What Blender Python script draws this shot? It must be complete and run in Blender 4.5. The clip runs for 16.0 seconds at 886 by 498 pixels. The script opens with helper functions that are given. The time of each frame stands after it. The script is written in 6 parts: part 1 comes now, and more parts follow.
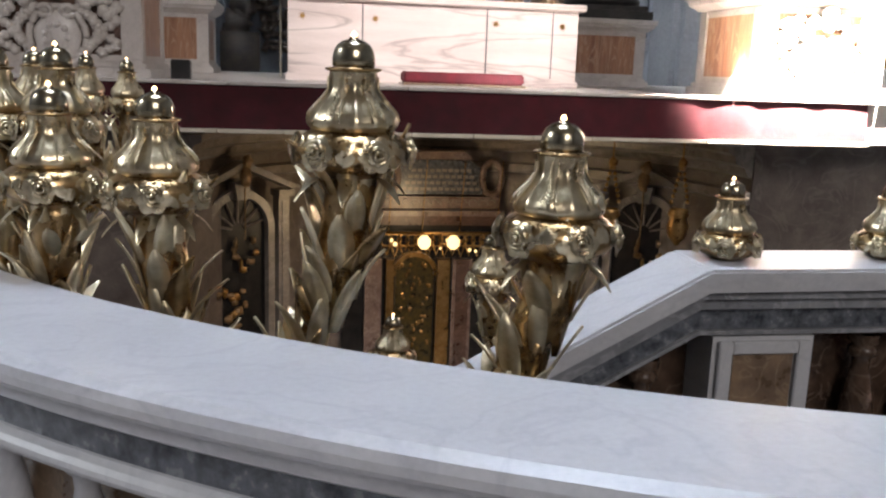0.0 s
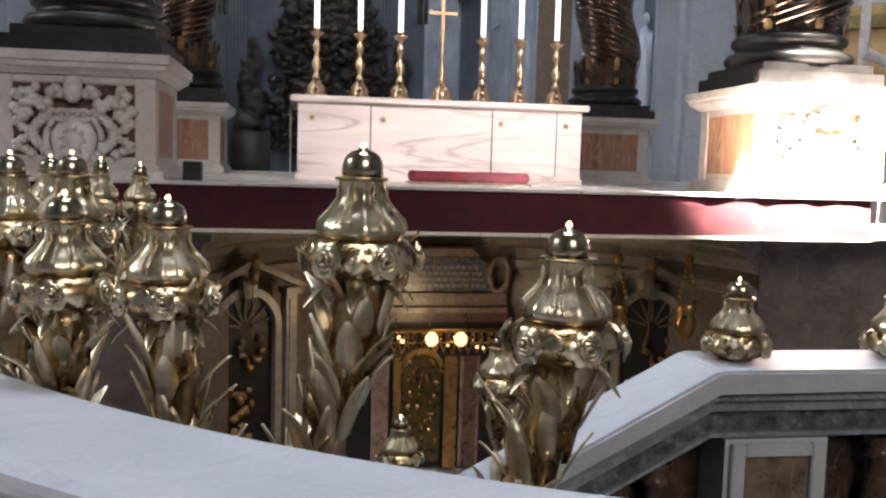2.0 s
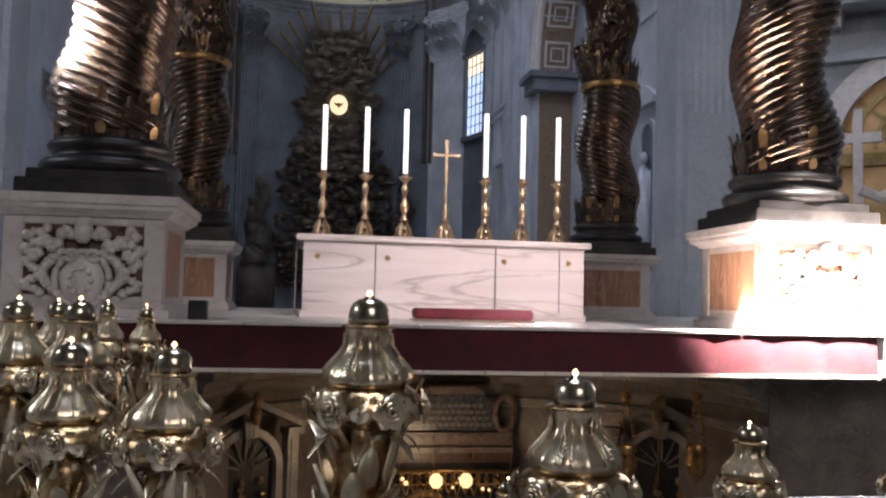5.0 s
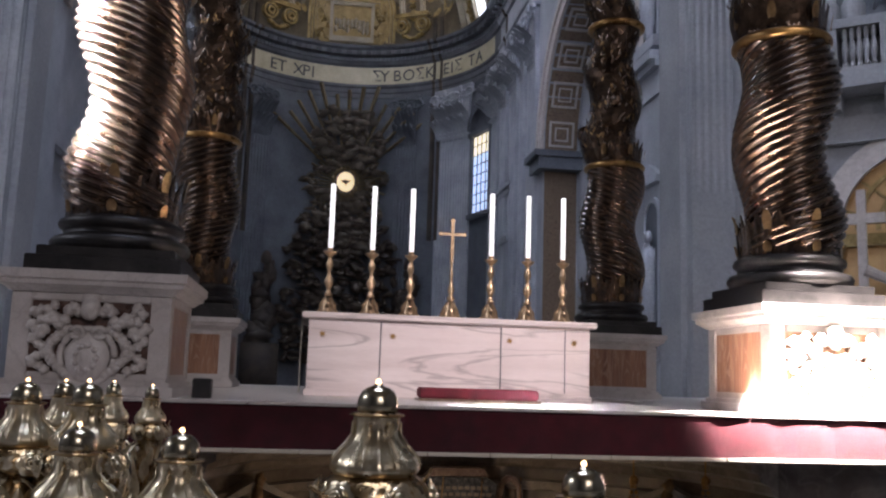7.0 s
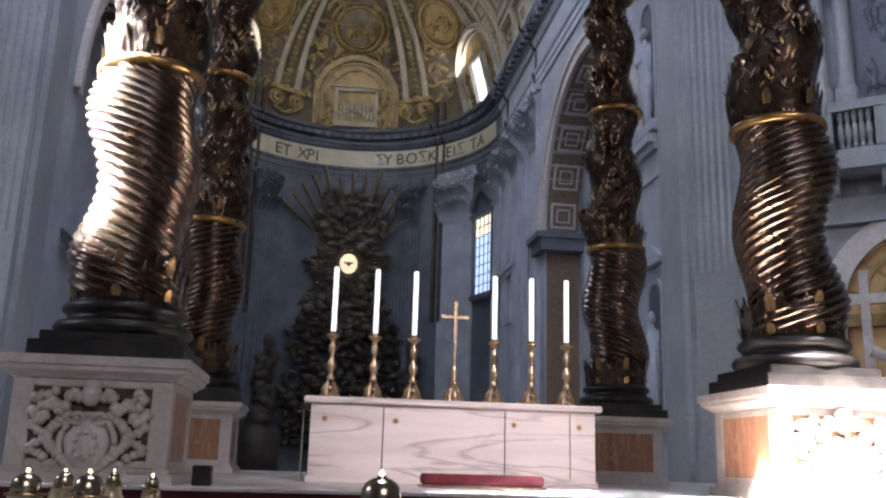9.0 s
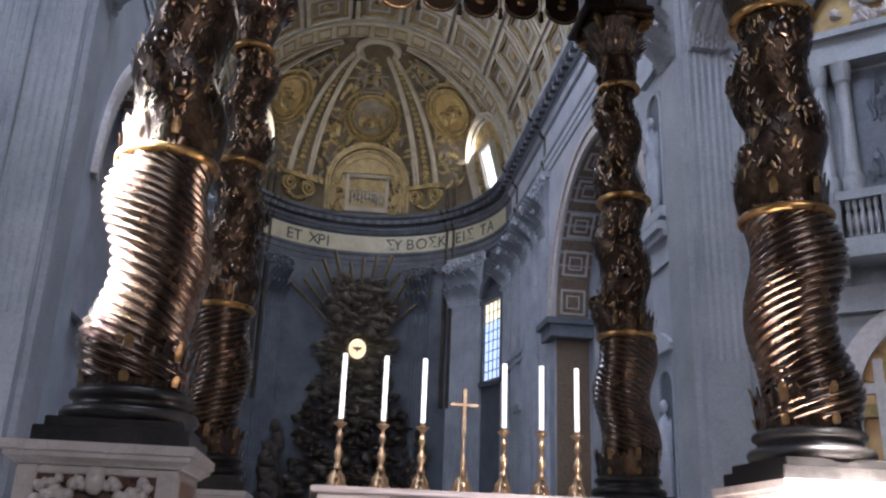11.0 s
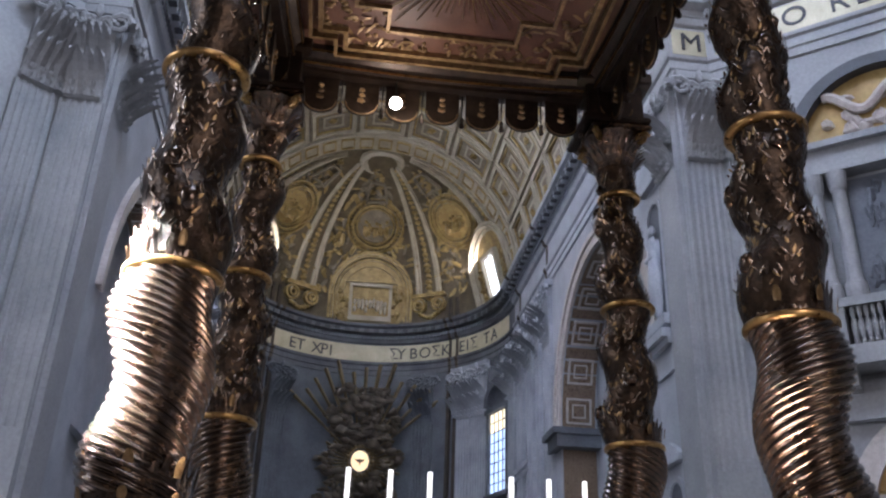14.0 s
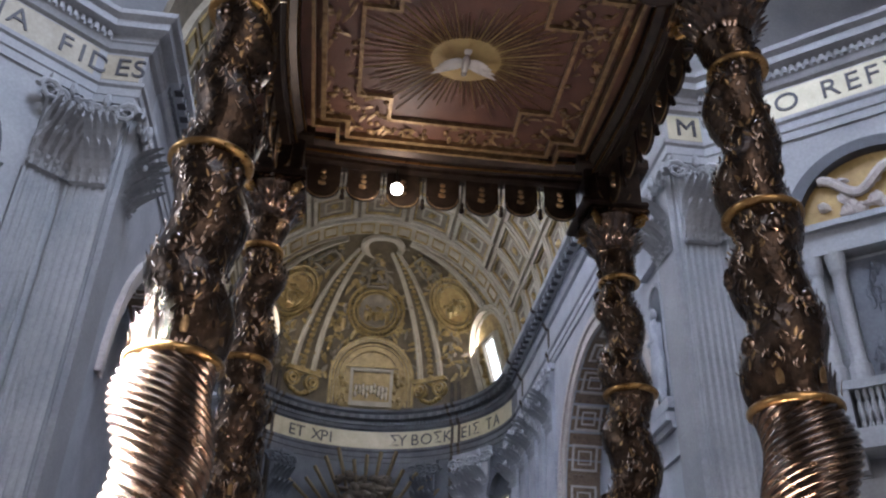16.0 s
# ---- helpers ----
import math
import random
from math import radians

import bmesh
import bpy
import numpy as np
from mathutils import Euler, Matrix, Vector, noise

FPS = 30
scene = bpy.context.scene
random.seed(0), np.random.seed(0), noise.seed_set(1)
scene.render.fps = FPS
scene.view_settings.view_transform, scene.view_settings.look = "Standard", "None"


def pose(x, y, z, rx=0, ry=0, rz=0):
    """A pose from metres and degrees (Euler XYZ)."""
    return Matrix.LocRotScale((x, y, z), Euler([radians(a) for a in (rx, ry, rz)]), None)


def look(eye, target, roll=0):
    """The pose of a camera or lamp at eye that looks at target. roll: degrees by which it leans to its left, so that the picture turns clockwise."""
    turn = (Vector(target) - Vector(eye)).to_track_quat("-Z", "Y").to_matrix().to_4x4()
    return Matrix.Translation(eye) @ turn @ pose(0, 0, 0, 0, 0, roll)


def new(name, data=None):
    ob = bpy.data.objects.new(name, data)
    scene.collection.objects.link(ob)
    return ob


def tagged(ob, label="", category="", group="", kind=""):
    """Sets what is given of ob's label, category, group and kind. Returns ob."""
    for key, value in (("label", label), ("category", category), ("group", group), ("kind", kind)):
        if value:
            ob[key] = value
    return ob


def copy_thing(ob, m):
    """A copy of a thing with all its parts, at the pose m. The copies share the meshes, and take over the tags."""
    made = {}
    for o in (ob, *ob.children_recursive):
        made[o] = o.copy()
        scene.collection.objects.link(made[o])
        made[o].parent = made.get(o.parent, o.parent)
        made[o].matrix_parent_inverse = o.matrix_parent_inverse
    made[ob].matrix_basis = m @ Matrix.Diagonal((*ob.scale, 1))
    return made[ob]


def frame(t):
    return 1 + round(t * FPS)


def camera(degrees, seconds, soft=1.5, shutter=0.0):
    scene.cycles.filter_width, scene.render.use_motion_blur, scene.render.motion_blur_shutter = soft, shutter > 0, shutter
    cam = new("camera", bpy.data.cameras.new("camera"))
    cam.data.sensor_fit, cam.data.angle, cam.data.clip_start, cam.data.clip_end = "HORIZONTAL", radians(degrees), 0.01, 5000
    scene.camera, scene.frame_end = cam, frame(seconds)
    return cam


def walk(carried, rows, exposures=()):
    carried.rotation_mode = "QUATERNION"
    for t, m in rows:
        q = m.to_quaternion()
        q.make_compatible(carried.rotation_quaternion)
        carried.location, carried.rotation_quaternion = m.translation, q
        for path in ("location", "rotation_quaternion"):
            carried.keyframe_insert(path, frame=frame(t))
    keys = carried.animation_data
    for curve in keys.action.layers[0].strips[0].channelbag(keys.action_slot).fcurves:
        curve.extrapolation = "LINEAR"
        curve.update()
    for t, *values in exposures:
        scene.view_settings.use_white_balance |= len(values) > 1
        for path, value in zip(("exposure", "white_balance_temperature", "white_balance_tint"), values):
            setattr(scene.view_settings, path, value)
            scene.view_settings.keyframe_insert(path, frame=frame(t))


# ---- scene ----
cam = camera(53.5, 16.0, soft=2.3)
PATH = [
    (0.0, 0.037, 0.092, 1.637, 78.49, -1.97, -9.53),
    (0.5, 0.037, 0.085, 1.644, 80.15, -1.78, -9.39),
    (1.0, 0.035, 0.075, 1.653, 81.74, -1.98, -9.27),
    (1.5, 0.034, 0.083, 1.658, 83.31, -1.75, -9.29),
    (2.0, 0.032, 0.079, 1.668, 84.63, -1.59, -9.12),
    (2.5, 0.031, 0.079, 1.673, 86.04, -1.39, -8.90),
    (3.0, 0.032, 0.079, 1.679, 87.43, -1.34, -8.84),
    (3.5, 0.028, 0.078, 1.685, 88.92, -1.46, -8.95),
    (4.0, 0.030, 0.080, 1.690, 90.47, -1.47, -9.02),
    (6.5, 0.008, 0.034, 1.725, 97.15, -1.52, -8.51),
    (7.0, 0.006, 0.031, 1.732, 98.33, -1.83, -8.62),
    (7.5, 0.004, 0.008, 1.736, 99.65, -1.91, -8.59),
    (8.0, 0.002, -0.002, 1.742, 100.90, -1.77, -8.55),
    (8.5, 0.001, 0.003, 1.749, 102.23, -1.73, -8.49),
    (9.0, -0.000, -0.000, 1.750, 103.61, -1.65, -8.40),
    (11.5, -0.003, -0.013, 1.773, 110.32, -2.14, -7.87),
    (12.0, -0.005, -0.014, 1.780, 111.39, -1.97, -7.90),
    (12.5, -0.009, -0.014, 1.780, 112.50, -2.01, -7.80),
    (13.0, -0.009, -0.013, 1.784, 113.51, -1.94, -7.70),
    (13.5, -0.007, -0.029, 1.780, 114.65, -1.74, -7.57),
    (14.0, -0.015, -0.042, 1.780, 116.16, -1.85, -7.56),
    (14.5, -0.015, -0.061, 1.774, 117.51, -1.82, -7.55),
    (15.0, -0.020, -0.070, 1.774, 118.83, -1.82, -7.57),
    (15.5, -0.024, -0.078, 1.774, 120.22, -1.68, -7.40),
    (16.0, -0.021, -0.085, 1.764, 121.62, -1.60, -7.36),
]
walk(cam, [(t, pose(x, y, z, rx, ry, rz)) for t, x, y, z, rx, ry, rz in PATH],
     exposures=((0.0, 1.12, 6550, 11), (4.0, 0.82, 6400, 14), (6.5, 0.30, 6250, 20), (8.0, 0.36, 6200, 19), (9.0, 0.50, 6150, 18), (11.5, 0.66, 6050, 18), (16.0, 0.78, 6200, 18)))
# ---- world and lights ----
APY0 = 69.0                                  # where the apse begins
AX = 1.85                                    # the church's long axis
world = bpy.data.worlds.new("World")
scene.world = world
world.use_nodes = True
wbg = world.node_tree.nodes["Background"]
wbg.inputs["Color"].default_value = (0.62, 0.72, 0.95, 1)
wbg.inputs["Strength"].default_value = 0.35


def lamp(name, kind, eye, target, energy, colour, **more):
    d = bpy.data.lights.new(name, kind)
    d.energy, d.color = energy, colour
    for key, value in more.items():
        if key == "size":
            d.size = value
        elif key == "shape":
            d.shape = value
        elif key == "spot":
            d.spot_size = radians(value)
        elif key == "blend":
            d.spot_blend = value
        elif key == "soft":
            d.shadow_soft_size = value
    ob = new(name, d)
    ob.matrix_world = look(eye, target)
    return ob


lamp("dome_daylight", "AREA", (AX, 11, 47), (AX, 12, 0), 10200, (0.70, 0.82, 1.0), size=18, shape="DISK")
lamp("nave_daylight", "AREA", (AX + 6, -34, 24), (AX + 1, 12, 2), 3700, (1.0, 0.95, 0.92), size=16)
for side in (-1, 1):
    lamp("apse_window_daylight", "AREA", (AX + side * 9.6, APY0 + 5.2, 36.6), (AX - side * 4, APY0 + 3, 42.5), 380, (1.0, 0.94, 0.82), size=3)
lamp("choir_daylight", "AREA", (AX - 7, 50, 42), (AX + 12, 57, 20), 3400, (0.80, 0.88, 1.0), size=9)
beam = lamp("sunbeam_dome_window", "SPOT", (8.2, -10, 45), (5.45, 8.33, 2.30), 9000000, (1.0, 0.93, 0.84), spot=4.9, blend=0.3, soft=0.3)
beam.matrix_world = beam.matrix_world @ Matrix.Diagonal((1, 0.43, 1, 1))
# added spot that brightens only the altar front, with no window behind it
lamp("sunbeam_nave_window", "SPOT", (11, -26, 30), (2.3, 11.6, 2.1), 62000, (1.0, 0.90, 0.86), spot=7.0, blend=0.7, soft=1.5)
shaft_beam = lamp("sunbeam_transept_window", "SPOT", (-18, 9.0, 16), (-2.30, 9.56, 5.15), 17000000, (0.86, 0.94, 1.0), spot=5.0, blend=0.6, soft=0.6)
shaft_beam.matrix_world = shaft_beam.matrix_world @ Matrix.Diagonal((0.40, 1, 1, 1))
lamp("transept_daylight", "AREA", (-34, 8, 22), (-2.1, 9.7, 8), 2600, (0.86, 0.93, 1.0), size=7)
lamp("canopy_spotlight", "POINT", (0.69, 15.8, 13.0), (0.69, 15, 12), 70, (1.0, 0.90, 0.74), soft=0.13)
lamp("niche_lights", "POINT", (1.6, 9.7, -0.25), (1.6, 9, 0), 20, (1.0, 0.72, 0.40), soft=0.25)


# ---- materials ----
def nodes_of(name):
    m = bpy.data.materials.new(name)
    m.use_nodes = True
    nt = m.node_tree
    return m, nt, nt.nodes["Principled BSDF"]


def add(nt, kind, **values):
    n = nt.nodes.new(kind)
    for key, value in values.items():
        n.inputs[key.replace("_", " ")].default_value = value
    return n


def stone(name, c1, c2, scale=3.0, rough=0.5, metal=0.0, bump=0.15, fine=40.0, stain=0.25, vein=None, veins=2.0, coat=0.0, way=None):
    """A surface with two scales of variation, fine relief and, for marble, thin veins."""
    m, nt, b = nodes_of(name)
    tc = nt.nodes.new("ShaderNodeTexCoord")
    co = nt.nodes.new("ShaderNodeMapping")
    co.inputs["Scale"].default_value = way or (1, 1, 1)
    nt.links.new(tc.outputs["Object"], co.inputs["Vector"])
    big = add(nt, "ShaderNodeTexNoise", Scale=scale, Detail=8.0, Roughness=0.6)
    nt.links.new(co.outputs["Vector"], big.inputs["Vector"])
    ramp = nt.nodes.new("ShaderNodeValToRGB")
    ramp.color_ramp.elements[0].position, ramp.color_ramp.elements[1].position = 0.32, 0.68
    ramp.color_ramp.elements[0].color, ramp.color_ramp.elements[1].color = (*c1, 1), (*c2, 1)
    nt.links.new(big.outputs["Fac"], ramp.inputs["Fac"])
    colour = ramp.outputs["Color"]
    if vein:
        w = add(nt, "ShaderNodeTexNoise", Scale=veins, Detail=5.0, Distortion=1.6)
        nt.links.new(co.outputs["Vector"], w.inputs["Vector"])
        vr = nt.nodes.new("ShaderNodeValToRGB")
        e = vr.color_ramp.elements
        e[0].position, e[1].position = 0.465, 0.535
        e[0].color, e[1].color = (0, 0, 0, 1), (0, 0, 0, 1)
        mid = e.new(0.5)
        mid.color = (0.6, 0.6, 0.6, 1)
        nt.links.new(w.outputs["Fac"], vr.inputs["Fac"])
        mx = nt.nodes.new("ShaderNodeMixRGB")
        mx.inputs["Color2"].default_value = (*vein, 1)
        nt.links.new(vr.outputs["Color"], mx.inputs["Fac"])
        nt.links.new(colour, mx.inputs["Color1"])
        colour = mx.outputs["Color"]
    grain = add(nt, "ShaderNodeTexNoise", Scale=fine, Detail=4.0)
    nt.links.new(co.outputs["Vector"], grain.inputs["Vector"])
    dirt = nt.nodes.new("ShaderNodeMixRGB")
    dirt.blend_type = "MULTIPLY"
    dirt.inputs["Fac"].default_value = stain
    nt.links.new(colour, dirt.inputs["Color1"])
    nt.links.new(grain.outputs["Fac"], dirt.inputs["Color2"])
    nt.links.new(dirt.outputs["Color"], b.inputs["Base Color"])
    rr = nt.nodes.new("ShaderNodeMapRange")
    rr.inputs["To Min"].default_value, rr.inputs["To Max"].default_value = max(0.04, rough - 0.12), min(1, rough + 0.12)
    nt.links.new(big.outputs["Fac"], rr.inputs["Value"])
    nt.links.new(rr.outputs["Result"], b.inputs["Roughness"])
    bp = nt.nodes.new("ShaderNodeBump")
    bp.inputs["Strength"].default_value, bp.inputs["Distance"].default_value = bump, 0.02
    nt.links.new(grain.outputs["Fac"], bp.inputs["Height"])
    nt.links.new(bp.outputs["Normal"], b.inputs["Normal"])
    b.inputs["Metallic"].default_value = metal
    b.inputs["Coat Weight"].default_value = coat
    b.inputs["Coat Roughness"].default_value = 0.16
    return m


def glow(name, colour, strength):
    m, nt, b = nodes_of(name)
    b.inputs["Base Color"].default_value = (*colour, 1)
    b.inputs["Emission Color"].default_value = (*colour, 1)
    b.inputs["Emission Strength"].default_value = strength
    b.inputs["Roughness"].default_value = 0.4
    return m


rail_marble = stone("rail_marble", (0.43, 0.435, 0.455), (0.505, 0.505, 0.52), 3.0, 0.36, vein=(0.40, 0.40, 0.43), veins=2.2, fine=55, stain=0.22, bump=0.03)
blue_marble = stone("blue_marble", (0.03, 0.035, 0.045), (0.16, 0.17, 0.19), 22, 0.25, bump=0.03, fine=80)
white_marble = stone("white_marble", (0.46, 0.41, 0.37), (0.61, 0.56, 0.52), 3.0, 0.40, vein=(0.40, 0.35, 0.32), veins=1.6, fine=50, stain=0.3, bump=0.06)
altar_marble = stone("altar_marble", (0.62, 0.53, 0.50), (0.78, 0.70, 0.67), 1.2, 0.42, vein=(0.26, 0.215, 0.205), veins=0.75, fine=40, stain=0.2, bump=0.05, way=(0.28, 1.0, 2.8))
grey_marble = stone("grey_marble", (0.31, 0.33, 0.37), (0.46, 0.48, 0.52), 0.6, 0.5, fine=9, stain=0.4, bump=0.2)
pier_stone = stone("pier_stone", (0.255, 0.265, 0.28), (0.385, 0.385, 0.39), 0.35, 0.60, fine=7, stain=0.4, bump=0.2)
bronze_worn = stone("foliate_bronze", (0.026, 0.019, 0.015), (0.115, 0.07, 0.042), 7.0, 0.36, metal=0.9, fine=16, stain=0.5, bump=0.9)
# cornice marble darkened, as light falling from the right leaves it in shade
shaded_apse_stone = stone("shaded_apse_stone", (0.075, 0.08, 0.095), (0.16, 0.17, 0.19), 0.5, 0.6, fine=8, stain=0.5, bump=0.2)
# grey marble with the dimness of the apse put into its colour
shaded_stone = stone("shaded_stone", (0.085, 0.095, 0.115), (0.16, 0.175, 0.20), 0.5, 0.6, fine=8, stain=0.5, bump=0.2)
stucco = stone("stucco", (0.34, 0.295, 0.215), (0.50, 0.44, 0.335), 0.8, 0.6, fine=6, stain=0.4, bump=0.3)
gilt = stone("gilt_stucco", (0.22, 0.15, 0.05), (0.50, 0.36, 0.14), 1.5, 0.40, metal=0.3, fine=10, stain=0.5, bump=0.5)
gold_band = stone("gold_mosaic", (0.47, 0.415, 0.275), (0.62, 0.555, 0.39), 1.0, 0.5, metal=0.15, fine=14, stain=0.35)
letter_dark = stone("dark_mosaic", (0.03, 0.03, 0.04), (0.06, 0.06, 0.07), 4, 0.6)
alabaster_wood = stone("cottanello_panel", (0.20, 0.085, 0.045), (0.40, 0.20, 0.11), 2.2, 0.35, vein=(0.48, 0.32, 0.22), veins=2.0, fine=30, bump=0.03, way=(3.2, 3.2, 0.35))
brown_panel = stone("brown_breccia", (0.09, 0.06, 0.04), (0.24, 0.16, 0.10), 9.0, 0.3, vein=(0.32, 0.24, 0.16), veins=7, fine=50, bump=0.03)
bronze = stone("dark_bronze", (0.045, 0.027, 0.017), (0.165, 0.092, 0.048), 6.0, 0.25, metal=0.95, fine=34, stain=0.5, bump=0.2, coat=0.7)
leaf_gilt = stone("leaf_gilding", (0.20, 0.115, 0.05), (0.44, 0.28, 0.13), 9.0, 0.33, metal=0.9, fine=40, stain=0.5, bump=0.2)
black_bronze = stone("black_bronze", (0.010, 0.009, 0.009), (0.030, 0.026, 0.024), 5.0, 0.42, metal=0.5, fine=30, bump=0.15)
gilded = stone("gilded_bronze", (0.34, 0.185, 0.06), (0.60, 0.36, 0.14), 9.0, 0.30, metal=0.95, fine=60, stain=0.5, bump=0.1)
brass = stone("silvered_brass", (0.50, 0.40, 0.25), (0.84, 0.73, 0.52), 9.0, 0.29, metal=1.0, fine=45, stain=0.4, bump=0.12)
leaf_brass = stone("leaf_brass", (0.55, 0.43, 0.25), (0.95, 0.85, 0.62), 11.0, 0.42, metal=0.95, fine=30, stain=0.35, bump=0.15)
brass_dark = stone("tarnished_brass", (0.26, 0.16, 0.07), (0.58, 0.40, 0.20), 16.0, 0.28, metal=1.0, fine=45, stain=0.45, bump=0.15)
lid_metal = stone("lamp_lid_metal", (0.30, 0.25, 0.17), (0.52, 0.45, 0.32), 12.0, 0.2, metal=1.0, fine=90, stain=0.3, bump=0.03)
carpet_red = stone("red_carpet", (0.040, 0.003, 0.006), (0.085, 0.007, 0.013), 5.0, 0.95, fine=240, stain=0.35, bump=0.6)
cream_trim = stone("cream_trim", (0.55, 0.50, 0.40), (0.70, 0.64, 0.52), 6.0, 0.7, fine=70)
canopy_red = stone("canopy_soffit", (0.09, 0.033, 0.018), (0.155, 0.062, 0.033), 1.6, 0.6, fine=25, stain=0.4)
canopy_dark = stone("canopy_bronze", (0.02, 0.013, 0.01), (0.06, 0.038, 0.026), 4.0, 0.4, metal=0.6, fine=25, bump=0.3)
canopy_gilt = stone("canopy_gilding", (0.18, 0.10, 0.042), (0.42, 0.265, 0.12), 6.0, 0.42, metal=0.35, fine=16, stain=0.5, bump=0.6)
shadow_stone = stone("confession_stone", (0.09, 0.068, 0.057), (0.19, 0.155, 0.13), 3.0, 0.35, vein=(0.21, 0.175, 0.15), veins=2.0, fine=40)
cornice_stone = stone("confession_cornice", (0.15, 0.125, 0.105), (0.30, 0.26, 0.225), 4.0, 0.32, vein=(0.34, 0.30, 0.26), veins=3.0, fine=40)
rose_dark = stone("dark_red_brown_marble", (0.055, 0.028, 0.02), (0.12, 0.062, 0.042), 5.0, 0.3, vein=(0.17, 0.10, 0.07), veins=4, fine=40, bump=0.03)
rose_marble = stone("rose_marble", (0.13, 0.085, 0.07), (0.25, 0.175, 0.145), 6.0, 0.3, vein=(0.36, 0.29, 0.25), veins=5, fine=40)
dark_mosaic = stone("niche_mosaic", (0.02, 0.02, 0.012), (0.13, 0.085, 0.02), 14.0, 0.3, metal=0.4, fine=60)
# grey-white marble with the shade under the coping put into its colour
stair_shaded = stone("stair_shaded_marble", (0.16, 0.165, 0.18), (0.27, 0.275, 0.29), 5.0, 0.3, vein=(0.36, 0.36, 0.38), veins=3.0, fine=50, bump=0.03)
velvet = stone("kneeler_velvet", (0.11, 0.006, 0.014), (0.20, 0.014, 0.028), 8.0, 0.8, fine=200, stain=0.3, bump=0.4)
stair_brown = stone("dark_brown_marble", (0.035, 0.022, 0.016), (0.10, 0.062, 0.042), 8.0, 0.22, vein=(0.16, 0.11, 0.08), veins=5, fine=50, bump=0.03)
floor_marble = stone("floor_marble", (0.25, 0.23, 0.22), (0.45, 0.42, 0.40), 0.8, 0.25, vein=(0.15, 0.13, 0.13), veins=1.0, fine=20)
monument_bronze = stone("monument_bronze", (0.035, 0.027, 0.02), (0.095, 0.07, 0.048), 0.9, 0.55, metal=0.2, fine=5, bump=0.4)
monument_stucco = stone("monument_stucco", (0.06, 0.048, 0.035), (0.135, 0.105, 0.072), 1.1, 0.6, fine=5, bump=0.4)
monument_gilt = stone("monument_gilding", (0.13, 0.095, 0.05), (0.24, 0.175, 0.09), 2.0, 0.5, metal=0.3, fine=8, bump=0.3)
cathedra_bronze = stone("cathedra_bronze", (0.028, 0.022, 0.018), (0.085, 0.062, 0.045), 0.9, 0.6, metal=0.2, fine=5, bump=0.6)
fresco = stone("fresco_gold", (0.34, 0.215, 0.07), (0.54, 0.38, 0.15), 1.1, 0.7, fine=6, stain=0.4)
# a glow is added along the whole wax to keep the candles bright white
wax = glow("glowing_wax", (0.95, 0.95, 0.92), 0.75)
flame_mat = glow("flame", (1.0, 0.60, 0.26), 6)
dark_stone = stone("dark_stone", (0.035, 0.038, 0.045), (0.08, 0.085, 0.10), 0.7, 0.6, fine=9, stain=0.5, bump=0.3)
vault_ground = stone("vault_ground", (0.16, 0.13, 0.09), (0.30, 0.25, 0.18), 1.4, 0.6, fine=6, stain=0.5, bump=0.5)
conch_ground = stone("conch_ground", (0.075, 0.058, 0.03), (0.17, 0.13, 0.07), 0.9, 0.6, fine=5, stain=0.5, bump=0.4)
pane_cool = glow("window_daylight", (0.52, 0.68, 0.92), 0.85)
pane_warm = glow("window_daylight_warm", (0.95, 0.86, 0.62), 0.95)
pane_white = glow("window_daylight_white", (0.88, 0.94, 1.0), 2.2)
amber_pane = glow("amber_pane", (1.0, 0.80, 0.45), 0.55)
altar_gilt = stone("altar_gilding", (0.42, 0.27, 0.15), (0.72, 0.52, 0.33), 12.0, 0.32, metal=0.9, fine=70, stain=0.45, bump=0.1)
bulb_mat = glow("bulb", (1.0, 0.95, 0.84), 30)
lamp_glass = glow("hanging_lamp_glass", (1.0, 0.76, 0.36), 0.75)
# the warm light inside the niche is put into this orange
warm_lit_lining = stone("niche_lining", (0.42, 0.24, 0.09), (0.60, 0.38, 0.16), 1.0, 0.6, fine=9)


# ---- building helpers ----
def part(name, bm, material, parent=None, label="", smooth=False):
    me = bpy.data.meshes.new(name)
    bmesh.ops.recalc_face_normals(bm, faces=bm.faces)
    bm.to_mesh(me)
    bm.free()
    me.materials.append(material)
    if smooth:
        for p in me.polygons:
            p.use_smooth = True
    ob = new(name, me)
    if parent is not None:
        ob.parent = parent
    if label:
        ob["label"] = label
    return ob


def thing(name, label, category, m=None, group="", kind=""):
    ob = new(name)
    ob.empty_display_size = 0.2
    if m is not None:
        ob.matrix_world = m
    return tagged(ob, label, category, group, kind)


def structure(ob, label="", category=""):
    return tagged(ob, label, category, kind="structure")


def box(bm, x0, x1, y0, y1, z0, z1, bevel=0.0):
    vs = [bm.verts.new((x, y, z)) for z in (z0, z1) for x, y in ((x0, y0), (x1, y0), (x1, y1), (x0, y1))]
    fs = [bm.faces.new([vs[i] for i in q]) for q in ((3, 2, 1, 0), (4, 5, 6, 7), (0, 1, 5, 4), (1, 2, 6, 5), (2, 3, 7, 6), (3, 0, 4, 7))]
    if bevel:
        bmesh.ops.bevel(bm, geom=list({e for f in fs for e in f.edges}), offset=bevel, segments=2, affect="EDGES")
    return bm


def boxes(*dims, bevel=0.0):
    bm = bmesh.new()
    for d in dims:
        box(bm, *d, bevel=bevel)
    return bm


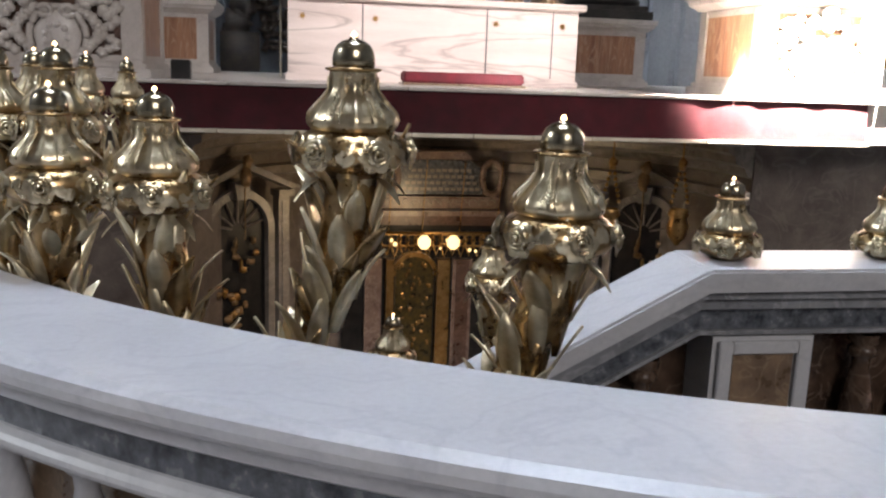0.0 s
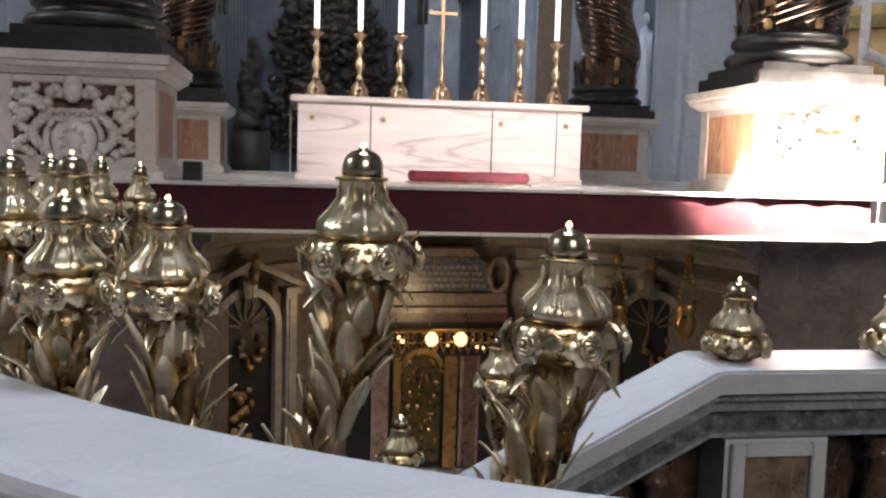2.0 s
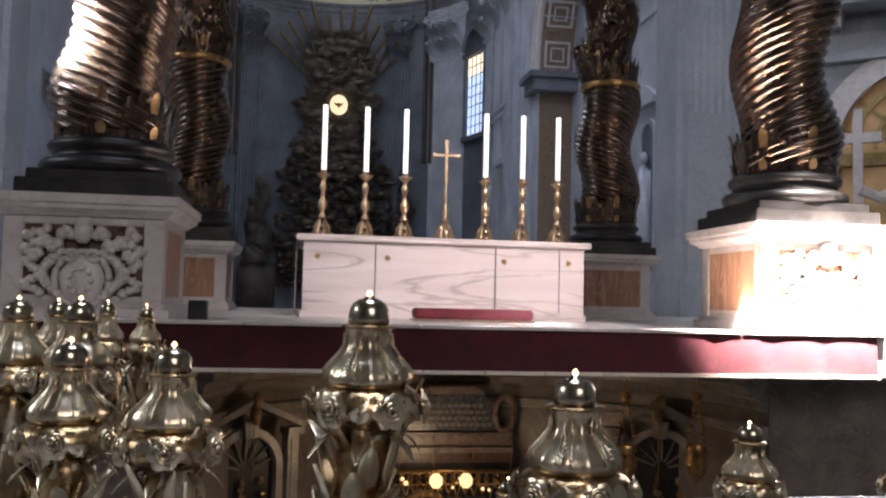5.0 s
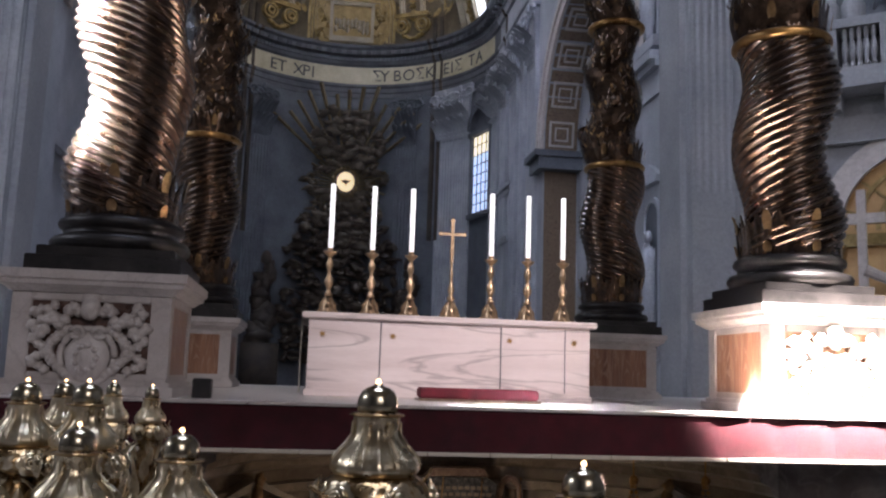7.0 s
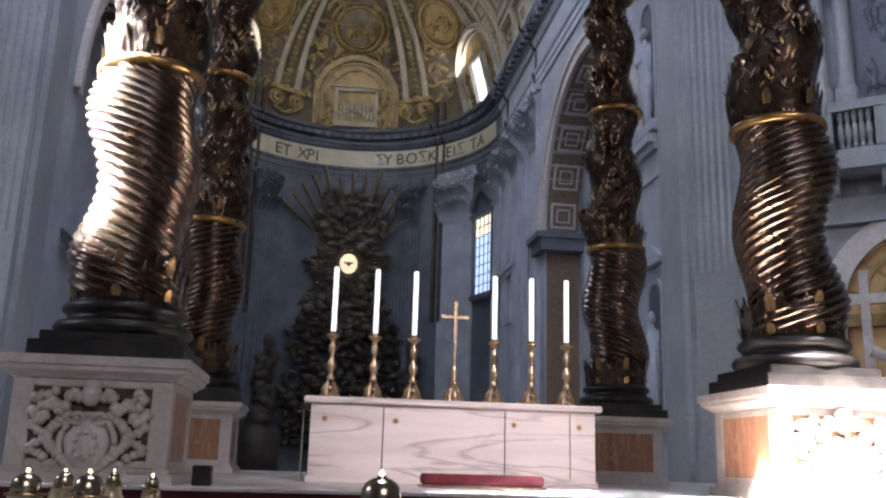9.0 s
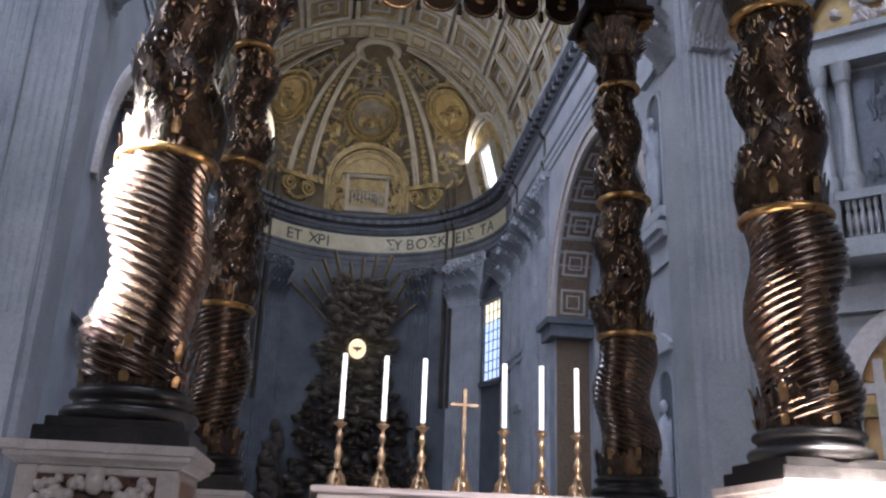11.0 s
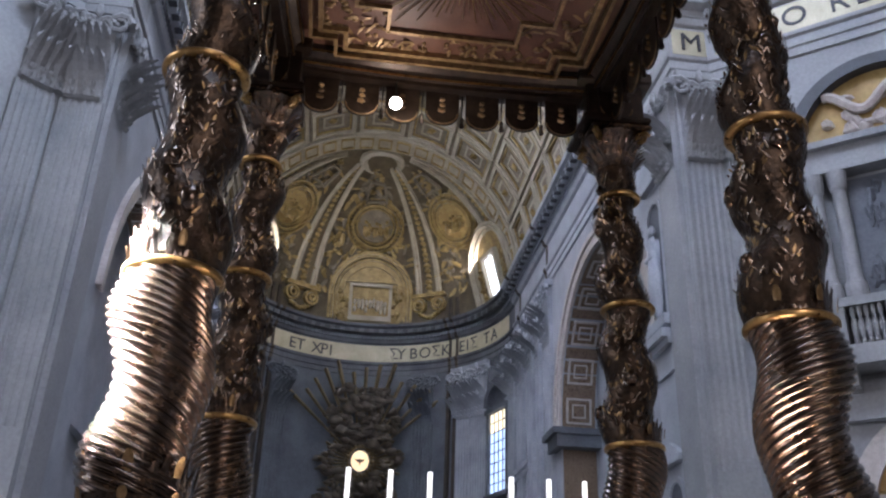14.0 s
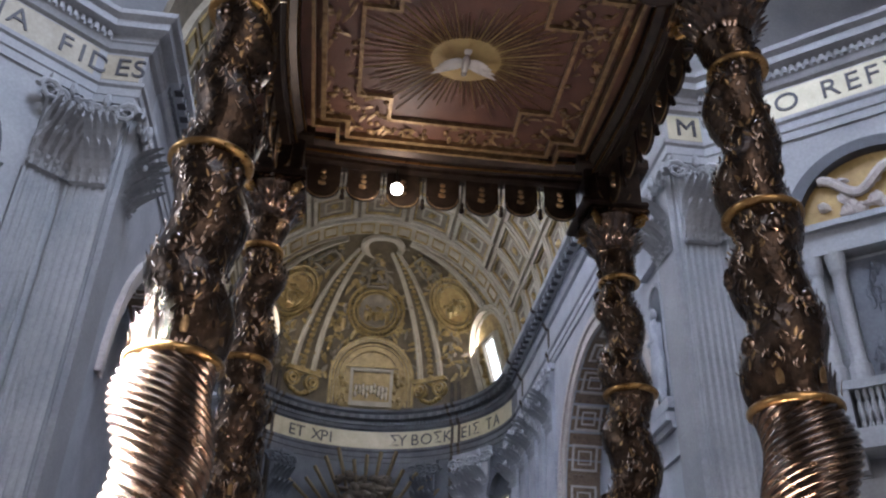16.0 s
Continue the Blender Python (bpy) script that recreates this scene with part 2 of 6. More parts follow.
def grid(bm, pts, closed_u=False, closed_v=False):
    """A quad surface over rows of points."""
    vs = [[bm.verts.new(p) for p in row] for row in pts]
    nu, nv = len(vs), len(vs[0])
    for i in range(nu if closed_u else nu - 1):
        for j in range(nv if closed_v else nv - 1):
            bm.faces.new((vs[i][j], vs[(i + 1) % nu][j], vs[(i + 1) % nu][(j + 1) % nv], vs[i][(j + 1) % nv]))
    return vs


def lathe(bm, profile, n=24, centre=(0, 0, 0), lobes=0, depth=0.0, span=(0, 2 * math.pi)):
    """Turns (radius, z) points; lobes press flutes of that depth into it where a third value asks for them."""
    rows = []
    whole = abs(span[1] - span[0] - 2 * math.pi) < 1e-6
    steps = n if whole else n + 1
    for q in profile:
        r, z = q[0], q[1]
        k = q[2] if len(q) > 2 else 0
        row = []
        for i in range(steps):
            a = span[0] + (span[1] - span[0]) * i / n
            rr = r * (1 - k * depth * abs(math.sin(lobes * a / 2)) ** 0.7) if lobes else r
            row.append((centre[0] + rr * math.cos(a), centre[1] + rr * math.sin(a), centre[2] + z))
        rows.append(row)
    vs = grid(bm, rows, closed_v=whole)
    return vs


def sweep(bm, profile, path, close=False, caps=True):
    """Sweeps a section of (offset to the left of the way, z) along a plan path of (x, y)."""
    rows = []
    n = len(path)
    for i, (x, y) in enumerate(path):
        a = Vector(path[max(i - 1, 0)] if not close else path[i - 1])
        c = Vector(path[min(i + 1, n - 1)] if not close else path[(i + 1) % n])
        p = Vector((x, y))
        d1, d2 = (p - a), (c - p)
        d1 = d1.normalized() if d1.length > 1e-6 else d2.normalized()
        d2 = d2.normalized() if d2.length > 1e-6 else d1
        n1, n2 = Vector((-d1.y, d1.x)), Vector((-d2.y, d2.x))
        nn = (n1 + n2).normalized()
        k = 1 / max(0.35, nn.dot(n1))
        rows.append([(x + nn.x * o * k, y + nn.y * o * k, z) for o, z in profile])
    vs = grid(bm, rows, closed_u=close)
    if caps and not close:
        for row in (vs[0], vs[-1]):
            if len(row) > 2:
                bm.faces.new(row)


def slab(bm, outline, m, depth):
    """A flat outline (u, v) pushed through by depth along the frame's third axis."""
    lo = [bm.verts.new(m @ Vector((u, v, 0))) for u, v in outline]
    hi = [bm.verts.new(m @ Vector((u, v, depth))) for u, v in outline]
    bm.faces.new(lo[::-1])
    bm.faces.new(hi)
    for i in range(len(lo)):
        j = (i + 1) % len(lo)
        bm.faces.new((lo[i], lo[j], hi[j], hi[i]))


def frame_at(origin, along, up=(0, 0, 1)):
    """Axes: first along, second up, third out of the face (along x up)."""
    a, u = Vector(along).normalized(), Vector(up).normalized()
    o = a.cross(u)
    return Matrix(((a.x, u.x, o.x, origin[0]), (a.y, u.y, o.y, origin[1]), (a.z, u.z, o.z, origin[2]), (0, 0, 0, 1)))


def leaf(bm, base, way, face, length, width, curl=0.4, n=5, point=1.0):
    """A pointed leaf with a raised midrib, curling towards the side that it faces."""
    base, t, f = Vector(base), Vector(way).normalized(), Vector(face).normalized()
    s = t.cross(f).normalized()
    f = s.cross(t).normalized()
    rows = []
    for i in range(n + 1):
        u = i / n
        a = curl * u
        c = base + t * (length * u * math.cos(a * 0.6)) + f * (length * u * math.sin(a) * 0.8)
        w = width * 0.5 * (math.sin(math.pi * min(1, (u * 0.86 + 0.12))) ** (0.8 * point) + 0.02)
        rows.append([c - s * w, c + f * (width * 0.12), c + s * w])
    grid(bm, rows)


def blob(bm, c, r, seed=0, sub=2, rough=0.35, freq=1.6):
    """A lump of cloud or carving."""
    got = bmesh.ops.create_icosphere(bm, subdivisions=sub, radius=1.0)
    rx, ry, rz = r if isinstance(r, tuple) else (r, r, r)
    for v in got["verts"]:
        k = 1 + rough * noise.noise(Vector((v.co.x * freq + seed * 3.7, v.co.y * freq + seed, v.co.z * freq)))
        v.co = Vector((v.co.x * rx * k + c[0], v.co.y * ry * k + c[1], v.co.z * rz * k + c[2]))


def tube(bm, pts, radii, n=10):
    rows = []
    pts = [Vector(p) for p in pts]
    for i, p in enumerate(pts):
        d = (pts[min(i + 1, len(pts) - 1)] - pts[max(i - 1, 0)]).normalized()
        side = d.cross(Vector((0, 0, 1)) if abs(d.z) < 0.9 else Vector((0, 1, 0))).normalized()
        up = side.cross(d)
        r = radii[i] if isinstance(radii, (list, tuple)) else radii
        rows.append([p + (side * math.cos(2 * math.pi * k / n) + up * math.sin(2 * math.pi * k / n)) * r for k in range(n)])
    vs = grid(bm, rows, closed_v=True)
    bm.faces.new(vs[0][::-1])
    bm.faces.new(vs[-1])


def lettering(text, m, height, material, parent, depth=0.03):
    """Raised letters, centred on the frame's origin."""
    cu = bpy.data.curves.new("letters", "FONT")
    cu.body, cu.size, cu.extrude, cu.align_x = text, height * 1.4, depth, "CENTER"
    cu.space_character = 1.12
    tmp = new("letters", cu)
    me = bpy.data.meshes.new_from_object(tmp.evaluated_get(bpy.context.evaluated_depsgraph_get()))
    bpy.data.objects.remove(tmp)
    me.materials.clear()
    me.materials.append(material)
    ob = new("letters", me)
    ob.parent = parent
    ob.matrix_local = m
    return ob

# ---- the large structure ----
RX, RY, RR = 2.645, 6.016, 4.90              # the horseshoe of the sunken confession
APY, APR = 69.0, 12.7                         # centre and radius of the apse
SPRING = 33.2


def arc(cx, cy, r, a0, a1, n):
    return [(cx + r * math.cos(radians(a0 + (a1 - a0) * i / n)), cy + r * math.sin(radians(a0 + (a1 - a0) * i / n))) for i in range(n + 1)]


hole = [(RX - 4.74, 11.9)] + arc(RX, RY, 4.74, 180, 360, 48) + [(RX + 4.74, 11.9)]
bm = bmesh.new()
outer = [(AX - 60, 90), (AX - 60, -45), (AX + 60, -45), (AX + 60, 90), (AX + 0.001, 90)]
slab(bm, [(AX - 0.001, 90)] + outer + [(AX + 0.001, 11.9)] + hole[::-1] + [(AX - 0.001, 11.9)], Matrix.Translation((0, 0, -0.3)), 0.3)
structure(part("floor", bm, floor_marble), "polished patterned marble church floor", "floor")
structure(part("floor_confession", boxes((RX - 5.2, RX + 5.2, 0.5, 14, -2.6, -2.3)), floor_marble), "dark marble floor of the sunken confession", "floor")

# lining of the sunken space
bm = bmesh.new()
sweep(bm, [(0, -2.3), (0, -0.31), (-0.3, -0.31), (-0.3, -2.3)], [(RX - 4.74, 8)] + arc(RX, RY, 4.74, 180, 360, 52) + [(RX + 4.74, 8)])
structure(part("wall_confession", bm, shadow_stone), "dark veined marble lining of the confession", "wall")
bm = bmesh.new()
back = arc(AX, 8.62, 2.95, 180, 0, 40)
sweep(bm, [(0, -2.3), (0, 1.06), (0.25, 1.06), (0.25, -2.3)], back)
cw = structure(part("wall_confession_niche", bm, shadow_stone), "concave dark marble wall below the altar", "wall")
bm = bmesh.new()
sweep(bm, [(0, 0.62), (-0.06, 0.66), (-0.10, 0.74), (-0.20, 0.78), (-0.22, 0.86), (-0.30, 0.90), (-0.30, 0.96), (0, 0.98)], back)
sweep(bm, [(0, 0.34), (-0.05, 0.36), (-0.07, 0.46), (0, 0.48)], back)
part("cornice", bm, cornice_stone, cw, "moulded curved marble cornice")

# the altar platform
bm = boxes((-6, 9.8, 8.0, 20, 1.06, 1.45), (AX - 3.4, AX + 3.4, 11.9, 20, -0.3, 1.06))
plat = structure(part("platform", bm, white_marble), "raised marble altar platform with steps", "platform")
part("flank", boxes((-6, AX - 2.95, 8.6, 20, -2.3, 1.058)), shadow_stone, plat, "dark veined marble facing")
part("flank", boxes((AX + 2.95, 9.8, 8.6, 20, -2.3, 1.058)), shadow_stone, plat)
bm = bmesh.new()
for k in range(7):
    x = -3.6 + k * 1.55
    box(bm, x, x + 1.54, 7.90, 8.30, 1.45, 1.478, bevel=0.006)
part("edge_slab", bm, white_marble, plat, "pale marble edging slabs")


def drape():
    """The red cloth hung over the platform's front edge, in sewn widths that belly a little."""
    bm = bmesh.new()
    w, x0, n = 0.56, -3.4, 16
    rows = []
    for j in range(11):
        v = j / 10
        row = []
        for i in range(n * 12 + 1):
            u = (i % 12) / 12
            seam = abs(math.cos(math.pi * u)) ** 5
            x = x0 + i * w / 12
            puff = (1 - seam) * math.sin(math.pi * min(1, 0.12 + v * 0.75))
            row.append((x, 7.945 - 0.02 * puff - 0.03 * v - 0.004 * math.sin(9 * x + 3 * v), 1.452 + 0.028 * (1 - seam) * (1 - v) - 0.375 * v))
        rows.append(row)
    top = [(p[0], 8.12, 1.455) for p in rows[0]]
    grid(bm, [top] + rows)
    return bm


cloth = thing("altar_cloth_hanging", "dark red velvet hanging over the platform edge with pale fringe", "hanging")
part("cloth", drape(), carpet_red, cloth, smooth=True)
bm = bmesh.new()
for k in range(16):
    x = -3.4 + k * 0.56
    box(bm, x + 0.004, x + 0.556, 7.865, 7.96, 1.045, 1.078, bevel=0.004)
part("fringe_band", bm, cream_trim, cloth, "pale gilded edging band")
# crossing piers, with corner pilasters, entablature and inscribed frieze
ENT = [(0, 27.9), (0.12, 27.9), (0.12, 28.35), (0.2, 28.4), (0.2, 28.85), (0.32, 28.95), (0.34, 29.15), (0.1, 29.2), (0.1, 31.0), (0.3, 31.1), (0.42, 31.4),
       (0.5, 31.45), (0.5, 31.8), (1.0, 31.95), (1.02, 32.35), (1.3, 32.5), (1.35, 32.75), (0, 32.9)]


def fluted(bm, m, width, z0, z1, n, deep=0.09):
    """A fluted pilaster strip on the face that m names."""
    pitch = width / (n + 0.4)
    sec = [(-width / 2, 0), (-width / 2, 0.28)]
    for k in range(n):
        u0 = -width / 2 + pitch * (0.2 + k) + pitch * 0.16
        u1 = u0 + pitch * 0.68
        for i in range(7):
            a = math.pi * i / 6
            sec.append(((u0 + u1) / 2 - math.cos(a) * (u1 - u0) / 2, 0.28 - math.sin(a) * deep))
    sec += [(width / 2, 0.28), (width / 2, 0)]
    lo = [bm.verts.new(m @ Vector((u, z0, o))) for u, o in sec]
    hi = [bm.verts.new(m @ Vector((u, z1, o))) for u, o in sec]
    for i in range(len(sec) - 1):
        bm.faces.new((lo[i], lo[i + 1], hi[i + 1], hi[i]))
    bm.faces.new(hi)


def capital(bm, m, width, z0, z1, out=0.30, seed=1):
    """A Corinthian capital: a flaring bell, two rows of acanthus, corner scrolls and a curved abacus."""
    rnd = random.Random(seed)
    h = z1 - z0
    rows = []
    for k in range(7):
        u = k / 6
        g = width / 2 * (0.86 + 0.14 * u ** 3)
        o = out * (0.8 + 0.6 * u ** 3)
        rows.append([m @ Vector(p) for p in ((-g, z0 + u * h * 0.88, -0.05), (-g, z0 + u * h * 0.88, o), (g, z0 + u * h * 0.88, o), (g, z0 + u * h * 0.88, -0.05))])
    grid(bm, rows)
    up, outw, al = m.to_3x3() @ Vector((0, 1, 0)), m.to_3x3() @ Vector((0, 0, 1)), m.to_3x3() @ Vector((1, 0, 0))
    for row, n in ((0, 4), (1, 5)):
        for k in range(n):
            u = (k + 0.5) / n - 0.5
            base = m @ Vector((u * width * 0.98, z0 + h * (0.02 + 0.26 * row), out * 1.0))
            leaf(bm, base, up, outw, h * 0.42, width / n * 1.1, 1.0 + rnd.random() * 0.2, n=6, point=0.6)
            for sd in (-1, 1):
                for q in range(4):
                    leaf(bm, base + al * (sd * width / n * 0.18) + up * (h * (0.03 + 0.075 * q)) + outw * (h * 0.03 * q), al * sd + up * 0.7 + outw * 0.35, outw, width / n * (0.46 - 0.05 * q), h * 0.06, 0.5, n=3, point=0.7)
            for q in range(3):
                blob(bm, base + al * ((q - 1) * width / n * 0.24) + up * (h * (0.35 - 0.02 * abs(q - 1))) + outw * (h * 0.17), (width / n * 0.17, width / n * 0.17, h * 0.04), q, 1, 0.5)
    for s in (-1, 1):
        for big in (0, 1):
            c = m @ Vector((s * width * (0.54 if big else 0.2), z0 + h * 0.80, out * (1.75 if big else 1.6)))
            pts = []
            for i in range(15):
                a = i / 14 * 3.6 * math.pi
                r = h * (0.115 if big else 0.075) * (1 - i / 17)
                pts.append(c + al * (s * math.cos(a) * r) + up * (math.sin(a) * r))
            tube(bm, pts, [h * 0.035 * (1 - i / 22) for i in range(15)], 6)
    blob(bm, m @ Vector((0, z0 + h * 0.92, out * 1.9)), (width * 0.1, width * 0.08, h * 0.08), 3, 2)
    g = width / 2 * 1.2
    slab(bm, [(-g, z0 + h * 0.91), (g, z0 + h * 0.91), (g * 1.04, z1), (-g * 1.04, z1)], m, out * 1.75)


def mirror_x(x, s):
    return AX + s * x


def pier(s, name, label):
    """One far crossing pier; s is 1 for the one beyond the altar's end, -1 for the other."""
    bm = bmesh.new()
    X0, X1, Y0, XE, YE = 12.7, 14.5, 32.4, 24.5, 24.2
    plan = [(X0, 35.0), (X0, Y0), (X1, Y0), (XE, YE), (XE + 8, YE), (XE + 8, 35.0)]
    pts = [(mirror_x(x, s), y) for x, y in plan]
    slab(bm, pts, Matrix.Translation((0, 0, 0)), 27.9)
    p = structure(part(name, bm, pier_stone), label, "pier")
    bm = bmesh.new()
    path = [(mirror_x(x, s), y) for x, y in plan[:4]]
    sweep(bm, ENT if s < 0 else [(-o, z) for o, z in ENT], path)
    ent = part("entablature", bm, pier_stone, p, "pale moulded stone entablature")
    bm = bmesh.new()
    d = Vector((XE - X1, YE - Y0)).normalized()
    L = math.hypot(XE - X1, YE - Y0)
    nrm = Vector((-d.y, d.x)) * -1
    for k in range(int(L / 0.34)):
        q = Vector((X1, Y0)) + d * (k * 0.34 + 0.3) + Vector((d.y, -d.x)) * 0.45
        slab(bm, [(0, 31.45), (0.2, 31.45), (0.2, 31.8), (0, 31.8)], frame_at((mirror_x(q.x, s), q.y, 0), (s * d.x, d.y, 0)), 0.22 * s)
    part("dentil_course", bm, pier_stone, ent)
    # gold frieze with its letters
    bm = bmesh.new()
    sweep(bm, [(s * -0.1, 29.3), (s * -0.14, 29.3), (s * -0.14, 30.9), (s * -0.1, 30.9)], [(mirror_x(x, s), y) for x, y in ((X1 + 0.35, Y0 - 0.28), (XE, YE))])
    # the shaded pier's bands take duller stucco, its shade put into the colour
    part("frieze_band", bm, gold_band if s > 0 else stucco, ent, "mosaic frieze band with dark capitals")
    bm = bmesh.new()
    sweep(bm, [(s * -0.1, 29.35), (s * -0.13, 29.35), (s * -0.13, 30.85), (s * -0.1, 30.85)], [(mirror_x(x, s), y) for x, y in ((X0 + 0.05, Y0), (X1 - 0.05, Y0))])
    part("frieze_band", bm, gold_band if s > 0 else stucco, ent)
    # corner pilaster facing the nave
    mid = mirror_x((X0 + X1) / 2, s)
    face = frame_at((mid, Y0, 0), (1, 0, 0))
    bm = bmesh.new()
    fluted(bm, face, 1.75, 9.3, 23.2, 5)
    slab(bm, [(-0.9, 3.0), (0.9, 3.0), (0.9, 9.28), (-0.9, 9.28)], face, 0.28)
    slab(bm, [(-1.05, 0), (1.05, 0), (1.05, 3.0), (-1.05, 3.0)], face, 0.4)
    part("pilaster", bm, pier_stone, p)
    bm = bmesh.new()
    capital(bm, face, 1.75, 23.2, 27.9, 0.42, 5)
    inner = frame_at((mirror_x(X0, s), Y0 + 1.3, 0), (0, -1 if s > 0 else 1, 0))
    capital(bm, inner, 2.2, 23.2, 27.9, 0.30, 8)
    part("capital", bm, pier_stone, p, "carved Corinthian capital")
    bm = bmesh.new()
    slab(bm, [(-1.05, 0), (1.05, 0), (1.05, 23.2), (-1.05, 23.2)], inner, 0.26)
    part("pilaster", bm, pier_stone, p, "plain flat pilaster")
    bm = bmesh.new()
    dg = frame_at((mirror_x(X1 + d.x * 1.2, s), Y0 + d.y * 1.2, 0), (d.x, s * d.y, 0) if s > 0 else (d.x, -d.y, 0))
    fluted(bm, dg, 1.6, 9.3, 23.2, 5)
    capital(bm, dg, 1.6, 23.2, 27.9, 0.40, 9)
    part("pilaster", bm, pier_stone, p)
    return p, ent, Vector((X1, Y0)), d


pier_r, ent_r, P0, DV = pier(1, "pier_1", "grey stone crossing pier with fluted pilaster and gilt inscribed frieze")
pier_l, ent_l, _, _ = pier(-1, "pier_2", "shaded grey crossing pier with fluted pilasters and inscribed frieze")


def on_frieze(s, dist, z=29.62, out=0.16):
    q = P0 + DV * dist + Vector((DV.y, -DV.x)) * out
    return frame_at((mirror_x(q.x, s), q.y, z), (DV.x, s * DV.y, 0) if s > 0 else (DV.x, -DV.y, 0))


for text, dist in (("O", 4.2), ("R", 6.15), ("E", 7.15), ("F", 8.0), ("V", 9.0), ("L", 9.9), ("G", 11.0)):
    lettering(text, on_frieze(1, dist), 1.05, letter_dark, ent_r)
lettering("M", frame_at((15.55, 32.24, 29.62), (1, 0, 0)), 1.05, letter_dark, ent_r)
for text, dist in (("D", 0.3), ("I", 1.15), ("F", 1.95), ("A", 4.1), ("N", 5.3), ("V", 6.4)):
    lettering(text, on_frieze(-1, dist), 1.05, letter_dark, ent_l)
for text, x in (("E", -11.75), ("S", -11.0)):
    lettering(text, frame_at((x, 32.24, 29.62), (1, 0, 0)), 1.05, letter_dark, ent_l)


# relic loggia, balcony and statue niche on the sunlit pier
def on_pier(dist, z, out=0.0, s=1):
    q = P0 + DV * dist + Vector((DV.y, -DV.x)) * out
    return frame_at((mirror_x(q.x, s), q.y, z), (DV.x, s * DV.y, 0) if s > 0 else (DV.x, -DV.y, 0))


def halfround(r, z, n=20, a0=180, a1=0):
    return [(r * math.cos(radians(a0 + (a1 - a0) * i / n)), z + r * math.sin(radians(a0 + (a1 - a0) * i / n))) for i in range(n + 1)]


def arch_band(bm, m, r0, r1, zs, out, legs=0.0, n=24):
    outline = ([(-r1, zs - legs)] if legs else []) + halfround(r1, zs, n) + ([(r1, zs - legs), (r0, zs - legs)] if legs else []) + halfround(r0, zs, n, 0, 180) + ([(-r0, zs - legs)] if legs else [])
    slab(bm, outline, m, out)


NC = 6.9                                       # middle of the pier's slanting face
# left copies use dimmer stone, putting that pier's shade into the colour
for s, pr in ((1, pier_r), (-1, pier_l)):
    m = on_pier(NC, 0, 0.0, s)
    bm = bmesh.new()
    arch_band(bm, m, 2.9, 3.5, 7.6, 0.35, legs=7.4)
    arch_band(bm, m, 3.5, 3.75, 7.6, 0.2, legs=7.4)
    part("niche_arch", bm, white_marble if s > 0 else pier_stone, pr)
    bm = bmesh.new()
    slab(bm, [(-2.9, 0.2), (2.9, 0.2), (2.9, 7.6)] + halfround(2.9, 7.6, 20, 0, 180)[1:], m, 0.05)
    part("niche_lining", bm, warm_lit_lining if s > 0 else shaded_stone, pr, "niche lining with its light and shade in the colour")
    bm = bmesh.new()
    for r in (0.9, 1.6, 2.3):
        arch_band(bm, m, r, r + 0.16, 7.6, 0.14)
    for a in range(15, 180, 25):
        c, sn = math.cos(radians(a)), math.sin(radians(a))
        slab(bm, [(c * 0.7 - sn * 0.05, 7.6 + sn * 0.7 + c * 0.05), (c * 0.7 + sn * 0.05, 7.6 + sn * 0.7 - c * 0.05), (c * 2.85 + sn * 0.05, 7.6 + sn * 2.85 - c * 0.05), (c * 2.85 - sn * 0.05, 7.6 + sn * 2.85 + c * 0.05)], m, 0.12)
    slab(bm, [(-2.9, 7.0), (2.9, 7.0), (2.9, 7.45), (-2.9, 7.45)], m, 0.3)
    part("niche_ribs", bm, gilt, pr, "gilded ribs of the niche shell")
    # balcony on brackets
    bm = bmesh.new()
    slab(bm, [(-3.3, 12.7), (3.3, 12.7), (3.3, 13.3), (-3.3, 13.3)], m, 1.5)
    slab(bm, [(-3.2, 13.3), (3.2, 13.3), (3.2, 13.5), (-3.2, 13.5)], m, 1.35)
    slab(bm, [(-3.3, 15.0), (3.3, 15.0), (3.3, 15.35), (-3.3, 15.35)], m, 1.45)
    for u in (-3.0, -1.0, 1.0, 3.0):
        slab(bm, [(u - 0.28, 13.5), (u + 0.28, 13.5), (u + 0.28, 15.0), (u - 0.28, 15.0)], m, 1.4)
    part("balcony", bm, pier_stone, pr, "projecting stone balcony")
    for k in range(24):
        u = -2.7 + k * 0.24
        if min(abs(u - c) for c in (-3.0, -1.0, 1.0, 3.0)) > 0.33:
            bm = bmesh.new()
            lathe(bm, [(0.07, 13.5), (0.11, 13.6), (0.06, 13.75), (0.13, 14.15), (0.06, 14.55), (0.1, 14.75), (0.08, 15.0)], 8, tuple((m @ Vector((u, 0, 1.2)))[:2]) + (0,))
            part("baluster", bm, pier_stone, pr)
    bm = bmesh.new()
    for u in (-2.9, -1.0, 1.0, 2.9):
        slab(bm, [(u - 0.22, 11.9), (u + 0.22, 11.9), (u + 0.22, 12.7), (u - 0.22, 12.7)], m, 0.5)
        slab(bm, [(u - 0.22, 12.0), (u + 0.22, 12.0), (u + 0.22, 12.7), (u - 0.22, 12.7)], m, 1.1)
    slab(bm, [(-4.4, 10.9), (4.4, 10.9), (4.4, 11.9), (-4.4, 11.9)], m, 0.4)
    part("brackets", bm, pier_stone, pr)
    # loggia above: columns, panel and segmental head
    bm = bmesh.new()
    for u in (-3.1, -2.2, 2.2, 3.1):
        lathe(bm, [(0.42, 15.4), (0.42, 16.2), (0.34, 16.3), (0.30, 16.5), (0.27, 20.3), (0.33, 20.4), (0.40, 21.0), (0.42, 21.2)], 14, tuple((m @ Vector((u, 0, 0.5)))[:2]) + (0,))
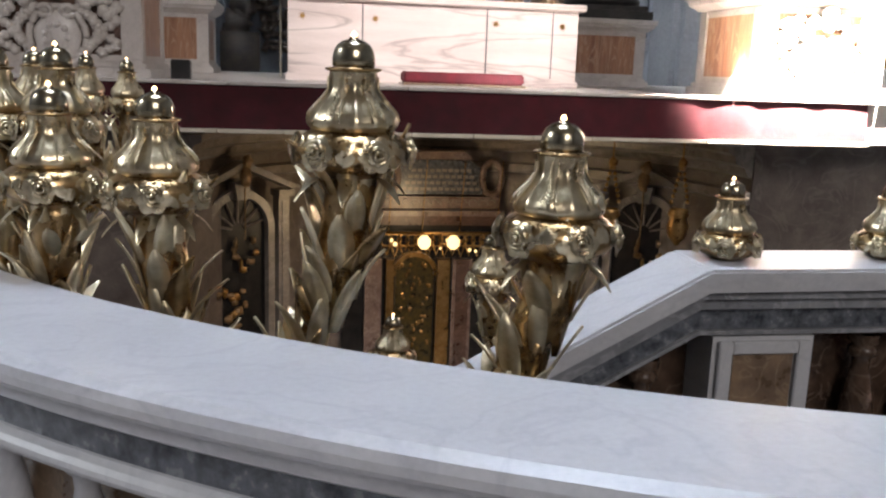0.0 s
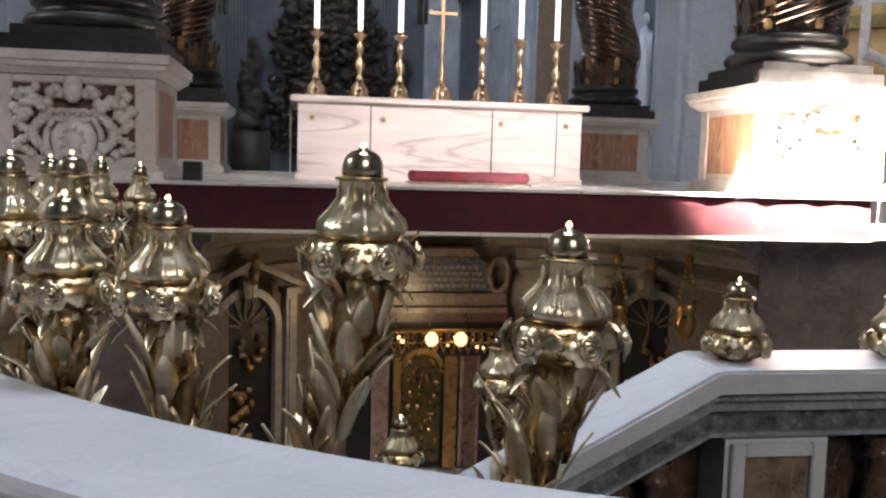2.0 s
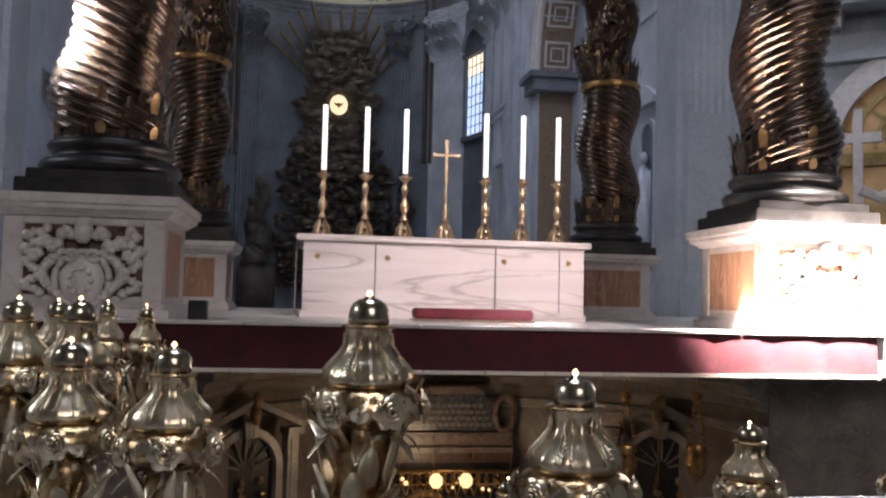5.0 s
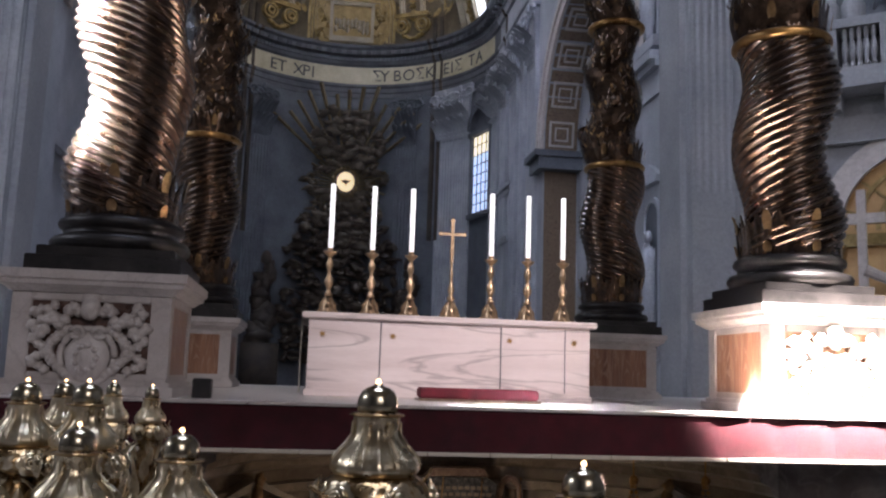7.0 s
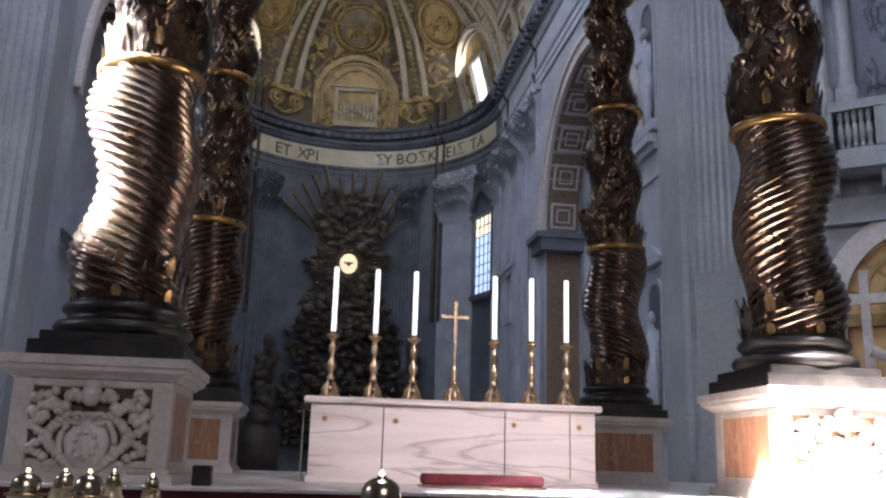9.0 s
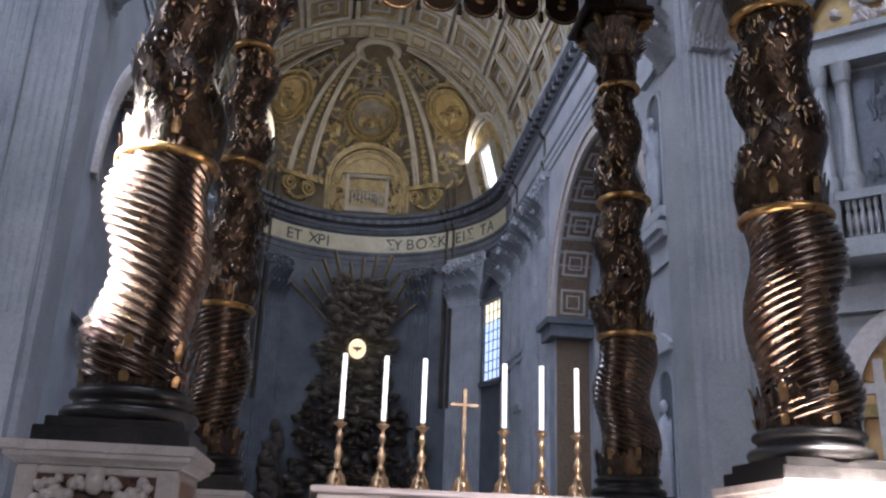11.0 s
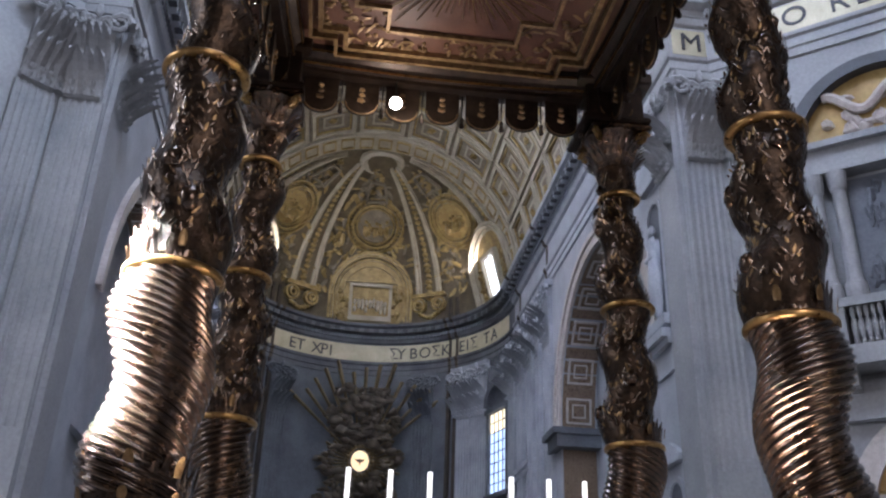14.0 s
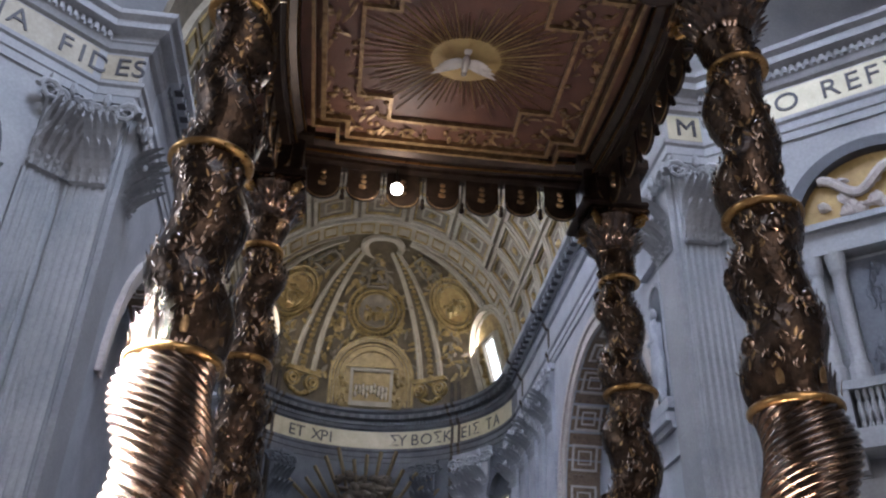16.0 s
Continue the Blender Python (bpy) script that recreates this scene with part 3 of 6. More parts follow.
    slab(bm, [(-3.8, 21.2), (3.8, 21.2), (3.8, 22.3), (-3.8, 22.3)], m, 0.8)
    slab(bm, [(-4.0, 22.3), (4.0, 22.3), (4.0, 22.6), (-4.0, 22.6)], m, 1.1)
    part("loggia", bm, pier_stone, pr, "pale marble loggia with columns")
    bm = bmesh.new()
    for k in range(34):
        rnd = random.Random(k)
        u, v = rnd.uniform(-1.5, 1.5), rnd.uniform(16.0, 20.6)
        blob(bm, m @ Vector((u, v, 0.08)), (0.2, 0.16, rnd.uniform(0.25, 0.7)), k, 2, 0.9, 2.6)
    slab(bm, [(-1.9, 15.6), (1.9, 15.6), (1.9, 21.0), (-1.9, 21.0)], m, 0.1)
    part("relief", bm, shaded_stone, pr, "dim carved relief panel")
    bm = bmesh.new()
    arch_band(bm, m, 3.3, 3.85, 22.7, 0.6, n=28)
    part("arch_band", bm, dark_stone, pr, "dark blue-grey arch band")
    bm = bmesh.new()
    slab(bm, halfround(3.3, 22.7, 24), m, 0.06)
    part("lunette", bm, fresco if s > 0 else shaded_stone, pr, "mosaic lunette, darkened in colour on the shaded pier")
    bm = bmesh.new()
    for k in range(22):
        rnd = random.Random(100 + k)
        a = rnd.uniform(20, 160)
        r = rnd.uniform(0.4, 2.7)
        blob(bm, m @ Vector((r * math.cos(radians(a)), 22.8 + r * math.sin(radians(a)), 0.1)), (0.35, 0.2, rnd.uniform(0.15, 0.4)), k, 1, 0.6)
    tube(bm, [m @ Vector((u * 2.2, 24.6 + 0.5 * math.sin(u * 5), 0.3)) for u in [x / 10 - 1 for x in range(21)]], 0.22, 6)
    part("lunette_carving", bm, white_marble, pr, "white stucco scroll and clouds")

# statue with a cross, in the sunlit niche
bm = bmesh.new()
m = on_pier(NC, 0, 1.2)
blob(bm, m @ Vector((0.4, 4.2, 0)), (0.9, 0.7, 2.6), 4, 3, 0.35, 2.2)
blob(bm, m @ Vector((0.3, 6.9, 0)), (0.35, 0.35, 0.45), 2, 2, 0.1)
tube(bm, [m @ Vector((-0.6, 6.0, 0.2)), m @ Vector((-1.4, 5.6, 0.6)), m @ Vector((-2.0, 5.9, 0.8))], 0.2, 8)
slab(bm, [(-2.22, 2.2), (-1.92, 2.2), (-1.92, 7.55), (-1.3, 7.55), (-1.3, 7.9), (-1.92, 7.9), (-1.92, 8.75), (-2.22, 8.75), (-2.22, 7.9), (-2.85, 7.9), (-2.85, 7.55), (-2.22, 7.55)], m @ Matrix.Translation((0, 0, 0.5)), 0.25)
slab(bm, [(-1.6, 0), (1.6, 0), (1.4, 2.2), (-2.3, 2.2)], m @ Matrix.Translation((0, 0, -1.0)), 2.0)
tagged(part("statue", bm, white_marble), "white marble statue holding a tall cross in a niche", "statue")

# choir arm: side walls with an arch, pilasters, one running entablature, apse
ARCH_Y, ARCH_R, ARCH_Z = 46.2, 8.8, 16.7
for s, name in ((1, "wall_east"), (-1, "wall_west")):
    bm = bmesh.new()
    m = frame_at((mirror_x(12.7, s), 0, 0), (0, 1, 0))
    th = 2.4 * s
    outline = [(35.0, 0), (ARCH_Y - ARCH_R, 0), (ARCH_Y - ARCH_R, ARCH_Z)] + [(ARCH_Y + u, v) for u, v in halfround(ARCH_R, ARCH_Z, 28)[1:-1]] + [(ARCH_Y + ARCH_R, ARCH_Z), (ARCH_Y + ARCH_R, 0), (APY, 0), (APY, 28), (35.0, 28)]
    slab(bm, outline, m, th)
    w = structure(part(name, bm, grey_marble), "grey marble choir wall with tall coffered arch", "wall")
    bm = bmesh.new()
    arch_band(bm, m @ Matrix.Translation((ARCH_Y, 0, -0.16 * s)), ARCH_R, ARCH_R + 0.9, ARCH_Z, 0.2 * s)
    arch_band(bm, m @ Matrix.Translation((ARCH_Y, 0, -0.3 * s)), ARCH_R + 0.6, ARCH_R + 0.95, ARCH_Z, 0.3 * s)
    part("archivolt", bm, white_marble, w, "pale moulded arch")
    bm = bmesh.new()
    slab(bm, [(ARCH_Y - ARCH_R - 0.5, 0), (ARCH_Y + ARCH_R + 0.5, 0), (ARCH_Y + ARCH_R + 0.5, 26.5), (ARCH_Y - ARCH_R - 0.5, 26.5)], m @ Matrix.Translation((0, 0, 2.42 * s)), 0.4 * s)
    slab(bm, [(ARCH_Y - 6, 12.4), (ARCH_Y + 7, 12.4), (ARCH_Y + 7, 13.1), (ARCH_Y - 6, 13.1)], m @ Matrix.Translation((0, 0, 1.9 * s)), 0.5 * s)
    part("arch_infill", bm, grey_marble, w, "grey stone wall behind the arch")
    # coffered soffit and jamb
    bm, fr = bmesh.new(), bmesh.new()
    x0, x1 = mirror_x(12.8, s), mirror_x(15.0, s)
    rim = [(ARCH_Y + ARCH_R * 0.999, ARCH_Z - 12)] + [(ARCH_Y + ARCH_R * 0.999 * math.cos(radians(a)), ARCH_Z + ARCH_R * 0.999 * math.sin(radians(a))) for a in range(0, 181, 6)]
    grid(bm, [[(x0, y, z) for y, z in rim], [(x1, y, z) for y, z in rim]])
    part("arch_soffit", bm, brown_panel, w, "dark marble soffit with square coffers")
    cells = [((ARCH_Y + ARCH_R, ARCH_Z - 1.6 - 2.6 * k), (0, 0, 1)) for k in range(4)]
    for k in range(10):
        a = radians(8 + k * 17)
        c = Vector((0, ARCH_Y + ARCH_R * math.cos(a), ARCH_Z + ARCH_R * math.sin(a)))
        t = Vector((0, -math.sin(a), math.cos(a)))
        inn = Vector((0, -math.cos(a), -math.sin(a)))
        f = Matrix(((1, 0, 0, (x0 + x1) / 2), (0, t.y, inn.y, c.y), (0, t.z, inn.z, c.z), (0, 0, 0, 1)))
        for g, wd in ((0.85, 0.14), (0.45, 0.08)):
            for q in ([(-g, -g), (g, -g), (g, -g + wd), (-g, -g + wd)], [(-g, g - wd), (g, g - wd), (g, g), (-g, g)], [(-g, -g + wd), (-g + wd, -g + wd), (-g + wd, g - wd), (-g, g - wd)], [(g - wd, -g + wd), (g, -g + wd), (g, g - wd), (g - wd, g - wd)]):
                slab(fr, q, f, 0.12)
    part("coffer_frames", fr, white_marble, w)
    bm = bmesh.new()
    for yy in (ARCH_Y + ARCH_R + 0.5,):
        slab(bm, [(yy - 1.4, ARCH_Z - 1.3), (yy + 1.2, ARCH_Z - 1.3), (yy + 1.2, ARCH_Z - 0.1), (yy - 1.4, ARCH_Z - 0.1)], m @ Matrix.Translation((0, 0, -0.5 * s)), 3.1 * s)
        slab(bm, [(yy - 1.6, ARCH_Z - 0.5), (yy + 1.5, ARCH_Z - 0.5), (yy + 1.5, ARCH_Z - 0.1), (yy - 1.6, ARCH_Z - 0.1)], m @ Matrix.Translation((0, 0, -0.8 * s)), 3.4 * s)
    part("impost", bm, shaded_stone, w, "moulded impost block")
    for yy, wd in ((57.3, 1.9), (60.2, 0.9), (63.0, 1.9), (66.5, 1.9)):
        f = frame_at((mirror_x(12.7, s), yy, 0), (0, -s, 0))
        bm, bm2 = bmesh.new(), bmesh.new()
        fluted(bm, f, wd, 3.0, 23.2, max(3, int(wd / 0.3)), 0.07)
        capital(bm2, f, wd, 23.2, 27.9, 0.34, int(yy))
        part("pilaster", bm, grey_marble, w, "grey fluted pilaster")
        part("capital", bm2, grey_marble, w, "carved Corinthian capital")
    for z0, z1, zc in ((3.2, 9.6, 10.6), (16.9, 23.0, 24.2)) if s > 0 else ():
        f = frame_at((mirror_x(12.7, s), 36.1, 0), (0, -s, 0))
        zs = z1 - 0.75
        bm = bmesh.new()
        arch_band(bm, f, 0.75, 0.98, zs, 0.14, legs=zs - z0)
        slab(bm, [(-1.15, z0 - 0.5), (1.15, z0 - 0.5), (1.15, z0), (-1.15, z0)], f, 0.45)
        slab(bm, [(-1.15, zc - 0.25), (1.15, zc - 0.25), (1.22, zc), (-1.22, zc)], f, 0.35)
        slab(bm, [(-1.22, zc), (1.22, zc), (0, zc + 0.7)], f, 0.25)
        nf = part("niche_frame", bm, grey_marble, w, "pale moulded niche frame with small pediment")
        # flat darker sheet draws the niche's shade; nothing is cut into the wall
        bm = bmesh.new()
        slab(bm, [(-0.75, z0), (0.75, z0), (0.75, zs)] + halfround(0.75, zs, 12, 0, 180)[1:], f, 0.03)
        part("niche_back", bm, shaded_stone, nf, "flat niche panel with shade in its colour")
        bm = bmesh.new()
        h = z1 - z0
        blob(bm, f @ Vector((0, z0 + h * 0.36, 0.22)), (0.34, 0.42, h * 0.36), 3, 3, 0.5, 2.4)
        blob(bm, f @ Vector((0.06, z0 + h * 0.76, 0.26)), (0.19, 0.2, 0.27), 5, 2, 0.2)
        blob(bm, f @ Vector((-0.15, z0 + h * 0.52, 0.42)), (0.16, 0.42, 0.2), 6, 2, 0.4)
        tagged(part("statue", bm, grey_marble, smooth=True), "grey marble statue standing in a wall niche", "statue")
    if s > 0:
        bm = bmesh.new()
        f = frame_at((mirror_x(12.7, s), 36.1, 0), (0, -s, 0))
        for z0, z1, o in ((14.3, 14.8, 0.15), (14.8, 15.5, 0.10), (15.5, 15.8, 0.35), (15.8, 16.2, 0.6)):
            slab(bm, [(-1.3, z0), (1.1, z0), (1.1, z1), (-1.3, z1)], f, o)
        part("tier_cornice", bm, grey_marble, w, "moulded cornice between the niches")
    bm = bmesh.new()
    f = frame_at((mirror_x(12.7, s), 64.8, 0), (0, -s, 0))
    slab(bm, [(-0.9, 5), (0.9, 5), (0.9, 12), (-0.9, 12)], f, 0.25)
    slab(bm, [(-1.2, 12), (1.2, 12), (1.2, 12.5), (-1.2, 12.5)], f, 0.5)
    for zz in (15.8, 16.4):
        slab(bm, [(-7.4, zz), (1.7, zz), (1.7, zz + 0.3), (-7.4, zz + 0.3)], f, 0.35)
    part("string_course", bm, grey_marble, w)

ent_path = [(AX + 12.7, 35)] + [(AX + 12.7, y) for y in (45, 57, 68.9)] + arc(AX, APY, 12.7, 0, 180, 48) + [(AX - 12.7, y) for y in (57, 45, 35)]
bm = bmesh.new()
sweep(bm, ENT, ent_path[:4])
sweep(bm, ENT, ent_path[-4:])
ent = structure(part("entablature", bm, grey_marble), "grey stone entablature running round choir and apse", "entablature")
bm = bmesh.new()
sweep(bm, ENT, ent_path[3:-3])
part("apse_cornice", bm, shaded_apse_stone, ent, "grey stone cornice round the apse, darkened for shade")
bm = bmesh.new()
sweep(bm, [(0.1, 29.28), (0.135, 29.28), (0.135, 30.92), (0.1, 30.92)], arc(AX, APY, 12.7, 8, 172, 48))
part("frieze_band", bm, gold_band, ent, "gold mosaic frieze band with dark letters")
for text, az in (("E", -31.5), ("T", -27.5), ("X", -20), ("P", -16.5), ("I", -13.5), ("Σ", 14.5), ("Y", 18), ("B", 23.6), ("O", 29), ("Σ", 34.3), ("K", 39.2), ("E", 47.8), ("I", 51.0), ("Σ", 54.6), ("T", 63), ("A", 68.5)):
    a = radians(90 - az)
    r = 12.7 - 0.16
    lettering(text, frame_at((AX + r * math.cos(a), APY + r * math.sin(a), 29.55), (math.sin(a), -math.cos(a), 0)), 1.1, letter_dark, ent)
for mid_ in (48.4, 44.8, 131.6, 135.2):
    bm = bmesh.new()
    sweep(bm, [(0.03, 35.2), (0.42, 35.2), (0.42, 33.1)] + [(o + 0.07, z) for o, z in ENT[::-1][1:-1]] + [(0.1, 27.8), (0.34, 27.7), (0.34, 14.0), (0.03, 14.0)], arc(AX, APY, 12.7, mid_ - 0.75, mid_ + 0.75, 2))
    part("dark_strip", bm, cathedra_bronze, ent, "dark band over the entablature")
for sx in (-1, 1):
    for yy in (57.2, 66.6):
        bm = bmesh.new()
        sweep(bm, [(sx * (o + 0.07), z) for o, z in ENT] + [(0, 32.9), (0, 27.9)], [(AX + sx * 12.7, yy - 0.2), (AX + sx * 12.7, yy + 0.2)])
        part("dark_strip", bm, cathedra_bronze, ent)
# modillions and dentils


def along(path, step):
    d, out = 0.0, []
    for (ax, ay), (bx, by) in zip(path[:-1], path[1:]):
        L = math.hypot(bx - ax, by - ay)
        while d < L:
            out.append((ax + (bx - ax) * d / L, ay + (by - ay) * d / L, (bx - ax) / L, (by - ay) / L))
            d += step
        d -= L
    return out


mod = None
for x, y, dx, dy in along(ent_path, 1.05):
    nx, ny = -dy, dx
    f = frame_at((x + nx * 0.45, y + ny * 0.45, 0), (dx, dy, 0))
    if mod is None:
        bm = bmesh.new()
        slab(bm, [(-0.24, 31.86), (0.24, 31.86), (0.24, 32.32), (-0.24, 32.32)], Matrix(), -0.68)
        o = part("modillion", bm, dark_stone, ent)
        mod = o.data
    else:
        o = new("modillion", mod)
        o.parent = ent
    o.matrix_local = f
bm = bmesh.new()
for x, y, dx, dy in along(ent_path, 0.42):
    nx, ny = -dy, dx
    f = frame_at((x + nx * 0.40, y + ny * 0.40, 0), (dx, dy, 0))
    slab(bm, [(-0.12, 31.45), (0.12, 31.45), (0.12, 31.78), (-0.12, 31.78)], f, -0.2)
tagged(part("dentil_course", bm, shaded_stone, ent), kind="stuff")
bm = bmesh.new()
sweep(bm, [(0.0, 32.9), (0.35, 32.9), (0.35, 33.15), (0.0, 33.2)], ent_path)
part("attic_plinth", bm, stucco, ent)

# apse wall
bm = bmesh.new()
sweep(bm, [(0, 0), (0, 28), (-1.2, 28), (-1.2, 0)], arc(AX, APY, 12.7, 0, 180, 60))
apse = structure(part("wall_apse", bm, shaded_stone), "curved grey marble apse wall with shade in its colour", "wall")
for az in (-78, -57, -36, 29, 49, 58.5, 85):
    a = radians(90 - az)
    f = frame_at((AX + 12.7 * math.cos(a), APY + 12.7 * math.sin(a), 0), (math.sin(a), -math.cos(a), 0))
    bm, bm2 = bmesh.new(), bmesh.new()
    fluted(bm, f, 2.1, 3.0, 23.0, 6, 0.13)
    capital(bm2, f, 2.1, 23.0, 27.9, 0.3, 20 + int(az))
    # pilasters further left take the marble with shade in its colour
    shade = grey_marble if az > 40 else shaded_stone
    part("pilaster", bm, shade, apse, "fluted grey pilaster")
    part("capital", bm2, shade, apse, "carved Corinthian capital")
for az in (-73, 73):
    a = radians(90 - az)
    f = frame_at((AX + 12.55 * math.cos(a), APY + 12.55 * math.sin(a), 0), (math.sin(a), -math.cos(a), 0))
    wn = thing("window", "tall leaded apse window with cool daylight behind", "window", kind="structure")
    bm = bmesh.new()
    slab(bm, [(-1.85, 15.7), (-1.55, 15.7), (-1.55, 23.0), (-1.85, 23.0)], f, 0.3)
    slab(bm, [(1.55, 15.7), (1.85, 15.7), (1.85, 23.0), (1.55, 23.0)], f, 0.3)
    slab(bm, [(-2.0, 22.7), (2.0, 22.7), (2.0, 23.1), (-2.0, 23.1)], f, 0.45)
    slab(bm, [(-2.0, 15.4), (2.0, 15.4), (2.0, 15.8), (-2.0, 15.8)], f, 0.45)
    arch_band(bm, f, 1.5, 2.1, 23.4, 0.5, n=12)
    part("window_frame", bm, shaded_stone, wn)
    for i in range(4):
        for j in range(8):
            bm = bmesh.new()
            u, v = -1.55 + i * 0.775, 15.8 + j * 0.8625
            slab(bm, [(u + 0.04, v + 0.04), (u + 0.735, v + 0.04), (u + 0.735, v + 0.82), (u + 0.04, v + 0.82)], f, 0.06)
            part("pane", bm, pane_warm if j > 5 else pane_cool, wn)
    bm = bmesh.new()
    for i in range(5):
        u = -1.55 + i * 0.775
        slab(bm, [(u - 0.04, 15.8), (u + 0.04, 15.8), (u + 0.04, 22.7), (u - 0.04, 22.7)], f, 0.12)
    for j in range(9):
        v = 15.8 + j * 0.8625
        slab(bm, [(-1.55, v - 0.04), (1.55, v - 0.04), (1.55, v + 0.04), (-1.55, v + 0.04)], f, 0.10)
    part("glazing_bars", bm, black_bronze, wn)

# apse half dome
SC = Vector((AX, APY, SPRING))


def conch(az, el, r=APR):
    a, e = radians(90 - az), radians(el)
    return SC + Vector((math.cos(a) * math.cos(e), math.sin(a) * math.cos(e), math.sin(e))) * r


def conch_frame(az, el, r=APR):
    p = conch(az, el, r)
    n = (SC - p).normalized()
    al = Vector((-n.y, n.x, 0)).normalized() * -1
    up = n.cross(al) * 1
    if up.z < 0:
        up, al = -up, -al
    return Matrix(((al.x, up.x, n.x, p.x), (al.y, up.y, n.y, p.y), (al.z, up.z, n.z, p.z), (0, 0, 0, 1)))


bm = bmesh.new()
grid(bm, [[conch(az, el) for az in range(-90, 91, 6)] for el in range(0, 91, 6)])
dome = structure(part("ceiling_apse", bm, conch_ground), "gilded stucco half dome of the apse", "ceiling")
md = dome.modifiers.new("thick", "SOLIDIFY")
md.thickness, md.offset = 0.3, 0


def conch_strip(bm, az0, az1, el0, el1, lift, n=14):
    """A raised meridian strip of even width."""
    rows = []
    for i in range(n + 1):
        el = el0 + (el1 - el0) * i / n
        k = max(0.16, math.cos(radians(el)))
        c, h = (az0 + az1) / 2, (az1 - az0) / 2
        k2 = min(1.0, 0.55 + 0.45 * k) / max(k, 0.16)
        w = min(h * k2, 30)
        rows.append([conch(c - w, el, APR + 0.05), conch(c - w, el, APR - lift), conch(c + w, el, APR - lift), conch(c + w, el, APR + 0.05)])
    grid(bm, rows)


for c in (-82, -31, 31, 82):
    bm = bmesh.new()
    conch_strip(bm, c - 6.2, c - 5.2, 9, 76, 0.6)
    conch_strip(bm, c - 5.0, c - 3.9, 9, 76, 0.42)
    conch_strip(bm, c + 3.9, c + 5.0, 9, 76, 0.42)
    conch_strip(bm, c + 5.2, c + 6.2, 9, 76, 0.6)
    part("rib", bm, stucco, dome, "pale raised stucco rib")
    bm = bmesh.new()
    for k in range(26):
        el = 11 + k * 2.5
        q = 1.0 - 0.35 * k / 26
        blob(bm, conch(c, el, APR - 0.12), (0.42 * q, 0.34 * q, 0.34 * q), k, 1, 0.4)
    part("rib_garland", bm, gilt, dome, "gilded garland between rib edges")
    bm = bmesh.new()
    f = conch_frame(c, 7.5, APR - 0.3)
    for u in (-1.05, 1.05):
        for r0, r1, t in ((0.55, 0.75, 0.5), (0.2, 0.4, 0.6)):
            slab(bm, [(u + x, y) for x, y in halfround(r1, 0, 10) + halfround(r0, 0, 10, 0, 180)], f, t)
            slab(bm, [(u + x, y) for x, y in halfround(r1, 0, 10, 360, 180) + halfround(r0, 0, 10, 180, 360)], f, t)
    slab(bm, [(-1.9, 0.75), (1.9, 0.75), (1.7, 1.15), (-1.7, 1.15)], f, 0.6)
    for k in range(7):
        blob(bm, f @ Vector((-0.9 + k * 0.3, -0.9 - 0.35 * math.sin(k * math.pi / 6), 0.2)), 0.26, k, 1, 0.5)
    part("rib_volute", bm, gilt, dome, "scrolled gilded foot of the rib")
for az, el in ((2.5, 46), (58, 42), (-58, 42)):
    f = conch_frame(az, el, APR - 0.5)
    bm = bmesh.new()
    for r0, r1, t in ((2.62, 2.85, 0.3), (2.05, 2.3, 0.42), (1.75, 1.9, 0.26)):
        slab(bm, halfround(r1, 0, 18) + halfround(r0, 0, 18, 0, 180), f, t)
        slab(bm, halfround(r1, 0, 18, 360, 180) + halfround(r0, 0, 18, 180, 360), f, t)
    for k in range(40):
        w = k * math.pi / 20
        blob(bm, f @ Vector((2.46 * math.cos(w), 2.46 * math.sin(w), 0.12)), 0.13, k, 1, 0.3)
    part("medallion_ring", bm, gilt, dome)
    bm = bmesh.new()
    slab(bm, [(1.8 * math.cos(radians(a)), 1.8 * math.sin(radians(a))) for a in range(0, 360, 12)], f, 0.1)
    part("medallion", bm, vault_ground if az == 2.5 else fresco, dome, "gilded round relief medallion")
    bm = bmesh.new()
    rnd = random.Random(300 + int(az))
    for k in range(5):
        x, h = -1.0 + k * 0.5 + rnd.uniform(-0.1, 0.1), rnd.uniform(0.5, 1.0)
        blob(bm, f @ Vector((x, -0.45, 0.2)), (0.3, 0.3, h), k, 2, 0.7)
        blob(bm, f @ Vector((x + rnd.uniform(-0.1, 0.1), -0.35 + h, 0.3)), 0.2, k, 1, 0.3)
        blob(bm, f @ Vector((x + 0.25, -0.2 + rnd.uniform(-0.3, 0.3), 0.25)), (0.3, 0.2, 0.16), k, 1, 0.5)
    part("medallion_relief", bm, gilt, dome)
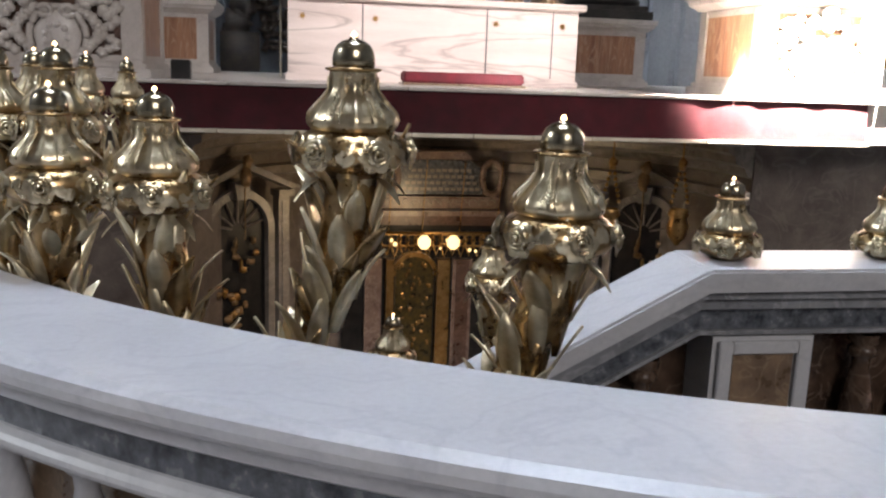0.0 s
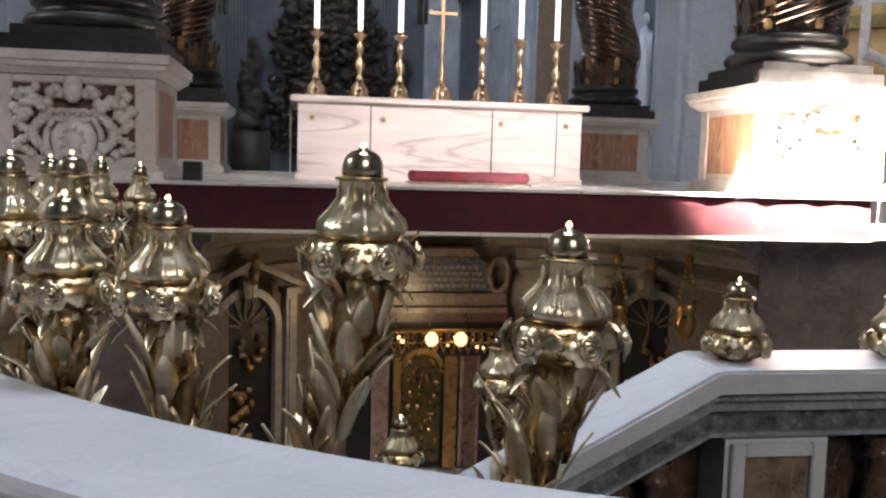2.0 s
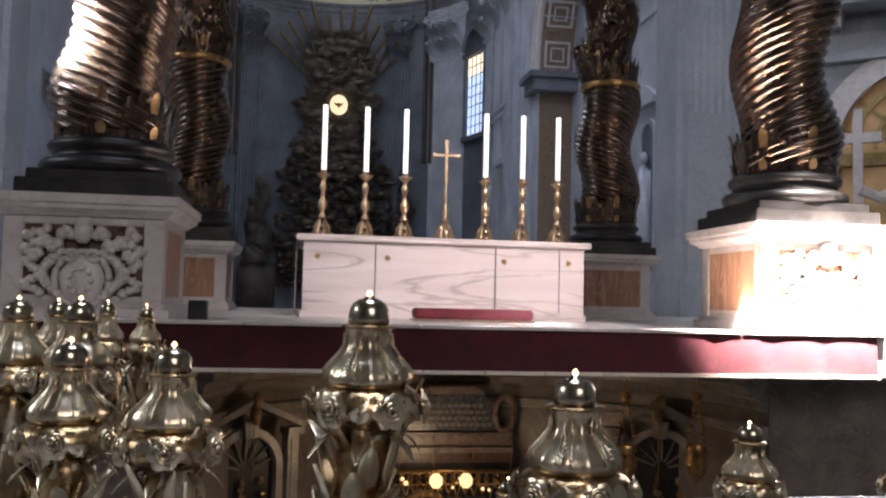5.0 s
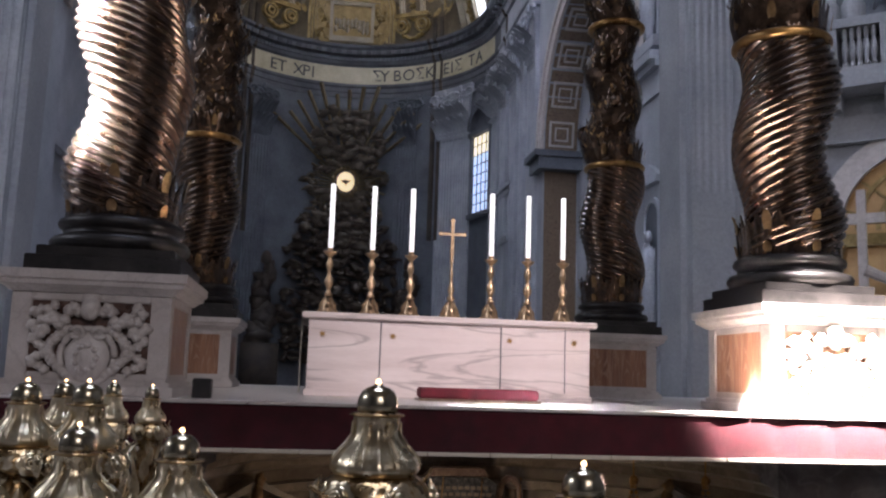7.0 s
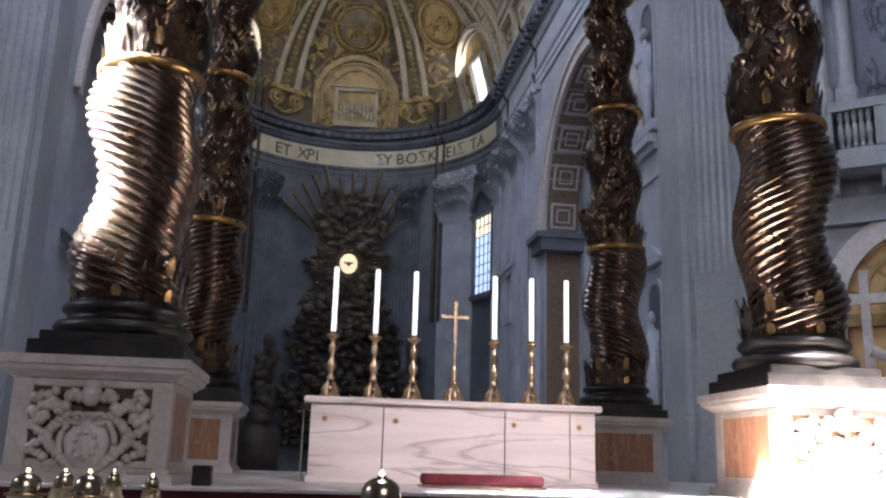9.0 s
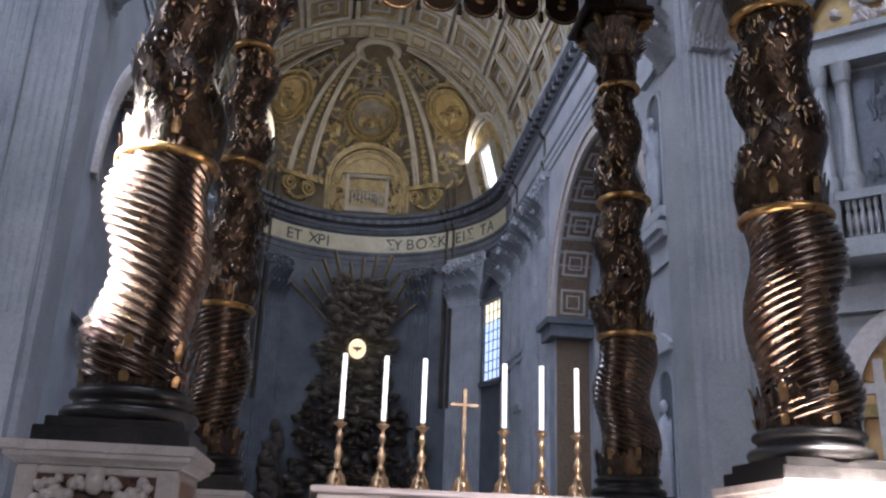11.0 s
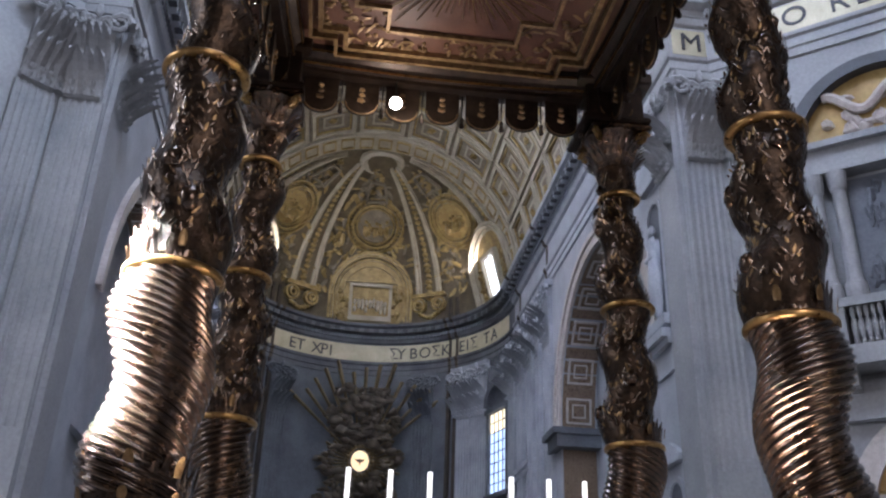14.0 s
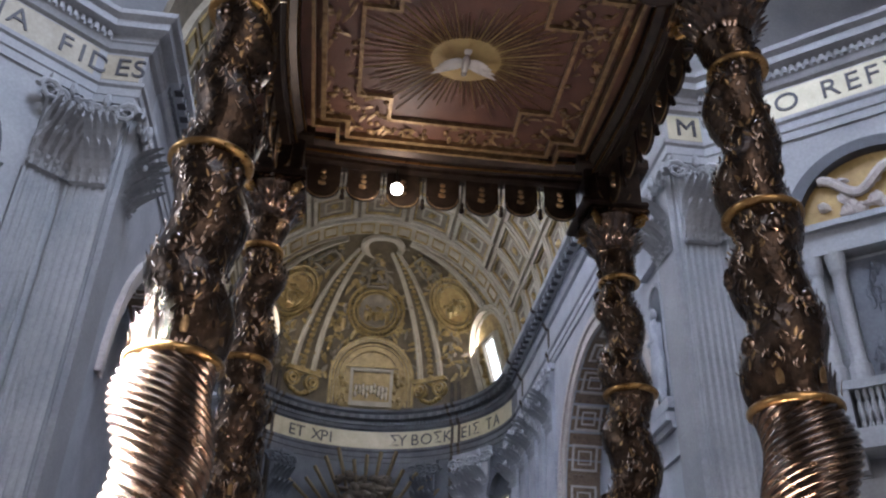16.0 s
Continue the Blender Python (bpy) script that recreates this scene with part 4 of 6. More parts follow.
for az, w, solid in ((2.5, 19, True), (77, 19, False), (-70, 19, False)):
    a = radians(90 - az)
    tl = radians(15)
    f = frame_at((AX + 12.2 * math.cos(a), APY + 12.2 * math.sin(a), 33.2), (math.sin(a), -math.cos(a), 0), (-math.cos(a) * math.sin(tl), -math.sin(a) * math.sin(tl), math.cos(tl))) @ Matrix.Translation((0, -33.2, 0))
    bm = bmesh.new()
    arch_band(bm, f, 3.3, 3.5, 36.0, 0.3, legs=2.6)
    arch_band(bm, f, 3.62, 3.8, 36.0, 0.75, legs=2.6)
    arch_band(bm, f, 3.9, 4.15, 36.0, 0.5, legs=2.6)
    part("lunette_arch", bm, gilt if solid else stucco, dome, "moulded stucco lunette arch")
    bm = bmesh.new()
    slab(bm, [(-3.62, 33.2), (3.62, 33.2), (3.62, 36.0)] + halfround(3.62, 36.0, 18, 0, 180)[1:], f @ Matrix.Translation((0, 0, -0.3)), 0.3)
    if solid:
        arch_band(bm, f, 2.7, 2.95, 36.0, 0.3)
        slab(bm, [(-2.6, 37.2), (2.6, 37.2), (0, 38.3)], f, 0.35)
        slab(bm, [(-2.6, 37.05), (2.6, 37.05), (2.6, 37.25), (-2.6, 37.25)], f, 0.6)
    for k in range(44):
        rnd = random.Random(500 + k + int(az))
        u, v = (1 if k % 2 else -1) * rnd.uniform(2.2, 3.1), rnd.uniform(33.6, 36.6)
        blob(bm, f @ Vector((u, v, 0.05)), rnd.uniform(0.12, 0.3), k, 1, 0.7)
    part("lunette", bm, gilt, dome, "gilded lunette")
    if solid:
        bm = bmesh.new()
        for q in ([(-2.1, 33.3), (2.1, 33.3), (2.1, 33.8), (-2.1, 33.8)], [(-2.1, 36.7), (2.1, 36.7), (2.1, 37.0), (-2.1, 37.0)], [(-2.1, 33.8), (-1.8, 33.8), (-1.8, 36.7), (-2.1, 36.7)], [(1.8, 33.8), (2.1, 33.8), (2.1, 36.7), (1.8, 36.7)]):
            slab(bm, q, f, 0.45)
        for k in range(18):
            rnd = random.Random(700 + k)
            blob(bm, f @ Vector((-1.5 + k % 9 * 0.37, 34.6 + rnd.uniform(-0.2, 0.3) + (k // 9) * 0.5, 0.1)), (0.2, 0.2, rnd.uniform(0.3, 0.6)), k, 1, 0.4)
        part("relief", bm, stucco, dome, "carved relief of crowded shapes")
    else:
        bm = bmesh.new()
        slab(bm, [(-1.2, 33.6), (1.2, 33.6), (1.2, 37.0), (-1.2, 37.0)], f, 0.1)
        part("window_pane", bm, pane_white, dome, "bright daylit pane")
        bm = bmesh.new()
        for u in (-1.45, 1.2):
            slab(bm, [(u, 33.4), (u + 0.25, 33.4), (u + 0.25, 37.3), (u, 37.3)], f, 0.5)
        slab(bm, [(-1.3, 37.0), (1.3, 37.0), (1.3, 37.3), (-1.3, 37.3)], f, 0.5)
        for u in (-0.55, 0.45):
            slab(bm, [(u, 33.6), (u + 0.08, 33.6), (u + 0.08, 37.0), (u, 37.0)], f, 0.2)
        part("window_frame", bm, stucco, dome)
bm, pale = bmesh.new(), bmesh.new()
for k in range(900):
    rnd = random.Random(900 + k)
    az, el = rnd.uniform(-80, 80), rnd.uniform(12, 74)
    if min(abs(az - c) for c in (-82, -31, 31, 82)) * math.cos(radians(el)) > 7:
        f = conch_frame(az, el, APR - 0.2)
        w = rnd.uniform(0, 6.28)
        way = f.to_3x3() @ Vector((math.cos(w), math.sin(w), 0))
        out = f.to_3x3() @ Vector((0, 0, 1))
        to = bm if k % 3 else pale
        leaf(to, f.translation, way, out, rnd.uniform(0.6, 1.3), rnd.uniform(0.25, 0.5), 0.5, 4)
        if k % 4 == 0:
            blob(to, f.translation, rnd.uniform(0.14, 0.32), k, 1, 0.6)
for c in (2.5, 58, -58):
    f = conch_frame(c, 62, APR - 0.45)
    slab(pale, [(-1.1, -0.9), (1.1, -0.9), (0.75, -0.65), (-0.75, -0.65)], f, 0.3)
    slab(pale, [(-0.7, 1.2), (0.7, 1.2), (0.6, 1.4), (-0.6, 1.4)], f, 0.3)
    for sd in (-1, 1):
        q = [(sd * 1.1, -0.9), (sd * 0.85, -0.6), (sd * 0.55, 1.2), (sd * 0.75, 1.2)]
        slab(pale, q if sd > 0 else q[::-1], f, 0.3)
part("stucco_relief", pale, vault_ground, dome, "brownish stucco leaf ornament")
part("stucco_ornament", bm, gilt, dome, "gilded scattered stucco ornament")
bm = bmesh.new()
lathe(bm, [(1.4, 0), (1.8, -0.3), (2.1, -0.1), (2.2, 0.2)], 28, (AX + 0.4, APY + 2.2, SPRING + APR - 0.5))
part("crown_ring", bm, stucco, dome)


# coffered barrel vault of the choir arm
def vault(th, y, r=APR):
    a = radians(th)
    return Vector((AX + r * math.cos(a), y, SPRING + r * math.sin(a)))


bm = bmesh.new()
grid(bm, [[vault(th, y) for y in (33, 40, 47, 54, 61, 69)] for th in range(0, 181, 5)])
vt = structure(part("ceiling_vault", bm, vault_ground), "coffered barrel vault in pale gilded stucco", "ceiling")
md = vt.modifiers.new("thick", "SOLIDIFY")
md.thickness, md.offset = 0.3, 0


def vault_bar(bm, t0, t1, y0, y1, lift):
    n = max(1, int(abs(t1 - t0) / 4))
    rows = []
    for i in range(n + 1):
        th = t0 + (t1 - t0) * i / n
        rows.append([vault(th, y0, APR + 0.05), vault(th, y0, APR - lift), vault(th, y1, APR - lift), vault(th, y1, APR + 0.05)])
    vs = grid(bm, rows)
    bm.faces.new(vs[0])
    bm.faces.new(vs[-1])


def ring_bars(bm, t0, t1, y0, y1, wt, wy, lift):
    vault_bar(bm, t0, t1, y0, y0 + wy, lift)
    vault_bar(bm, t0, t1, y1 - wy, y1, lift)
    vault_bar(bm, t0, t0 + wt, y0 + wy, y1 - wy, lift)
    vault_bar(bm, t1 - wt, t1, y0 + wy, y1 - wy, lift)


wide, gold = bmesh.new(), bmesh.new()
for y in (35.2, 66.6):
    vault_bar(wide, 0, 180, y, y + 2.2, 0.55)
for th in range(10, 171, 20):
    for k in range(7):
        y0 = 37.8 + k * 4.1
        small = k % 2
        ring_bars(wide, th - 9.2, th + 9.2, y0, y0 + 3.9, 1.5, 0.33, 0.42)
        ring_bars(gold, th - 7.2, th + 7.2, y0 + 0.5, y0 + 3.4, 0.7, 0.16, 0.30)
        ring_bars(wide, th - 4.2, th + 4.2, y0 + 1.1, y0 + 2.8, 0.8, 0.18, 0.22)
        blob(gold, vault(th, y0 + 1.95, APR - 0.05), 0.42, k, 1, 0.6)
for th in range(8, 175, 8):
    for y in (35.5, 66.9):
        ring_bars(gold, th - 3, th + 3, y, y + 1.6, 0.6, 0.15, 0.66)
part("coffer_ribs", wide, stucco, vt, "pale stucco coffer ribs")
part("coffer_gilding", gold, gilt, vt, "gilded inner mouldings and rosettes")

# plain enclosure of the nave and the crossing
bm = boxes((-40, -39.5, -45, 40, 0, 46), (43, 43.5, -45, 40, 0, 46), (-40, 43.5, -45.5, -45, 0, 46), (-40, -30, 33.0, 33.5, 0, 46), (34, 43.5, 33.0, 33.5, 0, 46), (AX - 22, AX - 21.5, 33.5, 75, 0, 30), (AX + 21.5, AX + 22, 33.5, 75, 0, 30), (AX - 22, AX - 15.2, 33.5, 75, 28.1, 28.6), (AX + 15.2, AX + 22, 33.5, 75, 28.1, 28.6), (AX - 22, AX - 15.1, 62, 62.5, 0, 28), (AX + 15.1, AX + 22, 62, 62.5, 0, 28))
structure(part("wall_enclosure", bm, pier_stone), "plain stone walls of nave and transepts", "wall")
bm = bmesh.new()
circle = [(AX + 13 * math.cos(radians(a)), 13 + 13 * math.sin(radians(a))) for a in range(90, 451, 10)]
slab(bm, [(AX - 0.001, 36), (-40, 36), (-40, -45), (43.5, -45), (43.5, 36), (AX + 0.001, 36)] + circle[::-1], Matrix.Translation((0, 0, 47.2)), 0.5)
structure(part("ceiling_crossing", bm, stucco), "plain vault over nave and crossing with round dome opening", "ceiling")
bm = bmesh.new()
for s in (-1, 1):
    slab(bm, [(AX + s * 12.7, 28), (AX + s * 45, 28), (AX + s * 45, 47.2), (AX, 47.2)] + [(AX + s * 12.7 * math.cos(radians(a)), SPRING + 12.7 * math.sin(radians(a))) for a in range(90, -1, -6)], frame_at((0, 35.0, 0), (1, 0, 0)), -0.4)
structure(part("wall_crossing_arch", bm, pier_stone), "stone arch wall between crossing and choir", "wall")

# ---- the marble balustrade round the confession ----
rail_path = [(RX - RR, 7.8), (RX - RR, 6.9)] + arc(RX, RY, RR, 180, 352, 110)
bal = thing("balustrade", "curved grey-white marble balustrade with polished coping", "balustrade", kind="structure")
COPE = [(-0.222, 0.93), (-0.234, 0.945), (-0.236, 0.965), (-0.23, 0.985), (-0.205, 1.0), (0.205, 1.0), (0.23, 0.985), (0.236, 0.965), (0.234, 0.945), (0.222, 0.93), (0.15, 0.92), (-0.15, 0.92)]
bm = bmesh.new()
sweep(bm, COPE + [COPE[0]], rail_path)
part("coping", bm, rail_marble, bal, "polished pale veined coping", smooth=False)
bm = bmesh.new()
sweep(bm, [(-0.165, 0.868), (-0.19, 0.885), (-0.195, 0.92), (0.195, 0.92), (0.19, 0.885), (0.165, 0.868), (-0.165, 0.868)], rail_path)
part("coping_moulding", bm, rail_marble, bal)
bm = bmesh.new()
sweep(bm, [(-0.145, 0.79), (-0.145, 0.868), (0.145, 0.868), (0.145, 0.79), (-0.145, 0.79)], rail_path)
part("frieze", bm, blue_marble, bal, "dark blue-grey marble band")
bm = bmesh.new()
sweep(bm, [(-0.15, 0.725)] + [(-0.155 - 0.032 * math.sin(math.pi * k / 6), 0.73 + 0.06 * k / 6) for k in range(7)] + [(0.155 + 0.032 * math.sin(math.pi * k / 6), 0.79 - 0.06 * k / 6) for k in range(7)] + [(0.15, 0.725), (-0.15, 0.725)], rail_path)
part("lower_moulding", bm, rail_marble, bal, "bluish white rounded moulding", smooth=False)
bm = bmesh.new()
sweep(bm, [(-0.20, 0), (-0.20, 0.10), (-0.17, 0.14), (0.17, 0.14), (0.20, 0.10), (0.20, 0.0), (-0.20, 0)], rail_path)
part("plinth", bm, rail_marble, bal)
bm = bmesh.new()
sweep(bm, [(0.10, 0.14), (0.10, 0.725), (0.07, 0.725), (0.07, 0.14), (0.10, 0.14)], rail_path)
part("back_panel", bm, brown_panel, bal, "brown breccia panel behind the balusters")
BAL = [(0.055, 0.14), (0.062, 0.18), (0.035, 0.20), (0.03, 0.23), (0.058, 0.34), (0.062, 0.40), (0.048, 0.50), (0.03, 0.58), (0.034, 0.62), (0.05, 0.635), (0.05, 0.66), (0.036, 0.675), (0.055, 0.69), (0.055, 0.725)]
bm = bmesh.new()
lathe(bm, BAL, 14)
bal_me = part("baluster", bm, rail_marble, bal, smooth=True).data
first = True
for k in range(44):
    a = 184 + k * 3.87
    if k % 6 == 3:
        ps = boxes((-0.11, 0.11, -0.15, 0.12, 0.14, 0.725))
        for q in ((-0.095, -0.075, 0.2, 0.68), (0.075, 0.095, 0.2, 0.68), (-0.075, 0.075, 0.2, 0.22), (-0.075, 0.075, 0.66, 0.68)):
            box(ps, q[0], q[1], -0.165, -0.15, q[2], q[3])
        o = part("pier_block", ps, rail_marble, bal, "white marble block with framed panel")
        inset = part("panel", boxes((-0.07, 0.07, -0.156, -0.148, 0.225, 0.655)), brown_panel, o)
        o.matrix_local = pose(RX + RR * math.cos(radians(a)), RY + RR * math.sin(radians(a)), 0, 0, 0, a + 90)
        continue
    if first:
        o, first = bal.children[-1], False
        o = [c for c in bal.children if c.name.startswith("baluster")][0]
    else:
        o = new("baluster", bal_me)
        o.parent = bal
    o.matrix_local = pose(RX + (RR - 0.01) * math.cos(radians(a)), RY + (RR - 0.01) * math.sin(radians(a)), 0)

# ---- stair parapet inside the confession ----
stair = thing("stair_parapet", "grey-white marble stair parapet with sloping coping", "parapet", kind="structure")
PX, PY0, PY1 = 1.56, 3.03, 3.40


def along_slope(bm, dz0, dz1, y0, y1):
    top = [(PX - 1.9, 0.95 - 1.9 * 0.54), (PX, 0.95), (PX + 3.2, 0.95)]
    outline = [(x, z + dz0) for x, z in top] + [(x, z + dz1) for x, z in top[::-1]]
    slab(bm, outline, frame_at((0, y1, 0), (1, 0, 0)), y1 - y0)


bm = bmesh.new()
along_slope(bm, -0.075, 0.0, PY0, PY1)
bmesh.ops.bevel(bm, geom=list(bm.edges), offset=0.012, segments=2, affect="EDGES")
part("coping", bm, rail_marble, stair, "pale polished coping")
bm = bmesh.new()
along_slope(bm, -0.12, -0.076, PY0 + 0.03, PY1 - 0.03)
along_slope(bm, -0.165, -0.121, PY0 + 0.055, PY1 - 0.055)
part("coping_moulding", bm, stair_shaded, stair, "grey-white marble moulding, darkened for the coping's shade")
bm = bmesh.new()
along_slope(bm, -0.25, -0.166, PY0 + 0.08, PY1 - 0.08)
part("frieze", bm, blue_marble, stair)
bm = bmesh.new()
along_slope(bm, -0.268, -0.251, PY0 + 0.06, PY1 - 0.06)
part("lower_moulding", bm, stair_shaded, stair)
bm = bmesh.new()
along_slope(bm, -1.15, -0.9, PY0 + 0.04, PY1 - 0.04)
part("plinth", bm, rail_marble, stair)
bm = bmesh.new()
along_slope(bm, -0.9, -0.268, PY1 - 0.10, PY1 - 0.07)
part("back_panel", bm, stair_brown, stair, "dark brown marble panel behind the balusters")
for px in (1.83, 3.6):
    bm = boxes((px - 0.21, px + 0.21, PY0 + 0.06, PY1 - 0.06, 0.05, 0.674))
    for x0, x1, z0, z1 in ((-0.19, -0.135, 0.1, 0.66), (0.135, 0.19, 0.1, 0.66), (-0.135, 0.135, 0.1, 0.15), (-0.135, 0.135, 0.61, 0.66)):
        box(bm, px + x0, px + x1, PY0 + 0.035, PY0 + 0.06, z0, z1, bevel=0.004)
    o = part("post", bm, rail_marble, stair, "white marble post with brown inset panel")
    part("panel", boxes((px - 0.125, px + 0.125, PY0 + 0.05, PY0 + 0.059, 0.155, 0.605)), brown_panel, o)
bm = bmesh.new()
lathe(bm, [(r * 1.15, z - 0.1) for r, z in BAL], 12)
me2 = None
for x in (0.55, 0.85, 1.12, 1.40, 2.35, 2.62, 2.9, 3.2):
    zt = min(0, (x - PX) * 0.54)
    if me2 is None:
        o = part("baluster", bm, stair_brown, stair, "dark polished brown marble baluster", smooth=True)
        me2 = o.data
    else:
        o = new("baluster", me2)
        o.parent = stair
    o.location = (x, (PY0 + PY1) / 2, zt + 0.02)
bm = bmesh.new()
for k in range(14):
    box(bm, 2.0 - k * 0.30, 2.3 - k * 0.30, 3.4, 4.6, -0.4 - (k + 1) * 0.16, -0.24 - (k + 1) * 0.16)
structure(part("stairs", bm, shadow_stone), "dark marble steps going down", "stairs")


# ---- oil lamps on cornucopias ----
def rose(bm, c, out, r):
    """A spiral rose facing out."""
    out = Vector(out).normalized()
    side = out.cross(Vector((0, 0, 1))).normalized()
    up = side.cross(out)
    pts, rad = [], []
    for i in range(26):
        a = i / 25 * 5.2 * math.pi
        q = r * (1 - i / 28)
        pts.append(Vector(c) + (side * math.cos(a) + up * math.sin(a)) * q * 0.72 + out * (0.25 * r + r * 0.35 * i / 25))
        rad.append(r * (0.20 - 0.11 * i / 25))
    tube(bm, pts, rad, 6)
    for k in range(6):
        a = k * math.pi / 3
        d = side * math.cos(a) + up * math.sin(a)
        leaf(bm, Vector(c) + d * r * 0.30 + out * 0.2 * r, d * 1.0 + out * 0.1, out, r * 0.80, r * 0.95, -0.2, n=4, point=0.6)


def oil_lamp(lean=(0, 0), stem=True, seed=1, size=1.0, turn=0.0):
    """Origin at the burner's tip. lean: how far the stem swings sideways on its way down."""
    rnd = random.Random(seed)
    lp = thing("oil_lamp", "ornate silvered brass oil lamp on a leafy cornucopia beside the balustrade" if stem else "ornate silvered brass oil lamp standing on marble coping", "oil lamp", group="lamps round the confession")
    bm = bmesh.new()
    lathe(bm, [(0.001, -0.004), (0.010, -0.004), (0.014, -0.010), (0.028, -0.014), (0.042, -0.024), (0.050, -0.038), (0.054, -0.056), (0.054, -0.074), (0.050, -0.080)], 32)
    part("lid", bm, lid_metal, lp, "smooth dark domed lid", smooth=True)
    bm = bmesh.new()
    lathe(bm, [(0.048, -0.078), (0.070, -0.081), (0.073, -0.084), (0.069, -0.088), (0.058, -0.090), (0.056, -0.096)], 32)
    part("brim", bm, brass_dark, lp, smooth=True)
    bm = bmesh.new()
    lathe(bm, [(0.060, -0.090), (0.061, -0.100, 0.5), (0.060, -0.118, 1), (0.062, -0.134, 1), (0.070, -0.148, 1), (0.082, -0.162, 1), (0.097, -0.177, 1), (0.110, -0.192, 0.9), (0.118, -0.208, 0.7), (0.118, -0.222, 0.4), (0.108, -0.234, 0.1), (0.096, -0.240)], 96, lobes=12, depth=0.07)
    part("body", bm, brass, lp, "fluted bell-shaped silvery body", smooth=True)
    for k in range(6):
        a = 2 * math.pi * k / 6
        bm = bmesh.new()
        prof = ((0.0615, -0.108), (0.0635, -0.134), (0.083, -0.160), (0.111, -0.190), (0.1185, -0.212))
        for s in (-1, 1):
            pts = [(r * math.cos(a + s * 0.16), r * math.sin(a + s * 0.16), z) for r, z in prof]
            tube(bm, pts, 0.0032, 5)
        for q in range(11):
            zz = -0.115 - 0.0085 * q
            pts = []
            for d in (-0.14, -0.07, 0, 0.07, 0.14):
                zd = zz + 0.09 * abs(d)
                i = max(j for j in range(4) if zd <= prof[j][1] or j == 0)
                (r, z), (r2, z2) = prof[i], prof[i + 1]
                rr = r + (r2 - r) * min(1, max(0, (zd - z) / (z2 - z))) + 0.002
                pts.append((rr * math.cos(a + d), rr * math.sin(a + d), zd))
            tube(bm, pts, 0.0022, 4)
        part("chased_panel", bm, brass, lp, "chased feather panel", smooth=True)
    bm = bmesh.new()
    pr = [(0.098, -0.234)] + [(0.108 + 0.040 * math.sin(math.pi * k / 10) ** 0.7, -0.238 - 0.098 * k / 10) for k in range(11)] + [(0.088, -0.345), (0.060, -0.36)]
    lathe(bm, pr, 72, lobes=14, depth=0.0)
    part("collar", bm, brass_dark, lp, smooth=True)
    for k in range(6):
        a = turn + 2 * math.pi * k / 6
        bm = bmesh.new()
        rose(bm, (0.138 * math.cos(a), 0.138 * math.sin(a), -0.288), (math.cos(a), math.sin(a), 0.1), 0.044)
        part("rose", bm, brass, lp, "embossed rose", smooth=True)
        bm = bmesh.new()
        for j in range(6):
            b = a + 2 * math.pi / 6 * (0.28 + 0.44 * j / 5)
            o = Vector((math.cos(b), math.sin(b), 0))
            leaf(bm, o * 0.149 + Vector((0, 0, -0.288)), Vector((-o.y, o.x, 0)) * rnd.uniform(-1, 1) + Vector((0, 0, rnd.uniform(-1, 1))) - o * 0.25, o, 0.040, 0.026, 0.1, n=3)
        part("garland", bm, brass, lp, smooth=True)
    fl = bmesh.new()
    lathe(fl, [(0.001, 0.009), (0.004, 0.007), (0.0075, 0.001), (0.006, -0.004), (0.001, -0.006)], 12)
    part("flame", fl, flame_mat, lp, "small lit flame", smooth=True)
    if stem:
        n = 12
        pts = []
        for i in range(n + 1):
            u = i / n
            pts.append(Vector((lean[0] * u * u, lean[1] * u * u, -0.34 - 0.60 * u)))
        rad = [0.062 + 0.02 * math.sin(math.pi * min(1, i / n * 1.6)) - 0.045 * (i / n) for i in range(n + 1)]
        bm = bmesh.new()
        tube(bm, pts, rad, 16)
        part("horn", bm, brass_dark, lp, "tarnished curved horn", smooth=True)
        for ring in range(7):
            u = 0.02 + ring / 7.2
            c = Vector((lean[0] * u * u, lean[1] * u * u, -0.31 - 0.62 * u))
            rr = rad[int(u * n)]
            cnt = 7
            for k in range(cnt):
                a = 2 * math.pi * (k + 0.5 * (ring % 2)) / cnt + rnd.uniform(-0.2, 0.2)
                o = Vector((math.cos(a), math.sin(a), 0))
                bm = bmesh.new()
                flare = 0.06 + rnd.uniform(0, 0.5)
                leaf(bm, c + o * rr * 0.8 + Vector((0, 0, -0.10)), Vector((0, 0, 1)) + o * flare, o, rnd.uniform(0.14, 0.23) * size, rnd.uniform(0.048, 0.070), rnd.uniform(-0.25, 0.5), n=6, point=0.9)
                lf = part("leaf", bm, leaf_brass if (k + ring) % 4 else brass_dark, lp, smooth=True)
                sol = lf.modifiers.new("thick", "SOLIDIFY")
                sol.thickness = 0.002
        for k in range(6):
            a = 2 * math.pi * k / 6 + 0.3
            o = Vector((math.cos(a), math.sin(a), 0))
            bm = bmesh.new()
            leaf(bm, o * 0.075 + Vector((0, 0, -0.35)), o + Vector((0, 0, -0.25)), (0, 0, 1), 0.10, 0.035, -0.6, n=5, point=1.3)
            part("leaf", bm, brass, lp, smooth=True)
    return lp


